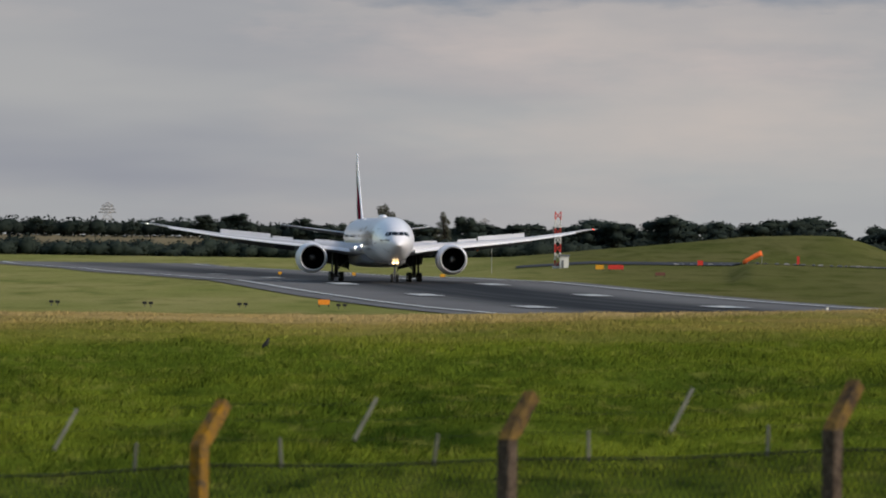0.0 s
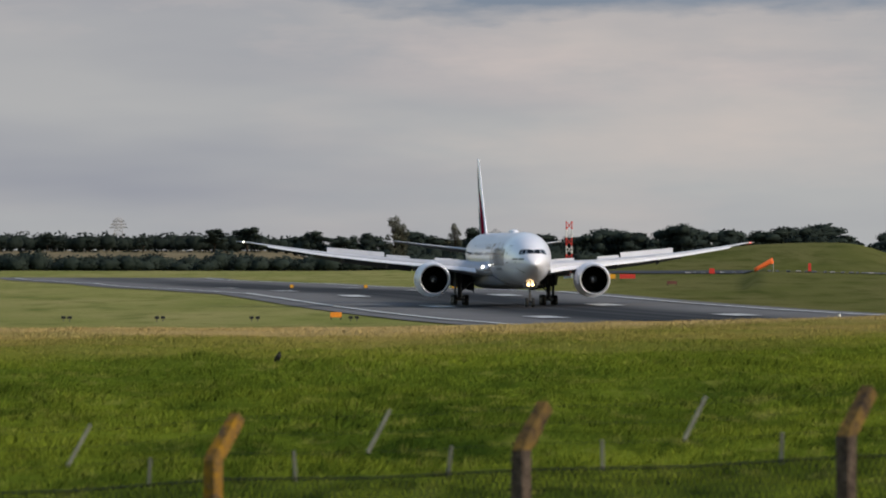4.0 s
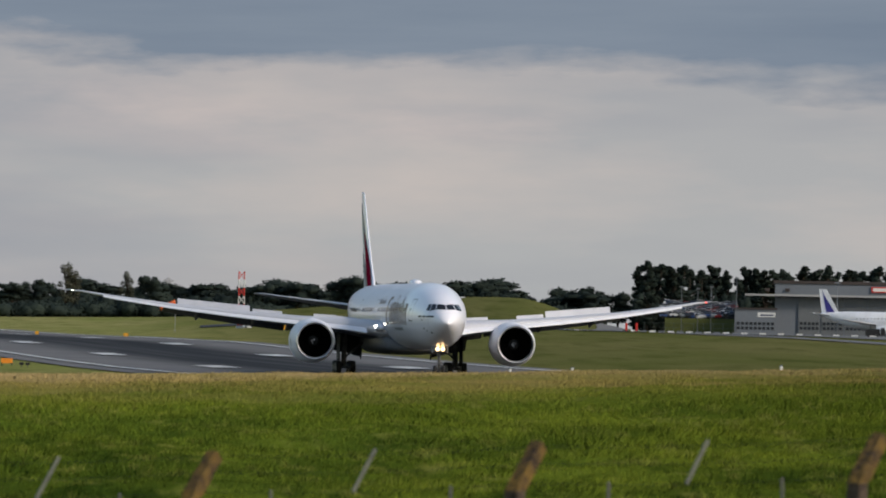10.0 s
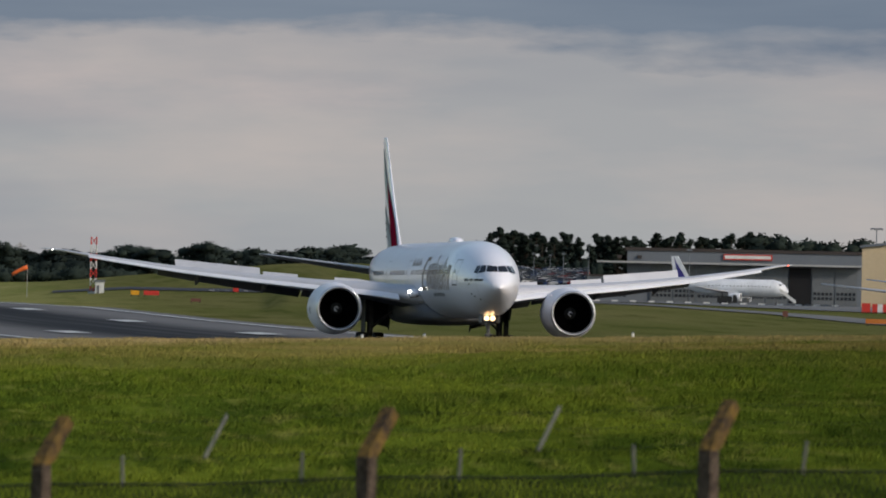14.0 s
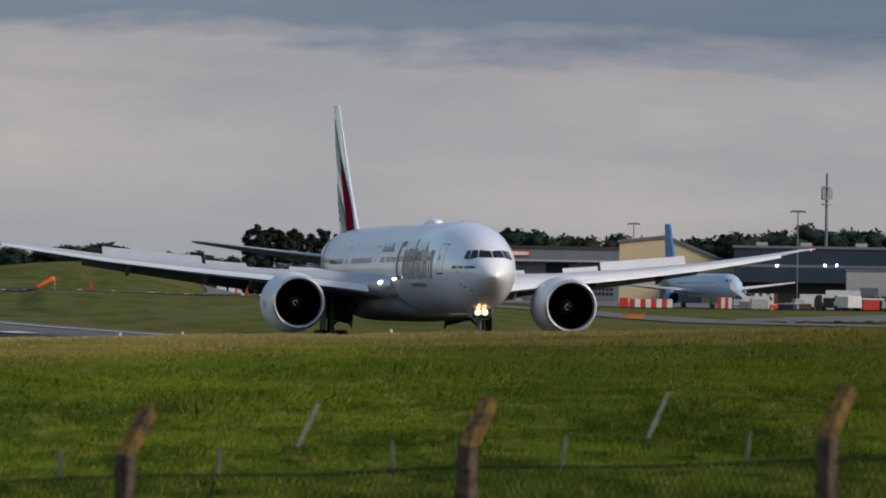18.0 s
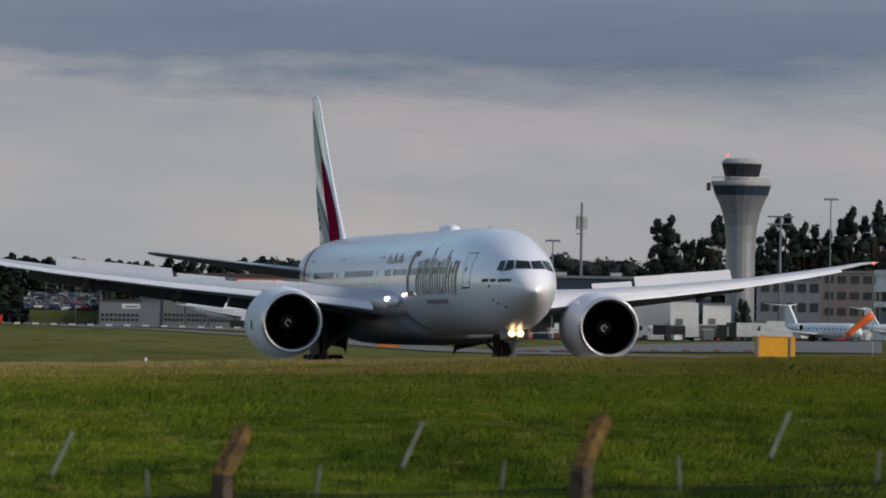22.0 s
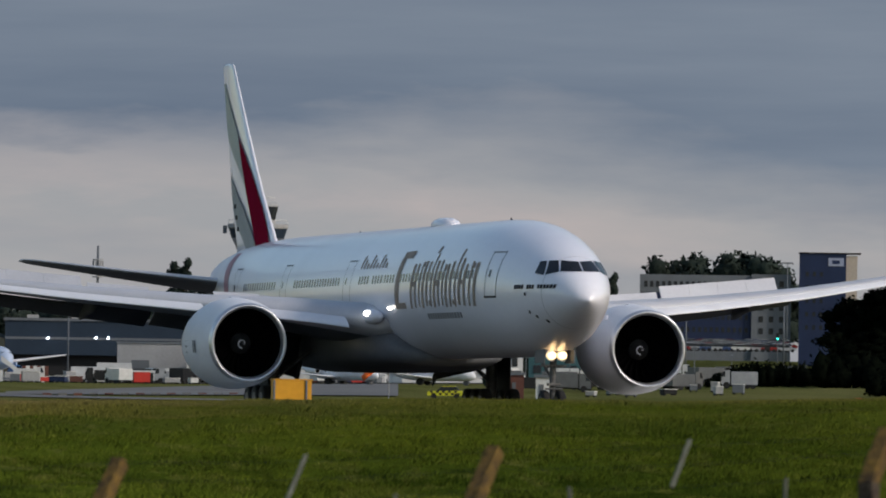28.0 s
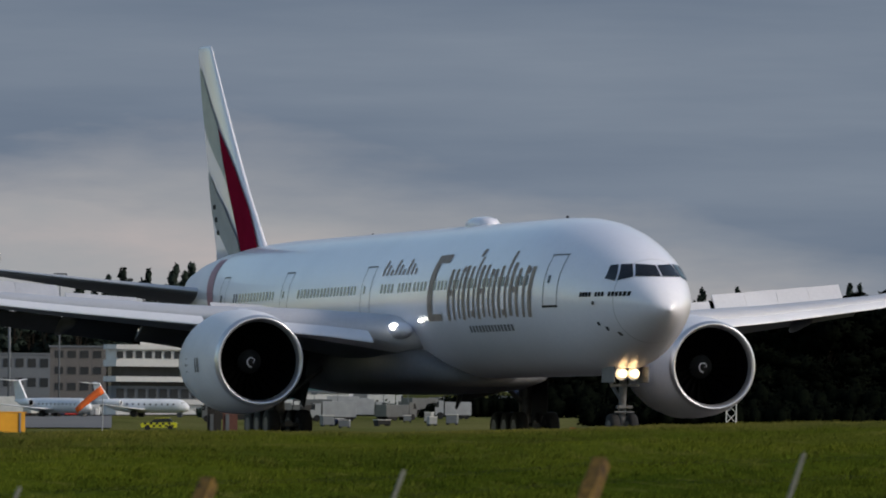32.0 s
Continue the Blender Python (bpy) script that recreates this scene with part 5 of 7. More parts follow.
# ---- standing grass ----
def build_grass():
    """Tufts of leaning blades, thinning with distance, rooted in the ground sheet."""
    rng = np.random.RandomState(4)
    n = 230000
    az, r = rng.uniform(-3.5, 15.0, n), 84 + (264 - 84) * rng.uniform(0, 1, n) ** 0.85
    x, y = r * np.sin(np.radians(az)), r * np.cos(np.radians(az))
    gr, ga = np.array(GROUND_R, float), np.array(GROUND_AZ, float)
    i = np.clip(np.searchsorted(gr, r) - 1, 0, len(gr) - 2)
    j = np.clip(np.searchsorted(ga, az) - 1, 0, len(ga) - 2)
    u, v = (r - gr[i]) / (gr[i + 1] - gr[i]), (az - ga[j]) / (ga[j + 1] - ga[j])
    g = (heights[i, j] * (1 - v) + heights[i, j + 1] * v) * (1 - u) + (heights[i + 1, j] * (1 - v) + heights[i + 1, j + 1] * v) * u
    clump = np.array([noise.noise((px / 1.3, py / 3.5, 7)) + 0.6 * noise.noise((px / 6, py / 12, 2)) for px, py in zip(x.tolist(), y.tolist())])
    h = (0.05 + 0.11 * np.clip(clump + 0.25, 0, 1.2)) * rng.uniform(0.6, 1.35, n)
    h *= np.interp(r, (84, 200, 240, 264), (1.1, 1.0, 0.75, 0.6))
    vs, ns = [], []
    for _ in range(3):
        w = rng.uniform(0.010, 0.026, n) * (0.7 + 2.2 * h) * np.interp(r, (84, 150), (0.62, 1.0))
        ox, oy = rng.normal(0, 0.07, n), rng.normal(0, 0.12, n)
        lx, ly = rng.normal(0.25, 0.75, n) * h, rng.normal(0, 0.5, n) * h
        bx, by = x + ox, y + oy
        top = g + h * rng.uniform(0.7, 1.1, n)
        # broad side towards the fence, so that each blade shows its face
        vs.append(np.stack([np.stack([bx - w, by, g - 0.04], 1), np.stack([bx + w, by, g - 0.04], 1), np.stack([bx + lx, by + ly, top], 1)], 1))
        ns.append(np.repeat(np.stack([rng.normal(0, 0.35, n), rng.normal(-0.25, 0.3, n), np.ones(n)], 1)[:, None, :], 3, 1))
    vs, ns = np.concatenate(vs).reshape(-1, 3), np.concatenate(ns).reshape(-1, 3)
    ns /= np.linalg.norm(ns, axis=1)[:, None]
    me = bpy.data.meshes.new("long_grass")
    me.from_pydata(vs.tolist(), [], np.arange(len(vs)).reshape(-1, 3).tolist())
    me.shade_smooth()
    me.normals_split_custom_set_from_vertices(ns.tolist())
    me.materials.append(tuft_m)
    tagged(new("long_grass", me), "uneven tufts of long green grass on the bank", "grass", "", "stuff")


build_grass()

# ---- airport buildings, seen from far off ----
# hangar greys lowered: the front's shade is put into wall and doors
hangar_m = mat("grey_hangar_cladding", (0.135, 0.15, 0.172), 0.7, 0, (0.11, 0.123, 0.142), 0.08, 1.5)
hdoor_m = mat("hangar_door_grey", (0.125, 0.135, 0.145), 0.7, 0, (0.10, 0.108, 0.115), 0.1, 1.5)
roof_m = mat("dark_roof_felt", (0.055, 0.045, 0.042), 0.9, 0, (0.04, 0.034, 0.032), 0.1, 1.5)
beige_m = mat("beige_cladding", (0.54, 0.43, 0.275), 0.7, 0, (0.47, 0.37, 0.235), 0.1, 1.5)
navy_m = mat("navy_cladding", (0.016, 0.028, 0.075), 0.5, 0, (0.012, 0.02, 0.055), 0.2, 2.0)
blue_m = mat("dark_blue_grey_cladding", (0.018, 0.032, 0.054), 0.6, 0, (0.014, 0.025, 0.043), 0.2, 2.0)
pale_m = mat("pale_render", (0.66, 0.65, 0.62), 0.8, 0, (0.55, 0.54, 0.52), 0.2, 2.0)
shed_m = mat("light_grey_sheds", (0.34, 0.34, 0.34), 0.7, 0, (0.27, 0.27, 0.27), 0.2, 2.0)
grey2_m = mat("mid_grey_panels", (0.14, 0.152, 0.168), 0.6, 0, (0.11, 0.12, 0.133), 0.2, 2.0)
teal_m = mat("teal_glazing", (0.045, 0.105, 0.115), 0.3, 0, (0.03, 0.08, 0.09), 0.3, 2.0)
glass_m = mat("dark_window_glass", (0.018, 0.022, 0.028), 0.12, 0, (0.03, 0.034, 0.04), 0.5, 3.0)
redp_m = mat("red_paint", (0.50, 0.035, 0.025), 0.5, 0, (0.40, 0.03, 0.02), 1.0, 6.0)
whitep_m = mat("white_paint", (0.62, 0.62, 0.60), 0.5, 0, (0.5, 0.5, 0.49), 1.0, 6.0)
yellow_m = mat("amber_yellow_paint", (0.62, 0.30, 0.015), 0.5, 0, (0.5, 0.235, 0.012), 1.5, 8.0, bump=0.1)
orange_m = mat("orange_windsock_cloth", (0.85, 0.17, 0.04), 0.8, 0, (0.75, 0.14, 0.03), 1.0, 6.0)
brick_m = mat("brown_brick", (0.14, 0.06, 0.045), 0.9, 0, (0.10, 0.045, 0.035), 0.6, 5.0)
tower_m = mat("grey_metal_tower_panels", (0.27, 0.28, 0.305), 0.40, 0.5, (0.21, 0.22, 0.245), 0.15, 2.0, stretch=(1, 1, 0.12))
lit_m = mat("lit_flood_lamp", (0.9, 0.95, 1.0), 0.3, emit=8.0)


def facing(az, d, el=None):
    """A frame at a far place: x to the right along the view, y away, z up; on the land unless el is given."""
    p = sky_place(az, 0, d)
    z = land(p.x, p.y) if el is None else sky_place(az, el, d).z
    return pose(p.x, p.y, z, 0, 0, -az)


def deg(d):
    return d * math.tan(radians(1.0))     # metres to a degree at that distance


def top_of(az, d, el):
    """Height of a line of sight over the land."""
    p = sky_place(az, el, d)
    return p.z - land(p.x, p.y)


def block(name, parent, m, x0, x1, z0, z1, y0=0.0, y1=12.0, label="", bevel=0.0):
    bm = B()
    box(bm, ((x0 + x1) / 2, (y0 + y1) / 2, (z0 + z1) / 2), (x1 - x0, y1 - y0, z1 - z0), None, bevel)
    return part(name, bm, m, parent, label)


def window_row(parent, x0, x1, z0, z1, n, gap=0.35, y=-0.05, name="window", m=None):
    w = (x1 - x0) / n
    me = None
    for i in range(n):
        if me is None:
            bm = B()
            box(bm, (0, 0, 0), (w * (1 - gap), 0.12, z1 - z0))
            ob = part(name, bm, m or glass_m, parent)
            me = ob.data
        else:
            ob = new(name, me)
            ob.parent = parent
        ob.location = (x0 + w * (i + 0.5), y, (z0 + z1) / 2)


def build_hangar():
    d, az0 = 2200, 4.38
    k, m = deg(d), facing(az0, d)
    h = top_of(az0, d, 0.345)
    h2 = h * 0.72
    root = thing("hangar", m, "wide grey hangar with dark roof band and tall sliding doors", "hangar")
    W = 1.585 * k
    wall = block("wall", root, hangar_m, 0, W, 0, h - 0.8, 0, 45)
    block("roof", root, roof_m, -0.5, W + 0.5, h - 0.8, h, -0.3, 45.3, "dark brown roof band")
    block("canopy", root, shed_m, -7.8, W + 0.2, h * 0.715, h * 0.75, -3.5, 0, "pale grey projecting canopy")
    n = 9
    for i in range(n):
        x0, x1 = 6 + (W - 7) * i / n, 6 + (W - 7) * (i + 1) / n
        # leaf 6 is a near-black panel in place of the doorway's shade
        door = block("door", root, hdoor_m if i != 6 else mat("doorway_shade_panel", (0.012, 0.012, 0.014), 0.9), x0 + 0.15, x1 - 0.15, 0, h * 0.69, -0.5, 0, "sliding hangar door leaf" if i != 6 else "dark panel for the shaded doorway")
        if i != 6:
            for z in (1.7, 2.9):
                window_row(door, x0 + 0.4, x1 - 0.4, z, z + 0.7, 5, 0.3, -0.56)
    x0, x1, z0, z1 = (5.03 - az0) * k, (5.36 - az0) * k, h * 0.81, h * 0.91
    sign = block("sign", root, redp_m, x0, x1, z0, z1, -0.5, 0, "red-framed white sign board")
    block("sign_face", sign, whitep_m, x0 + 0.35, x1 - 0.35, z0 + 0.3, z1 - 0.3, -0.56, -0.5)
    for x in (-2.0, 3.2):
        bm = B()
        box(bm, (x, -0.3, h * 0.83), (1.2, 0.4, 0.8))
        part("vent", bm, roof_m, root)
    # lean-to office on its flank
    m2 = facing(4.11, d - 6)
    an = thing("office_annex", m2, "low grey office annex beside the hangar", "building")
    wa = 0.28 * k
    block("wall", an, hangar_m, 0, wa, 0, h * 0.46, 0, 18)
    block("roof", an, roof_m, -0.3, wa + 0.2, h * 0.46, h * 0.49, -0.3, 18)
    for z in (1.4, 2.6):
        window_row(an, 0.4, wa - 0.4, z, z + 0.7, 9, 0.3)
    sg = block("sign", an, whitep_m, wa * 0.55, wa * 0.98, h * 0.33, h * 0.41, -0.1, 0, "white sign with blue bars")
    block("sign_bar", sg, navy_m, wa * 0.62, wa * 0.94, h * 0.35, h * 0.375, -0.14, -0.1)


build_hangar()


def build_beige():
    d, az0 = 1660, 5.965
    k, m = deg(d), facing(az0, d)
    root = thing("warehouse", m, "beige gabled warehouse behind the blue airliner", "warehouse")
    W, pk, e0, e1 = 0.80 * k, top_of(6.28, d, 0.382), top_of(az0, d, 0.348), top_of(6.78, d, 0.175)
    bm = B()
    prism(bm, [(0, 0), (W, 0), (W, e1), (0.315 * k, pk), (0, e0)], 0, 30, 1)
    part("wall", bm, beige_m, root)
    bm = B()
    prism(bm, [(-0.4, e0), (0.315 * k, pk), (W + 0.4, e1), (W + 0.4, e1 + 0.5), (0.315 * k, pk + 0.5), (-0.4, e0 + 0.5)], -0.5, 30, 1)
    part("roof", bm, hangar_m, root)
    block("door", root, hdoor_m, W * 0.35, W * 0.7, 0, e1 * 0.7, -0.2, 0, "grey roller door")


build_beige()


def build_blue():
    d, az0 = 1640, 6.74
    k, m = deg(d), facing(az0, d)
    root = thing("pier_building", m, "long dark blue-grey pier building with lit floodlamps", "building")
    W, h, lo = 1.50 * k, top_of(7.4, d, 0.30), top_of(7.4, d, 0.07)
    block("upper_wall", root, blue_m, 0, W, lo, h, 0, 25)
    # recessed wall painted near black as shade under the upper storey
    block("lower_wall", root, mat("undercroft_shade", (0.02, 0.02, 0.022), 0.9), 0.5, W - 0.5, 0, lo, 2, 24)
    block("roof", root, grey2_m, -0.3, W + 0.3, h, h + 0.5, -0.3, 25.3)
    block("band", root, grey2_m, 0, W, lo + (h - lo) * 0.45, lo + (h - lo) * 0.52, -0.08, 0)
    for az, el in ((7.03, 0.19), (7.355, 0.19), (7.435, 0.19)):
        bm = B()
        bmesh.ops.create_uvsphere(bm, u_segments=8, v_segments=6, radius=0.22, matrix=Matrix.Translation(((az - az0) * k, -0.4, top_of(az, d, el))))
        part("flood_lamp", bm, lit_m, root, "lit white floodlamp", True)
    for x in (0.1, 0.3, 0.55, 0.8):
        block("duct", root, shed_m, W * x, W * x + 2.2, h + 0.5, h + 1.2, 6, 9)


build_blue()


def simple_shed(az0, az1, el, d, m, label, name="shed", depth=10, rows=0, roof=None):
    k = deg(d)
    root = thing(name, facing(az0, d), label, name.replace("_", " "))
    W, h = (az1 - az0) * k, top_of((az0 + az1) / 2, d, el)
    block("wall", root, m, 0, W, 0, h, 0, depth)
    block("roof", root, roof or grey2_m, -0.2, W + 0.2, h, h + 0.35, -0.2, depth + 0.2)
    for r in range(rows):
        window_row(root, 0.5, W - 0.5, h * (r + 0.35) / rows, h * (r + 0.8) / rows, max(3, int(W / 2.2)))
    if not rows:
        block("door", root, hdoor_m, W * 0.2, W * 0.45, 0, min(h * 0.7, 3.5), -0.12, 0)
    return root


simple_shed(7.5, 7.98, 0.15, 1560, shed_m, "grey flat-roofed service shed beside the apron")
simple_shed(7.97, 8.16, 0.150, 1545, whitep_m, "white cargo shed beside the apron", "cargo_shed")
simple_shed(8.19, 8.38, 0.125, 1550, whitep_m, "white low cargo shed with flat roof", "cargo_shed")
simple_shed(8.55, 9.0, 0.30, 1640, grey2_m, "grey office block with window rows", "office_block", 14, 3)
simple_shed(8.98, 9.36, 0.345, 1600, mat("brown_grey_office", (0.13, 0.12, 0.115), 0.7), "brown-grey office block with white window bands", "office_block", 14, 4)
simple_shed(10.28, 10.8, 0.40, 1560, teal_m, "teal-clad office block with white balconies", "office_block", 16, 4)
simple_shed(10.7, 11.0, 0.05, 1350, pale_m, "small pale depot building by the road", "depot", 8)
simple_shed(10.72, 10.95, 0.22, 1600, teal_m, "small teal office beside the trees", "office_block", 8, 2)
simple_shed(11.95, 12.15, 0.01, 1300, pale_m, "low white gatehouse by the thicket", "gatehouse", 5)


def build_terminal():
    d, az0 = 1450, 9.34
    k, m = deg(d), facing(az0, d)
    root = thing("old_terminal", m, "white stepped old terminal building with rounded balconies", "terminal")
    W = 0.92 * k
    z = [top_of(9.7, d, e) for e in (-0.03, 0.07, 0.15, 0.245, 0.345, 0.44)]

    def tier(nm, x0, x1, z0, z1, y0, mt, lb=""):
        bm = B()
        pts = [(x0 + 2.2, y0 + 0.0), (x0 + 0.6, y0 + 1.2), (x0, y0 + 3.2), (x0, y0 + 14), (x1, y0 + 14), (x1, y0 + 3.2), (x1 - 0.6, y0 + 1.2), (x1 - 2.2, y0)]
        prism(bm, pts, z0, z1, 2)
        return part(nm, bm, mt, root, lb)
    tier("ground_floor", 0, W, 0, z[0] - 0.2, 0, pale_m)
    a = tier("first_floor", 0.8, W * 0.94, z[0], z[1] + 0.4, 1.2, grey2_m)
    tier("balcony", 0, W * 0.97, z[0] - 0.2, z[0] + 0.7, -0.6, pale_m, "white balcony band")
    tier("balcony", 0, W * 0.86, z[2] - 0.9, z[2], -0.2, pale_m, "white balcony band")
    b = tier("second_floor", 0.8, W * 0.84, z[1], z[3] - 0.4, 1.6, glass_m, "dark glazed storey")
    tier("balcony", 0, W * 0.8, z[3] - 0.7, z[3] + 0.4, 0.2, pale_m, "white balcony band")
    c = tier("third_floor", 0.4, W * 0.78, z[3], z[4], 1.4, pale_m)
    tier("parapet", 0, W * 0.8, z[4] - 0.3, z[4] + 0.5, 0.9, pale_m)
    window_row(a, 2, W * 0.8, z[0] + 0.9, z[1] - 0.1, 9, 0.3, 1.1)
    window_row(c, 2, W * 0.72, z[3] + 0.7, z[4] - 0.6, 9, 0.3, 1.3)
    s = block("stair_tower", root, pale_m, W * 0.80, W * 0.98, 0, z[4] + 0.9, 1, 9, "white stair tower")
    window_row(s, W * 0.83, W * 0.95, z[3], z[4], 3, 0.3, 0.95)
    window_row(s, W * 0.83, W * 0.95, z[0] + 1, z[1] + 1, 2, 0.3, 0.95)
    cr = block("roof_cabin", root, pale_m, W * 0.27, W * 0.52, z[4] + 0.5, z[5] + 0.4, 4, 9, "glazed roof cabin")
    window_row(cr, W * 0.28, W * 0.51, z[4] + 1.2, z[5], 6, 0.2, 3.95)
    block("cabin_roof", cr, pale_m, W * 0.25, W * 0.54, z[5] + 0.4, z[5] + 0.8, 3.5, 9.5)
    for x in (0.3, 0.4, 0.5):
        bm = B()
        rod(bm, (W * x, 6, z[5] + 0.8), (W * x, 6, z[5] + 2.4), 0.06)
        part("aerial", bm, grey2_m, cr)


build_terminal()


def build_tower():
    d, az = 1700, 8.437
    k, m = deg(d), facing(az, d)
    root = thing("control_tower", m, "tall flared pale control tower with dark glazed cab", "control tower")

    def z(el):
        return top_of(az, d, el)

    def ringed(nm, prof, mt, lb="", n=20, sm=False):
        bm = B()
        loft(bm, [[(r * math.cos(i * math.tau / n + 0.1), r * math.sin(i * math.tau / n + 0.1), zz) for i in range(n)] for zz, r in prof])
        return part(nm, bm, mt, root, lb, sm)
    g = 0.206 * k
    ringed("shaft", [(-1, 2.95), (z(0.42), 2.95), (z(0.55), 3.0), (z(0.66), 3.25), (z(0.74), 3.75), (z(0.81), 4.5), (z(0.85), 5.1), (z(0.863), 5.3)], tower_m, "pale facetted flared shaft")
    ringed("window_band", [(z(0.863), 5.3), (z(0.927), 5.9)], blue_m, "dark grey band under the gallery")
    ringed("gallery", [(z(0.927), g * 0.975), (z(0.935), g), (z(0.955), g), (z(0.96), g * 0.96)], shed_m, "pale grey gallery ring")
    ringed("cab_base", [(z(0.96), 3.4), (z(0.985), 3.45)], shed_m)
    ringed("cab_glass", [(z(0.985), 3.35), (z(1.078), 4.0)], glass_m, "dark outward-leaning glazing", 16)
    for i in range(16):
        a = i * math.tau / 16 + 0.1
        bm = B()
        rod(bm, (3.36 * math.cos(a), 3.36 * math.sin(a), z(0.985)), (4.01 * math.cos(a), 4.01 * math.sin(a), z(1.078)), 0.045, n=5)
        part("mullion", bm, black_m, root)
    ringed("cab_roof", [(z(1.076), 4.05), (z(1.084), 4.1), (z(1.105), 3.6), (z(1.112), 3.0)], shed_m, "white cab roof")
    for i in range(20):
        a = i * math.tau / 20
        bm = B()
        rod(bm, (g * 0.97 * math.cos(a), g * 0.97 * math.sin(a), z(0.955)), (g * 0.97 * math.cos(a), g * 0.97 * math.sin(a), z(0.985)), 0.03, n=4)
        part("rail_post", bm, pale_m, root)
    for nm, r, e in (("handrail", g * 0.97, 0.985), ("roof_rail", 3.2, 1.14)):
        bm = B()
        n = 24
        hoop = []
        for i in range(n + 1):
            a = i * math.tau / n
            hoop.append([((r + 0.04 * u) * math.cos(a), (r + 0.04 * u) * math.sin(a), z(e) + 0.04 * v) for u, v in ((-1, -1), (1, -1), (1, 1), (-1, 1))])
        loft(bm, hoop, cap=False)
        part(nm, bm, pale_m, root)
    for i in range(8):
        a = i * math.tau / 8
        bm = B()
        rod(bm, (3.2 * math.cos(a), 3.2 * math.sin(a), z(1.11)), (3.2 * math.cos(a), 3.2 * math.sin(a), z(1.14)), 0.03, n=4)
        part("roof_post", bm, pale_m, root)
    bm = B()
    bmesh.ops.create_uvsphere(bm, u_segments=8, v_segments=6, radius=0.22, matrix=Matrix.Translation((-2.9, -1.0, z(1.135))))
    part("beacon", bm, red_lit_m, root, "lit red beacon", True)
    bm = B()
    box(bm, (-g - 0.5, 0, z(0.92)), (0.8, 0.8, 1.6))
    rod(bm, (-g, 0, z(0.93)), (-g - 0.5, 0, z(0.93)), 0.1)
    part("camera_bracket", bm, grey2_m, root)


build_tower()


def build_hotel():
    d, az0 = 1950, 11.03
    k, m = deg(d), facing(az0, d)

    def z(el):
        return top_of(11.5, d, el)
    root = thing("hotel", m, "long hotel block, grey above dark blue, rows of windows", "hotel")
    w1, w2 = 0.75 * k, 1.015 * k
    body = block("long_wing", root, navy_m, 0, w1, 0, z(0.58), 0, 16, "dark blue wing")
    top = block("top_storey", root, grey2_m, -0.2, w1, z(0.58), z(0.70), -0.2, 16, "grey top storey")
    front = block("end_block", root, grey2_m, w1, w2, 0, z(0.71), -1.0, 16, "grey end block")
    for r in range(4):
        window_row(body, 1, w1 - 0.5, z(0.23 + 0.085 * r), z(0.262 + 0.085 * r), 18, 0.5)
    window_row(top, 0.5, w1 - 0.5, z(0.615), z(0.655), 18, 0.45, -0.25)
    for r in range(6):
        window_row(front, w1 + 1, w2 - 1, z(0.225 + 0.08 * r), z(0.265 + 0.08 * r), 3, 0.55, -1.05)
    block("plinth", root, grey2_m, 0, w1, 0, z(0.21), -0.15, 0)
    n0 = (12.1 - az0) * k
    nv = thing("hotel_tower", facing(12.1, d - 4), "dark navy hotel tower with pale end wall", "hotel")
    wn = 0.315 * k
    t = block("tower_wall", nv, navy_m, 0, wn, 0, z(0.765), 0, 14)
    block("end_wall", nv, mat("warm_pale_end_wall", (0.50, 0.43, 0.36), 0.8), wn, wn + 0.075 * k, 0, z(0.75), 0.4, 14, "pale warm end wall")
    block("coping", nv, roof_m, -0.2, wn + 0.10 * k, z(0.765), z(0.771), -0.3, 14.3)
    s = block("sign", nv, mat("blue_white_sign", (0.35, 0.38, 0.5), 0.5), wn * 0.62, wn * 0.95, z(0.68), z(0.735), -0.15, 0, "small pale blue sign")
    block("sign_mark", s, navy_m, wn * 0.70, wn * 0.86, z(0.695), z(0.72), -0.19, -0.15)
    for r in range(5):
        window_row(t, 1, wn * 0.55, z(0.25 + 0.09 * r), z(0.28 + 0.09 * r), 3, 0.6)


build_hotel()

# ---- masts and lamps ----
def mast(az, el, d, label, name="light_mast", head=2.2, r=0.16, frame_w=0.0):
    root = thing(name, facing(az, d), label, "mast" if name != "light_mast" else "lamp post", "floodlight masts" if name == "light_mast" else "")
    h = top_of(az, d, el)
    bm = B()
    rod(bm, (0, 0, -0.3), (0, 0, h), r, r * 0.6, 8)
    part("pole", bm, grey2_m, root, "", True)
    if head:
        bm = B()
        rod(bm, (-head / 2, 0, h), (head / 2, 0, h), 0.12, n=6)
        part("crossbar", bm, grey2_m, root)
        for x in (-0.5, -0.2, 0.2, 0.5):
            bm = B()
            box(bm, (x * head, -0.2, h - 0.15), (0.35, 0.5, 0.3))
            part("lamp_head", bm, grey2_m, root)
    if frame_w:
        for zz in (h * 0.94, h):
            bm = B()
            rod(bm, (-frame_w / 2, 0, zz), (frame_w / 2, 0, zz), 0.14, n=6)
            part("frame_bar", bm, grey2_m, root)
    return root, h


mast(7.168, 0.56, 1420, "tall grey floodlight mast on the apron")
mast(6.06, 0.478, 1700, "tall grey floodlight mast behind the wing")
mast(8.705, 0.72, 1420, "tall floodlight mast with a wide frame", head=0, frame_w=4.4, r=0.28)
mast(9.042, 0.84, 1500, "tall slender floodlight mast before the trees")
mast(12.02, 0.72, 1800, "tall lamp mast before the hotel")
mast(11.34, 0.48, 1500, "slim lamp mast by the car park", head=0.8)
mast(12.0, 0.5, 1500, "slim lamp mast by the thicket", head=0.8)
mast(4.8, 0.33, 2100, "slim floodlight mast before the hangar", head=1.2)
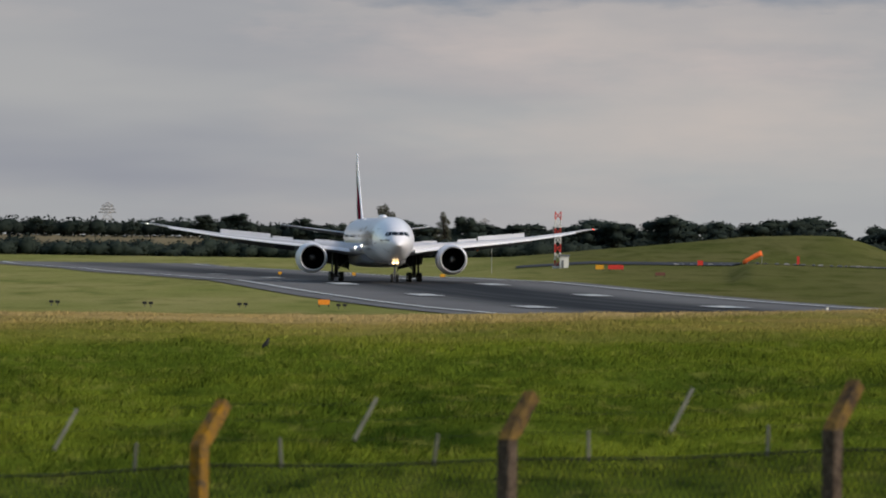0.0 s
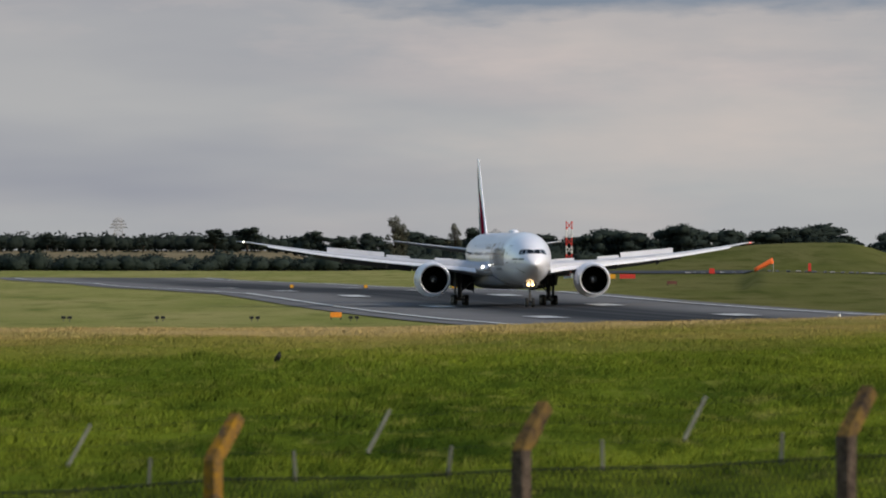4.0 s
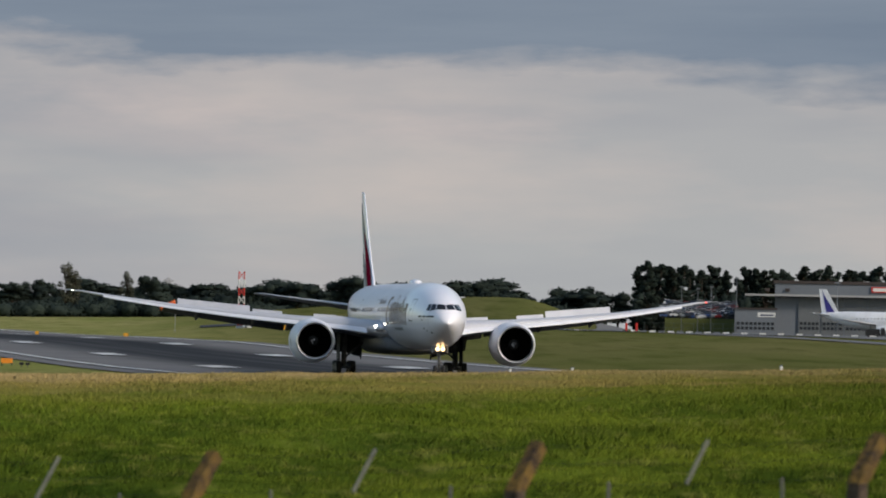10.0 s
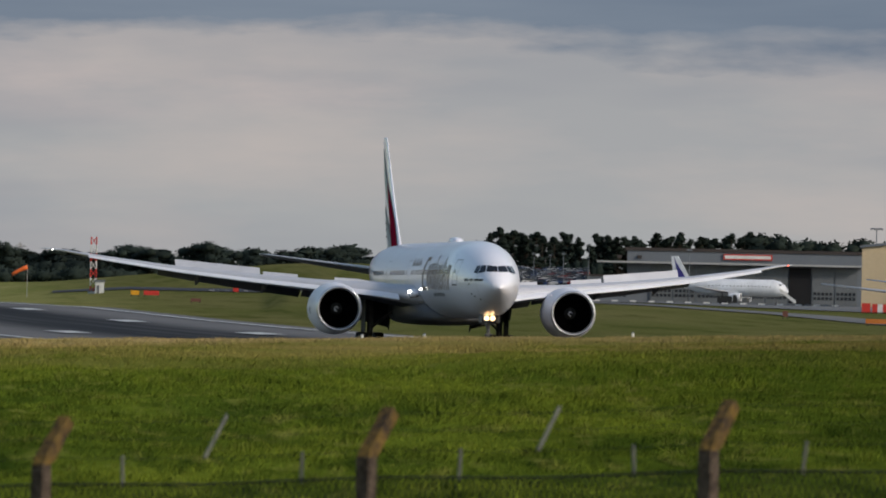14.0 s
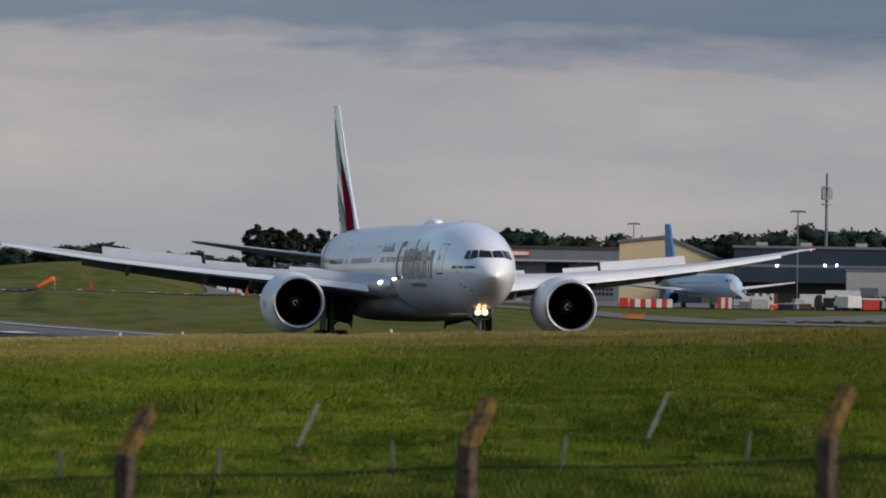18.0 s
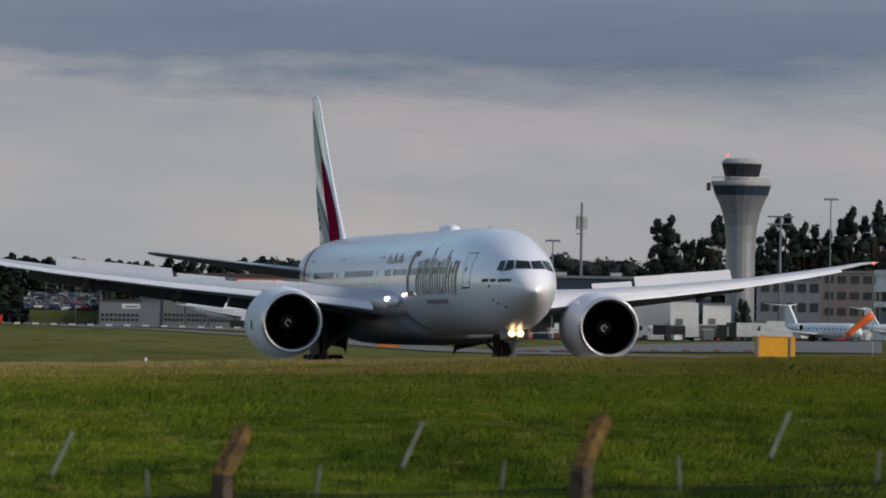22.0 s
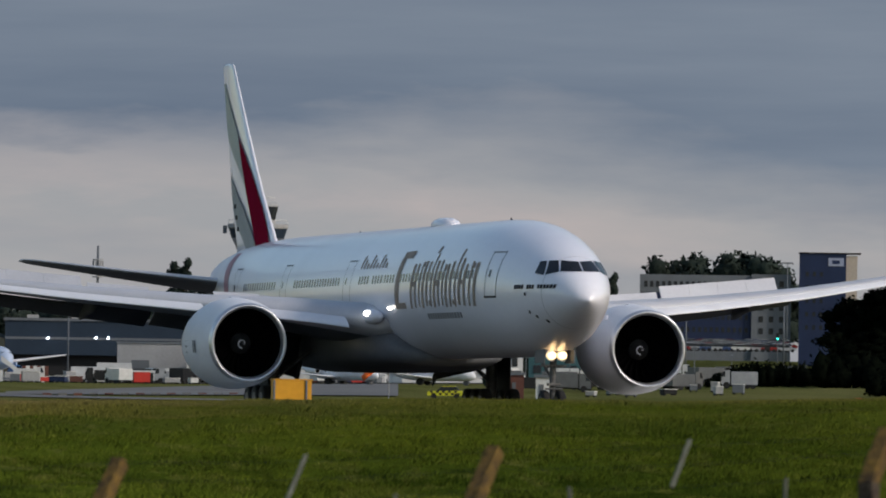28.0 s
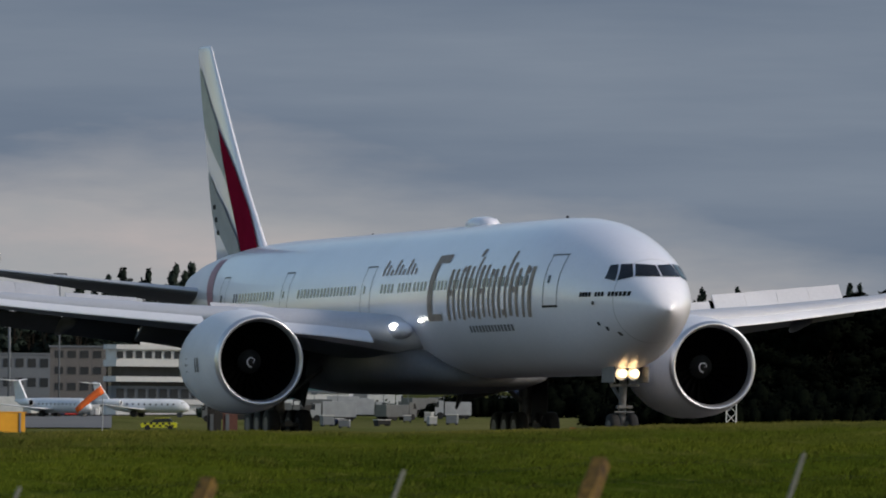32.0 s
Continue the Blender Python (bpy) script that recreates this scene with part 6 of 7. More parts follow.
for az, el in ((3.75, 0.30), (3.86, 0.29), (3.95, 0.30), (4.12, 0.36)):
    mast(az, el, 2180, "slim lamp post in the car park", head=0.6, r=0.1)
root, h = mast(7.36, 0.815, 2000, "tall radio mast with clustered aerials", "radio_mast", head=0, r=0.45)
for i in range(6):
    a = i * math.tau / 6
    bm = B()
    box(bm, (1.1 * math.cos(a), 1.1 * math.sin(a), h * 0.845), (0.4, 0.4, 2.6))
    part("panel_aerial", bm, shed_m, root)
for zz in (0.76, 0.80, 0.89):
    bm = B()
    rod(bm, (0, 0, h * zz), (0, 0, h * zz + 0.3), 1.3, n=10)
    part("platform", bm, shed_m, root)


def signal(az, el, d):
    root = thing("traffic_signal", facing(az, d), "slim road signal showing a green light", "signal")
    h = top_of(az, d, el)
    bm = B()
    rod(bm, (0, 0, -0.3), (0, 0, h), 0.07, n=8)
    part("pole", bm, grey2_m, root)
    bm = B()
    box(bm, (0, 0, h), (0.5, 0.4, 1.3), None, 0.05)
    head = part("head", bm, black_m, root, "black signal head")
    bm = B()
    bmesh.ops.create_uvsphere(bm, u_segments=10, v_segments=6, radius=0.17, matrix=Matrix.Translation((0, -0.22, h - 0.35)))
    part("lamp", bm, mat("lit_green_lamp", (0.05, 1.0, 0.6), 0.3, emit=5.0), head, "lit green lamp", True)


signal(11.96, 0.22, 1500)


def pylon(az, top, d):
    root = thing("pylon", facing(az, d), "distant grey lattice power pylon above the trees", "pylon", "power pylons")
    h = top_of(az, d, top)
    bm = B()
    for sx in (-1, 1):
        for sy in (-1, 1):
            rod(bm, (sx * 3.2, sy * 3.2, 0), (sx * 0.3, sy * 0.3, h), 0.22, 0.15, 4)
    for i in range(7):
        u, v = i / 7, (i + 1) / 7
        for sx in (-1, 1):
            rod(bm, (sx * (3.2 - 2.9 * u), -3.2 + 2.9 * u, h * u), (-sx * (3.2 - 2.9 * v), -3.2 + 2.9 * v, h * v), 0.12, n=4)
    part("lattice", bm, shed_m, root)
    for u, w in ((0.72, 3.4), (0.82, 2.9), (0.92, 2.3)):
        bm = B()
        rod(bm, (-w, 0, h * u), (w, 0, h * u), 0.2, n=4)
        rod(bm, (-w, 0, h * u), (0, 0, h * u + 1.4), 0.12, n=4)
        rod(bm, (w, 0, h * u), (0, 0, h * u + 1.4), 0.12, n=4)
        part("crossarm", bm, shed_m, root)


pylon(-2.27, 0.422, 3200)
pylon(0.28, 0.345, 3600)
pylon(0.2, 0.33, 3700)


def banded_mast(az, top, d, cuts, w, label, arms=()):
    """cuts: where the paint changes, as shares of the height; the topmost section is red."""
    root = thing("lattice_mast", facing(az, d), label, "mast")
    h = top_of(az, d, top)
    for b, (c0, c1) in enumerate(zip(cuts, cuts[1:])):
        z0, z1, red = h * c0, h * c1, (len(cuts) - b) % 2 == 0
        bm = B()
        for sx in (-1, 1):
            for sy in (-1, 1):
                rod(bm, (sx * w, sy * w, z0), (sx * w, sy * w, z1), 0.05 * d / 800, n=4)
        n = max(1, int((z1 - z0) / (2 * w)))
        for i in range(n):
            a, c = z0 + (z1 - z0) * i / n, z0 + (z1 - z0) * (i + 1) / n
            for sy in (-1, 1):
                rod(bm, (-w, sy * w, a), (w, sy * w, c), 0.035 * d / 800, n=4)
                rod(bm, (w, sy * w, a), (-w, sy * w, c), 0.035 * d / 800, n=4)
                rod(bm, (sy * w, -w, a), (sy * w, w, c), 0.035 * d / 800, n=4)
        part("mast_section", bm, redp_m if red else whitep_m, root, "red lattice section" if red else "white lattice section")
    for u in arms:
        bm = B()
        box(bm, (0, -w - 0.1, h * u), (2.4, 0.3, 0.42), None, 0.04)
        part("aerial_panel", bm, whitep_m, root, "white aerial panel")
    bm = B()
    box(bm, (0.1, 0, 0.15), (2.0, 1.6, 0.5), None, 0.05)
    part("base", bm, whitep_m, root)
    return root


banded_mast(13.585, 0.62, 1000, (0, 0.06, 0.56, 1), 0.58, "red and white lattice mast with white aerial panels", (0.02, 0.44, 0.84))
banded_mast(0.775, 0.392, 1500, (0, 0.14, 0.28, 0.43, 0.57, 0.71, 0.86, 1), 0.5, "red and white lattice mast behind the runway", ())
simple_shed(0.79, 0.85, 0.09, 1497, whitep_m, "small white equipment cabin by the mast", "equipment_cabin", 2)


def windsock(az, el, d, turn, droop, label):
    root = thing("windsock", facing(az, d), label, "windsock", "windsocks")
    h = top_of(az, d, el)
    bm = B()
    rod(bm, (0, 0, -0.2), (0, 0, h), 0.05, 0.04, 8)
    part("pole", bm, shed_m, root)
    bm, rings = B(), []
    for i in range(7):
        u = i / 6
        c, rr = Vector((turn * 3.3 * u, 0.3 * u, h - 0.2 - droop * u ** 1.15)), 0.46 - 0.16 * u
        rings.append([c + Vector((-droop / 3.5 * 0.7 * rr * math.sin(a), rr * math.cos(a), turn * -1.0 * rr * math.sin(a))) for a in [k * math.tau / 12 for k in range(12)]])
    loft(bm, rings)
    bmesh.ops.recalc_face_normals(bm, faces=bm.faces)
    part("sock", bm, orange_m, root, "bright orange cloth sock", True)


windsock(9.338, 0.07, 1000, -0.95, 2.55, "orange windsock drooping from a white pole")
windsock(2.155, 0.118, 1480, -1.0, 1.7, "orange windsock on a white pole by the road")
windsock(0.33, 0.19, 1480, -0.8, 1.3, "orange windsock beyond the runway")

# ---- vehicles ----
car_mats = [mat("car_paint_" + n, c, 0.3, 0.1, None, 1, 8) for n, c in (("white", (0.6, 0.6, 0.6)), ("silver", (0.35, 0.36, 0.38)), ("black", (0.02, 0.02, 0.022)), ("blue", (0.03, 0.06, 0.16)), ("grey", (0.12, 0.125, 0.13)), ("red", (0.25, 0.02, 0.02)))]


def make_car(m, paint, label, group="cars in the car park"):
    root = thing("car", m, label, "car", group)
    bm = B()
    prism(bm, [(-2.1, 0.35), (2.1, 0.35), (2.15, 0.75), (1.9, 0.9), (-1.95, 0.98), (-2.15, 0.8)], -0.86, 0.86, 1)
    part("body", bm, paint, root)
    bm = B()
    prism(bm, [(-1.75, 0.96), (1.05, 0.9), (0.45, 1.42), (-1.25, 1.46)], -0.74, 0.74, 1)
    part("cabin_glass", bm, glass_m, root)
    bm = B()
    prism(bm, [(0.45, 1.42), (0.3, 1.48), (-1.15, 1.52), (-1.25, 1.46)], -0.75, 0.75, 1)
    part("roof", bm, paint, root)
    for x in (-1.35, 1.35):
        for y in (-0.8, 0.8):
            bm = B()
            rod(bm, (x, y - 0.1, 0.32), (x, y + 0.1, 0.32), 0.32, n=12)
            part("wheel", bm, black_m, root)
    return root


CAR_NAMES = ("white", "silver", "black", "dark blue", "grey", "red")
proto = []
vr = random.Random(21)


def park(az, d, turn):
    i = vr.choice((0, 0, 0, 1, 1, 1, 2, 3, 4, 5))
    m = facing(az, d) @ pose(0, 0, 0, 0, 0, turn)
    for j, ob in proto:
        if j == i:
            return copy_thing(ob, m)
    ob = make_car(m, car_mats[i], "small " + CAR_NAMES[i] + " car in the crowded car park")
    proto.append((i, ob))
    return ob


# car park on the rise beside the hangar
def embankment(az0, az1, el, d, depth, label):
    k = deg(d)
    h = top_of((az0 + az1) / 2, d, el)
    bm = B()
    W = (az1 - az0) * k
    prism(bm, [(-9, -0.5), (0, h), (depth, h), (depth + 5, -0.5)], 0, W, 0)
    ob = part("bank", bm, verge_m)
    ob.matrix_basis = facing(az0, d)
    tagged(ob, label, "bank", "", "structure")
    return h


verge_m = mat("rough_grass_verge", (0.085, 0.088, 0.030), 0.95, 0, (0.045, 0.052, 0.018), 0.15, 2.0, gloss=0.0)
embankment(3.64, 4.13, 0.085, 2230, 60, "low grassed bank that carries the car park")
for row in range(9):
    for i in range(14):
        if vr.random() < 0.94:
            c = park(3.655 + 0.0345 * i + vr.uniform(-0.008, 0.008), 2232 + row * 6.2, 90 + vr.uniform(-12, 12) if (row + i // 4) % 3 else vr.uniform(-12, 12))
            c.location.z = sky_place(3.9, 0.085, 2230).z + row * 0.42 + 0.25 * math.sin(i * 0.9 + row)
h2 = embankment(11.15, 12.1, 0.12, 1700, 60, "grassed bank with the hotel car park")
for row in range(5):
    for i in range(22):
        if vr.random() < 0.9:
            c = park(11.18 + 0.04 * i + vr.uniform(-0.005, 0.005), 1703 + row * 8, 90 + vr.uniform(-6, 6) if row % 2 else vr.uniform(-5, 5))
            c.location.z = sky_place(11.6, 0.12, 1700).z + row * 0.3


def make_truck(az, d, paint, label, ln=7.0, h=3.4, turn=0.0):
    root = thing("truck", facing(az, d) @ pose(0, 0, 0, 0, 0, turn), label, "truck", "vehicles on the apron")
    bm = B()
    box(bm, (-ln * 0.12, 0, h * 0.58), (ln * 0.72, 2.4, h * 0.72), None, 0.05)
    part("box_body", bm, paint, root)
    bm = B()
    prism(bm, [(ln * 0.27, 0.5), (ln * 0.5, 0.5), (ln * 0.5, 1.5), (ln * 0.44, 2.4), (ln * 0.27, 2.4)], -1.1, 1.1, 1)
    cab = part("cab", bm, paint, root)
    bm = B()
    prism(bm, [(ln * 0.40, 1.55), (ln * 0.503, 1.55), (ln * 0.448, 2.3), (ln * 0.40, 2.3)], -1.12, 1.12, 1)
    part("windscreen", bm, glass_m, cab)
    bm = B()
    box(bm, (0, 0, 0.6), (ln * 0.95, 2.0, 0.3))
    part("chassis", bm, black_m, root)
    for x in (-0.35, -0.2, 0.36):
        for y in (-1.05, 1.05):
            bm = B()
            rod(bm, (ln * x, y - 0.12, 0.45), (ln * x, y + 0.12, 0.45), 0.45, n=12)
            part("wheel", bm, black_m, root)


for az, d, p, ln, h, tu, lb in ((7.52, 1400, 0, 8, 3.6, 0, "white box truck on the apron"), (7.62, 1380, 1, 5, 2.4, 0, "silver van on the apron"), (7.75, 1390, 2, 5.5, 2.2, 180, "dark service tug on the apron"), (7.9, 1370, 0, 6, 2.6, 0, "white van on the apron"),
                                (8.03, 1330, 4, 5.5, 2.6, 0, "grey service truck on the apron"), (8.14, 1320, 0, 6.5, 2.8, 180, "white tank truck on the apron"), (8.28, 1310, 4, 5.5, 2.6, 0, "grey catering truck on the apron"), (8.4, 1300, 1, 5, 2.3, 180, "silver van on the apron"),
                                (8.56, 1270, 0, 6.5, 2.9, 0, "white service truck near the jets"), (8.68, 1265, 0, 5.5, 3.2, 180, "white box van near the jets"), (5.06, 2040, 2, 5, 2.2, 0, "dark tug beside the white jet"), (6.9, 1360, 0, 5, 2.3, 0, "white van by the barriers"), (10.55, 1180, 0, 6, 2.8, 0, "white truck behind the runway"),
                                (10.75, 1200, 4, 6, 2.6, 180, "grey truck behind the runway"), (11.0, 1210, 1, 6.5, 2.8, 0, "silver truck behind the runway"), (11.25, 1220, 0, 5.5, 2.6, 0, "white van behind the runway")):
    make_truck(az, d, car_mats[p], lb, ln, h, tu)

# yellow and black checked patrol car on the grass
chk = make_car(facing(9.72, 1005) @ pose(0, 0, 0.05, 0, 0, 178), mat("lime_paint", (0.55, 0.55, 0.02), 0.4), "yellow patrol car with black checks on the grass", "")
for i in range(5):
    for j in range(2):
        bm = B()
        box(bm, (-1.6 + 0.72 * i + 0.36 * j, 0, 0.55 + 0.26 * j), (0.34, 1.74, 0.24))
        part("check_panel", bm, black_m, chk)

# ---- parked aircraft ----
def make_jet(name, m, ln, r, label, body_m, tail_m, engines="wing", t_tail=False, span=None, tail_h=None, wing_z=None, nose_m=None, stripe=None):
    """nose towards +x, on its wheels."""
    root = thing(name, m, label, "airplane")
    cz = r + (1.6 if engines == "wing" else 1.0) * r * 0.62
    bm, rings = B(), []
    for u, q, up in ((0.0, 0.02, -0.35), (0.012, 0.35, -0.28), (0.035, 0.62, -0.18), (0.07, 0.86, -0.06), (0.12, 1, 0), (0.62, 1, 0), (0.75, 0.86, 0.12), (0.86, 0.58, 0.34), (0.95, 0.27, 0.55), (1.0, 0.05, 0.66)):
        rings.append([(ln * (0.5 - u), r * q * math.cos(a), cz + r * up + r * q * math.sin(a)) for a in [i * math.tau / 20 for i in range(20)]])
    loft(bm, rings)
    bmesh.ops.recalc_face_normals(bm, faces=bm.faces)
    f = part("fuselage", bm, body_m, root, "", True)
    sp = (span or ln * 0.9) / 2
    wz = cz - r * 0.6 if wing_z is None else wing_z
    for sd in (1, -1):
        def fl(y, le, ch, z, th=0.12):
            return [(-(p[1] + AFT), p[0], p[2]) for p in foil((y, le, z), ch, th, n=6)]
        bm = B()
        loft(bm, [fl(sd * r * 0.4, -ln * 0.10, ln * 0.20, wz), fl(sd * sp * 0.35, ln * 0.0, ln * 0.12, wz + sp * 0.03), fl(sd * sp, ln * 0.17, ln * 0.045, wz + sp * 0.10)])
        part("wing", bm, body_m if engines != "wing" else grey_m, root, "", True)
        tz, tx, ts = (cz + (tail_h or r * 3) * 0.95, ln * 0.44, sp * 0.34) if t_tail else (cz + r * 0.5, ln * 0.37, sp * 0.38)
        bm = B()
        loft(bm, [fl(sd * 0.1, tx, ln * 0.10, tz, 0.1), fl(sd * ts, tx + ts * 0.6, ln * 0.04, tz + ts * 0.1, 0.1)])
        part("tailplane", bm, body_m, root, "", True)
        bm = B()
        ex, ey, ez, er, el_ = (ln * 0.09, sp * 0.34, wz - r * 0.5, r * 0.52, ln * 0.10) if engines == "wing" else (-ln * 0.24, r * 1.45, cz + r * 0.35, r * 0.45, ln * 0.15)
        prof = [(ex + el_ * 0.45, er * 0.86), (ex + el_ * 0.5, er * 0.93), (ex + el_ * 0.42, er), (ex, er * 1.02), (ex - el_ * 0.5, er * 0.7)]
        loft(bm, [[(x, sd * ey + q * math.cos(a), ez + q * math.sin(a)) for a in [i * math.tau / 14 for i in range(14)]] for x, q in prof], cap=False)
        e = part("engine", bm, tail_m if engines == "wing" and nose_m else body_m, root, "", True)
        bm = B()
        rod(bm, (ex + el_ * 0.40, sd * ey, ez), (ex + el_ * 0.44, sd * ey, ez), er * 0.86, n=14)
        part("intake", bm, duct_m, e)
        bm = B()
        box(bm, (ex - el_ * 0.2, sd * ey * (1.0 if engines == "wing" else 0.8), ez + (er * 0.9 if engines == "wing" else 0)), (el_ * 0.8, 0.2 if engines == "wing" else r * 0.6, er * 1.1 if engines == "wing" else 0.25))
        part("pylon", bm, body_m, e)
        for i, (yy, zz) in enumerate(((0.34, 0.36), (0.62, 0.30))):
            bm = B()
            bmesh.ops.create_cube(bm, size=1, matrix=Matrix.Translation((ln * (0.5 - 0.05 - 0.012 * i), sd * r * (0.30 + 0.28 * i), cz + r * (0.42 - 0.02 * i))) @ Matrix.Diagonal((ln * 0.012, r * 0.22, r * 0.17, 1)))
            part("cockpit_window", bm, glass_m, f)
        bm = B()
        rod(bm, (-ln * 0.04, sd * r * 1.3, 0.5), (-ln * 0.04, sd * r * 1.1, wz), 0.12, n=6)
        part("main_leg", bm, steel_m, root)
        bm = B()
        rod(bm, (-ln * 0.04, sd * r * 1.3 - 0.3, 0.5), (-ln * 0.04, sd * r * 1.3 + 0.3, 0.5), 0.5, n=14)
        part("main_wheel", bm, black_m, root)
    bm = B()
    th = tail_h or r * 3.4
    prism(bm, [(-ln * 0.33, cz + r * 0.8), (-ln * 0.475, cz + r * 0.75), (-ln * 0.50, cz + th), (-ln * 0.44, cz + th)], -0.16, 0.16, 1)
    fin = part("fin", bm, tail_m, root)
    if stripe:
        bm = B()
        prism(bm, [(-ln * 0.36, cz + r * 0.8), (-ln * 0.435, cz + r * 0.75), (-ln * 0.475, cz + th * 0.99), (-ln * 0.455, cz + th * 0.8)], -0.2, 0.2, 1)
        part("fin_stripe", bm, stripe, fin, "violet sweep on the fin")
    bm = B()
    rod(bm, (ln * 0.4, 0, 0.4), (ln * 0.4, 0, cz), 0.1, n=6)
    rod(bm, (ln * 0.4, -0.3, 0.4), (ln * 0.4, 0.3, 0.4), 0.4, n=14)
    part("nose_gear", bm, steel_m, root)
    n = int(ln * 0.55 / 0.9)
    for i in range(n):
        for sd in (-1, 1):
            bm = B()
            box(bm, (ln * 0.36 - 0.9 * i, sd * r * 0.985, cz + r * 0.2), (0.20, 0.06, 0.26))
            part("cabin_window", bm, glass_m, f)
    return root


violet_m = mat("violet_blue_tail", (0.05, 0.045, 0.25), 0.4, 0, (0.035, 0.03, 0.18), 0.3, 2)
sky_m = mat("bright_blue_tail", (0.03, 0.17, 0.48), 0.4, 0, (0.025, 0.14, 0.4), 0.3, 2)
jetw_m = mat("white_jet_paint", (0.78, 0.79, 0.82), 0.35, 0, (0.58, 0.59, 0.61), 0.3, 4)
jetb_m = mat("pale_blue_jet_paint", (0.46, 0.53, 0.66), 0.35, 0, (0.38, 0.46, 0.60), 0.3, 4)
make_jet("parked_jetliner", facing(5.075, 2060) @ pose(0, 0, 0, 0, 0, -14), 29.5, 2.1, "white narrow-body jet with violet fin stripe before the hangar", jetw_m, jetw_m, span=28, tail_h=7.4, stripe=violet_m)
make_jet("parked_jetliner", facing(6.52, 1425) @ pose(0, 0, 0, 0, 0, -72), 40.0, 1.95, "pale blue and white airliner with bright blue tail", jetb_m, sky_m, span=38, tail_h=10.4, nose_m=True)
make_jet("business_jet", facing(9.0, 1195) @ pose(0, 0, 0, 0, 0, -52), 17.6, 1.05, "white business jet with dark cheat line on the apron", jetw_m, jetw_m, "rear", True, 17, 3.6)
make_jet("business_jet", facing(9.60, 1205) @ pose(0, 0, 0, 0, 0, -24), 15.0, 1.0, "small white business jet beside the windsock", jetw_m, jetw_m, "rear", True, 15, 3.2)

# airstairs by the jets
for az, d in ((5.47, 2040), (6.80, 1400)):
    root = thing("airstairs", facing(az, d), "white mobile airstairs beside a parked jet", "airstairs", "airstairs")
    bm = B()
    for i in range(10):
        box(bm, (-1.8 + 0.36 * i, 0, 0.8 + 0.3 * (9 - i)), (0.36, 1.4, 0.16))
    part("steps", bm, whitep_m, root)
    for y in (-0.75, 0.75):
        bm = B()
        prism(bm, [(-2.0, 3.4), (1.9, 0.6), (1.9, 1.4), (-2.0, 4.3)], y - 0.03, y + 0.03, 1)
        part("side_panel", bm, whitep_m, root)
    bm = B()
    box(bm, (0, 0, 0.5), (3.8, 1.6, 0.35))
    part("chassis", bm, grey2_m, root)

# red and white barriers on the apron
def barrier(az, d, w, h, label, bands=4, m2=None):
    root = thing("barrier", facing(az, d), label, "barrier", "striped barriers on the apron")
    for i in range(bands):
        block("stripe", root, (redp_m if i % 2 == 0 else whitep_m) if m2 is None else (m2 if i % 2 == 0 else pale_m), w * i / bands, w * (i + 1) / bands, 0, h, 0, 1.2)


barrier(5.97, 1385, 1.4, 1.6, "red barrier block on the apron", 1)
barrier(6.04, 1385, 7.0, 1.5, "red and white striped barrier before the blue jet", 8)
barrier(6.635, 1370, 2.3, 1.9, "red and white striped barrier under the jet's nose", 4)
barrier(6.86, 1360, 4.2, 2.6, "brown and white striped container beside the barriers", 7, brick_m)
for i in range(16):
    az = 7.0 + 0.105 * i
    ob = block("kerb_block", None, concrete_m if i % 2 else brick_m, 0, 1.1, 0, 0.34, 0, 0.5)
    ob.matrix_basis = facing(az, 1080 if az < 8.6 else 1085)
    tagged(ob, "low dull red or grey marker block along the taxiway", "marker block", "marker blocks along the taxiway")
for i in range(40):
    az = 3.35 + 0.062 * i
    ob = block("kerb_block", None, whitep_m if i % 2 else grey2_m, 0, 1.3, 0, 0.42, 0, 0.5)
    ob.matrix_basis = facing(az, 1700)
    tagged(ob, "pale block along the apron edge", "marker block", "blocks along the apron edge")
for i in range(26):
    az = 1.55 + 0.062 * i + vr.uniform(-0.02, 0.02)
    ob = block("kerb_block", None, shed_m if i % 4 == 0 else grey2_m, 0, vr.uniform(0.4, 1.0), 0, 0.32, 0, 0.5)
    ob.matrix_basis = facing(az, 1545)
    tagged(ob, "grey block along the perimeter road", "marker block", "blocks along the perimeter road")

# ---- field signs and lights ----
def field_sign(az, d, w, h, m, label, feet=True, back=None):
    root = thing("field_sign", facing(az, d), label, "sign", "airfield signs")
    bm = B()
    box(bm, (0, 0, 0.25 + h / 2), (w, 0.3, h), None, 0.03)
    part("panel", bm, m, root)
    for x in (-0.42, 0.42):
        bm = B()
        box(bm, (x * w, 0, 0.12), (0.12, 0.3, 0.4))
        part("foot", bm, black_m, root)
    return root


field_sign(1.06, 1420, 1.4, 0.75, yellow_m, "yellow airfield sign on the grass")
field_sign(1.17, 1420, 2.6, 0.75, redp_m, "long red airfield sign on the grass")
field_sign(1.74, 1510, 1.0, 0.9, redp_m, "small red airfield sign by the road")
field_sign(2.4, 1500, 0.5, 1.4, redp_m, "narrow red marker by the road")
field_sign(3.38, 1700, 0.45, 1.5, redp_m, "narrow red marker at the apron edge")
field_sign(3.45, 1700, 0.45, 1.6, redp_m, "narrow red marker at the apron edge")
field_sign(6.07, 1110, 2.8, 0.6, mat("orange_sign", (0.5, 0.16, 0.03), 0.6), "low orange sign panel on the grass")
field_sign(5.455, 1150, 0.7, 0.8, brick_m, "small brown marker box on the grass")
field_sign(1.47, 1330, 1.6, 0.5, brick_m, "low brown sign on the grass")
field_sign(0.0, 1330, 0.8, 0.5, yellow_m, "small yellow marker on the grass")
field_sign(-0.6, 1380, 0.6, 0.5, yellow_m, "small yellow marker on the grass")
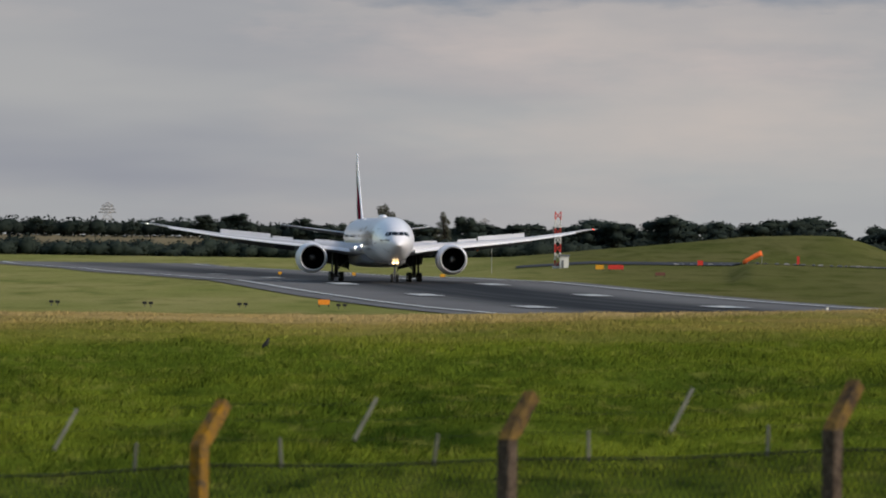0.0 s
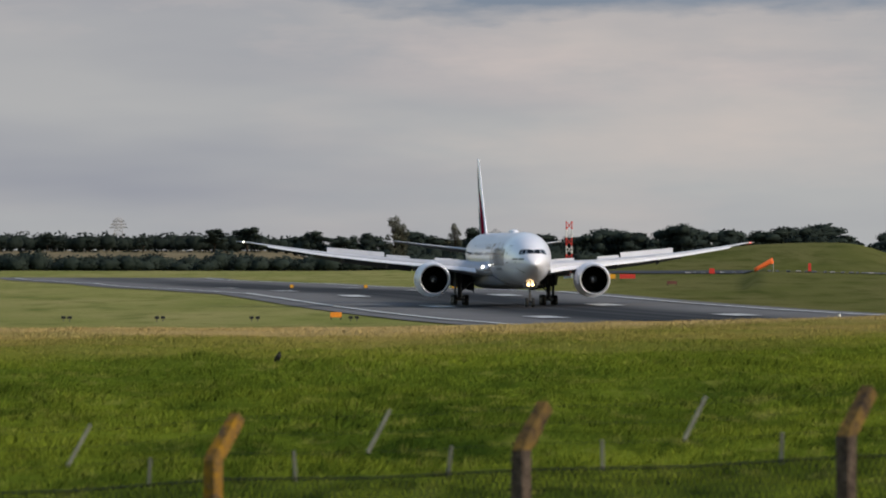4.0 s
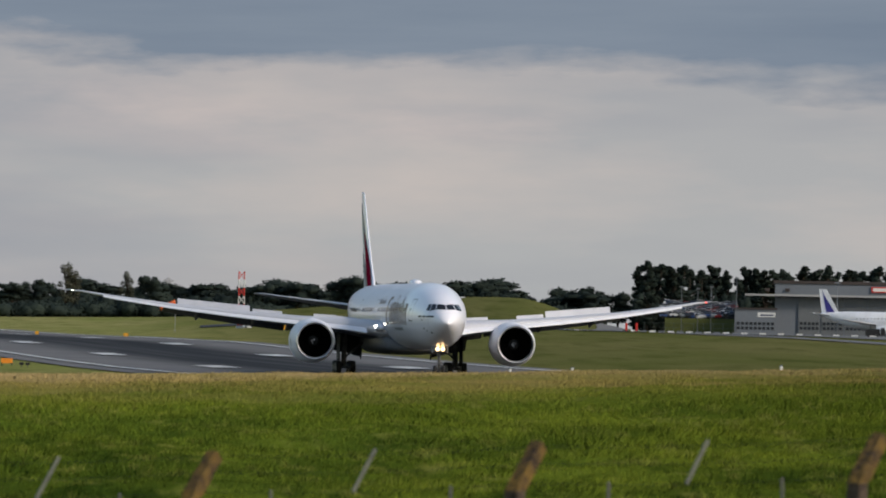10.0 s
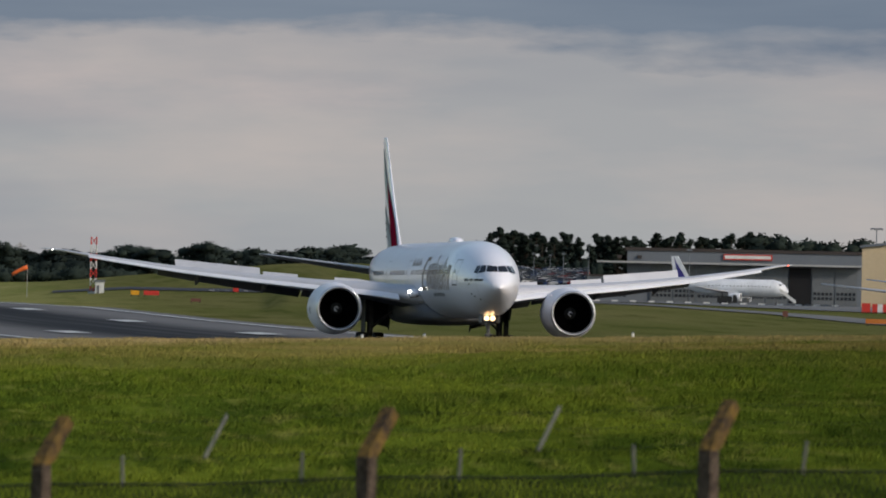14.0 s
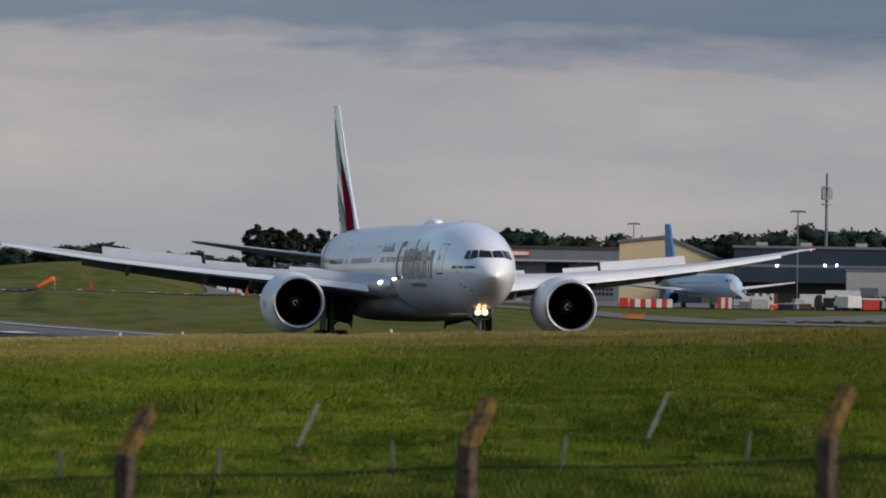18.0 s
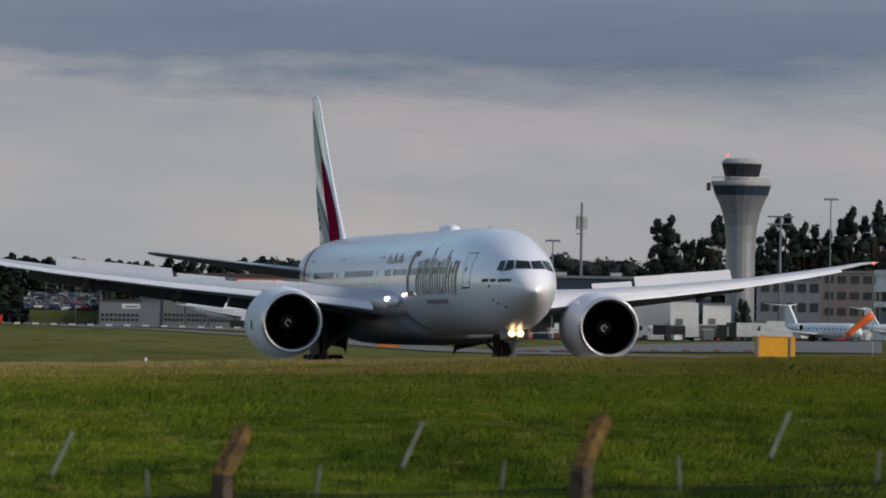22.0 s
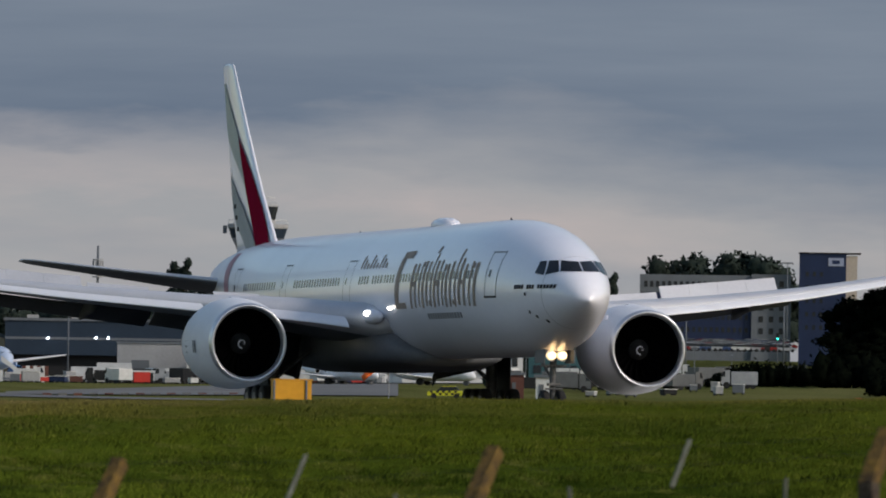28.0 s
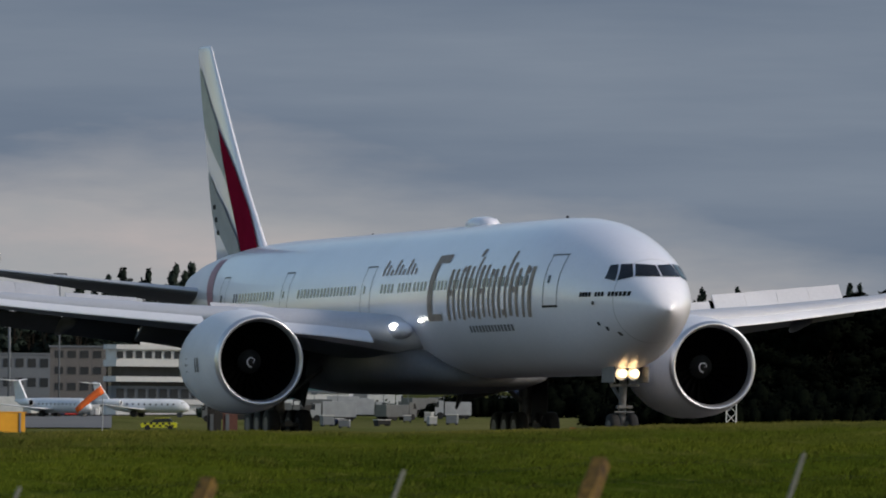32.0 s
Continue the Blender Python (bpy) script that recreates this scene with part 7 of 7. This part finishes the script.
field_sign(-1.1, 1400, 0.6, 0.5, yellow_m, "small yellow marker on the grass")
field_sign(12.515, 900, 0.7, 1.0, redp_m, "small red marker before the dark wood")
for az in (-2.62, -1.99, -1.35, -0.68):
    root = thing("approach_light", facing(az, 892), "twin dark slope-indicator lamp on the grass", "runway light", "slope-indicator lamps")
    for x in (-0.32, 0.32):
        bm = B()
        box(bm, (x, 0, 0.42), (0.46, 0.7, 0.28), None, 0.05)
        part("lamp_box", bm, black_m, root)
        bm = B()
        rod(bm, (x, 0, -0.1), (x, 0, 0.4), 0.05, n=6)
        part("leg", bm, steel_m, root)
field_sign(-0.80, 912, 1.25, 0.55, mat("orange_unit", (0.75, 0.25, 0.02), 0.5), "orange equipment box beside the slope lamps")
for az, r in ((3.02, 258), (4.43, 258), (2.6, 259)):
    root = thing("marker_post", facing(az, r), "small grey marker post in the grass", "marker post", "marker posts")
    bm = B()
    rod(bm, (0, 0, -0.05), (0, 0, 0.2), 0.05, 0.045, 10)
    part("post", bm, whitep_m, root)
    bm = B()
    rod(bm, (0, 0, 0.2), (0, 0, 0.235), 0.055, 0.03, 10)
    part("cap", bm, grey2_m, root)

# yellow sign cabinet on the brow
yb = thing("sign_cabinet", facing(8.69, 258) @ pose(-0.05, 0, -0.22, 0, 0, 14) @ Matrix.Scale(1.15, 4), "amber yellow sign cabinet on the brow of the bank", "sign")
bm = B()
box(bm, (0, 0, 0.47), (1.02, 0.4, 0.6), None, 0.03)
part("case", bm, yellow_m, yb)
for x in (-0.515, 0.36):
    bm = B()
    box(bm, (x, -0.21, 0.46), (0.05, 0.05, 0.62), None, 0.01)
    part("frame_post", bm, grey2_m, yb)
bm = B()
box(bm, (0, 0, 0.785), (1.08, 0.44, 0.035), None, 0.01)
part("lid", bm, yellow_m, yb)
for x in (-0.4, 0.4):
    bm = B()
    rod(bm, (x, 0, -0.35), (x, 0, 0.2), 0.04, n=8)
    part("leg", bm, steel_m, yb)

# brick cabins and white cabinet beyond the runway
simple_shed(10.045, 10.14, -0.06, 1010, mat("dark_cabin", (0.035, 0.032, 0.03), 0.9), "dark timber equipment cabin beyond the runway", "equipment_cabin", 3)
simple_shed(10.15, 10.25, -0.055, 1005, brick_m, "small brown brick cabin beyond the runway", "equipment_cabin", 3)
simple_shed(10.33, 10.45, -0.07, 1000, whitep_m, "small white ribbed equipment cabin", "equipment_cabin", 2)

# ---- the crow ----
def build_crow():
    p = sky_place(-1.17, 0, 186)
    root = thing("crow", pose(p.x, p.y, land(p.x, p.y) + 0.05, 0, 0, 0), "black crow standing in the short grass", "bird")
    fm = mat("black_feathers", (0.012, 0.012, 0.014), 0.6, 0, (0.02, 0.02, 0.022), 8, 40)

    def egg(nm, c, r, tilt=0):
        bm = B()
        bmesh.ops.create_uvsphere(bm, u_segments=14, v_segments=10, radius=1, matrix=Matrix.Translation(c) @ pose(0, 0, 0, 0, tilt, 0) @ Matrix.Diagonal((*r, 1)))
        part(nm, bm, fm, root, "", True)
    egg("body", (0, 0, 0.15), (0.145, 0.06, 0.065), 18)
    egg("head", (-0.13, 0, 0.235), (0.052, 0.042, 0.042))
    egg("wing", (0.03, -0.055, 0.155), (0.15, 0.02, 0.05), 18)
    egg("wing", (0.03, 0.055, 0.155), (0.15, 0.02, 0.05), 18)
    bm = B()
    rod(bm, (-0.17, 0, 0.235), (-0.235, 0, 0.222), 0.018, 0.003, 8)
    part("beak", bm, black_m, root)
    bm = B()
    prism(bm, [(0.1, 0.11), (0.26, 0.05), (0.27, 0.075), (0.12, 0.15)], -0.03, 0.03, 1)
    part("tail", bm, fm, root)
    for y in (-0.025, 0.025):
        bm = B()
        rod(bm, (0, y, -0.05), (0, y, 0.1), 0.006, n=5)
        part("leg", bm, black_m, root)
    for piece in root.children:
        piece.data.transform(Matrix.Diagonal((0.74, 0.9, 0.74, 1)))
    return root


crow = build_crow()


# ---- loose apron equipment and the busy strip beyond the runway ----
er = random.Random(77)


def container(az, d, w, h, m, label, group="containers on the apron"):
    root = thing("container", facing(az, d) @ pose(0, 0, 0, 0, 0, er.uniform(-20, 20)), label, "container", group)
    block("box_shell", root, m, -w / 2, w / 2, 0.2, h, -0.9, 0.9, "", 0.05)
    block("lid", root, pale_m, -w / 2 - 0.05, w / 2 + 0.05, h, h + 0.08, -0.95, 0.95)
    for x in (-w * 0.4, w * 0.4):
        block("skid", root, black_m, x - 0.1, x + 0.1, 0, 0.2, -0.8, 0.8)


PAINTS = [(whitep_m, "white"), (shed_m, "light grey"), (redp_m, "red"), (grey2_m, "grey"), (navy_m, "navy"), (brick_m, "brown"), (black_m, "black")]
for i in range(58):
    az = er.uniform(6.75, 9.35)
    m, nm = er.choice(PAINTS + PAINTS[1:4])
    container(az, er.uniform(1290, 1420), er.uniform(1.0, 2.8), er.uniform(0.8, 1.8), m, nm + " cargo container standing on the apron")
for i in range(22):
    az = er.uniform(7.1, 9.3)
    p = er.choice((0, 0, 1, 2, 4, 3))
    make_truck(az, er.uniform(1285, 1400), car_mats[p], CAR_NAMES[p] + " service vehicle parked on the apron", er.uniform(4.5, 7.5), er.uniform(2.0, 3.1), er.choice((0, 180, 60, 120)))
for i in range(10):
    az = er.uniform(10.2, 11.9)
    m, nm = er.choice(PAINTS[3:] + PAINTS[1:2] + PAINTS[3:])
    container(az, er.uniform(1015, 1090), er.uniform(0.8, 2.0), er.uniform(0.6, 1.5), m, nm + " equipment box beyond the runway", "equipment boxes beyond the runway")
for i in range(9):
    az = 10.15 + 0.19 * i + er.uniform(-0.05, 0.05)
    p = er.choice((1, 4, 4, 2))
    make_truck(az, er.uniform(1100, 1160), car_mats[p], CAR_NAMES[p] + " works vehicle beyond the runway", er.uniform(4.5, 7), er.uniform(2.0, 3.0), er.choice((0, 180, 40)))
for i in range(7):
    mast(10.3 + 0.22 * i + er.uniform(-0.06, 0.06), er.uniform(0.02, 0.2), er.uniform(1100, 1250), "slim grey pole beyond the runway", head=0.5, r=0.07)


fence_m = mat("dull_green_fence_paint", (0.055, 0.07, 0.055), 0.7, 0, (0.04, 0.05, 0.04), 1.0, 6.0)


def mesh_fence(az0, az1, d, h, label):
    k = deg(d)
    root = thing("security_fence", facing(az0, d), label, "fence")
    W = (az1 - az0) * k
    n = int(W / 2.5)
    for i in range(n + 1):
        bm = B()
        rod(bm, (W * i / n, 0, -0.6), (W * i / n, 0, h), 0.06, n=5)
        part("post", bm, fence_m, root)
    for z in (0.3, h * 0.5, h - 0.1):
        bm = B()
        rod(bm, (0, 0, z), (W, 0, z), 0.035, n=4)
        part("rail", bm, fence_m, root)


mesh_fence(10.7, 12.3, 1240, 2.4, "dull green security fence with thin posts before the bank")
mesh_fence(3.5, 4.1, 2190, 2.6, "green-grey security fence below the car park")
scrub("thicket", "low dark scrub along the far verge", [(10.0 + 0.03 * i, 1190 + er.uniform(-5, 5), 1.0, er.uniform(0.6, 2.2)) for i in range(80)], 9, leaf_m, 0.25, 40)


# ---- what moves ----
TAXI = [
    (0, -9.48, 1190.04, 3.13, 5.38, 0.06), (2, -1.38, 1118.32, 2.48, 5.40, 0.20), (4, 6.12, 1043.68, 1.79, 5.35, 0.22),
    (6, 13.52, 969.59, 1.20, 5.25, 0.17), (8, 20.44, 898.35, 0.77, 5.14, 0.09), (10, 26.87, 831.37, 0.53, 5.04, 0.0),
    (12, 32.88, 769.26, 0.47, 4.95, -0.07), (14, 38.41, 712.06, 0.54, 4.89, -0.12), (16, 43.75, 659.37, 0.71, 4.86, -0.16),
    (18, 48.35, 610.57, 0.95, 4.86, -0.19), (20, 52.70, 564.97, 1.23, 4.89, -0.22), (22, 56.85, 521.98, 1.54, 4.94, -0.26),
    (24, 60.77, 481.30, 1.87, 4.99, -0.30), (26, 64.05, 443.09, 2.22, 5.02, -0.33), (27, 65.47, 425.13, 2.39, 5.02, -0.34),
    (28, 66.79, 408.15, 2.56, 5.01, -0.35), (29, 68.00, 392.36, 2.72, 4.98, -0.34), (30, 69.03, 378.07, 2.87, 4.93, -0.33),
    (31, 70.16, 365.62, 3.0, 4.85, -0.31), (32, 71.42, 355.44, 3.10, 4.75, -0.28),
]


def motions():
    walk(airliner, [(t, pose(x, y, z + 0.1 + rise(math.degrees(math.atan2(x, y)), math.hypot(x, y)), nod, 0, a)) for t, x, y, z, a, nod in TAXI])
    a, b = sky_place(-1.17, 0, 196), sky_place(-1.205, 0, 193)
    za, zb = land(a.x, a.y) + 0.05, land(b.x, b.y) + 0.05
    mid = (a + b) / 2
    walk(crow, [(0, pose(a.x, a.y, za, 0, 34, 172)), (2, pose(a.x, a.y, za, 0, 34, 172)), (3, pose(a.x, a.y, za, 0, 30, 150)), (4.2, pose(mid.x, mid.y, land(mid.x, mid.y) + 0.05, 0, 32, 120)), (6, pose(b.x, b.y, zb, 0, 34, 140)), (7, pose(b.x, b.y, zb, 0, 34, 140)), (32, pose(b.x, b.y, zb, 0, 34, 140))])


motions()
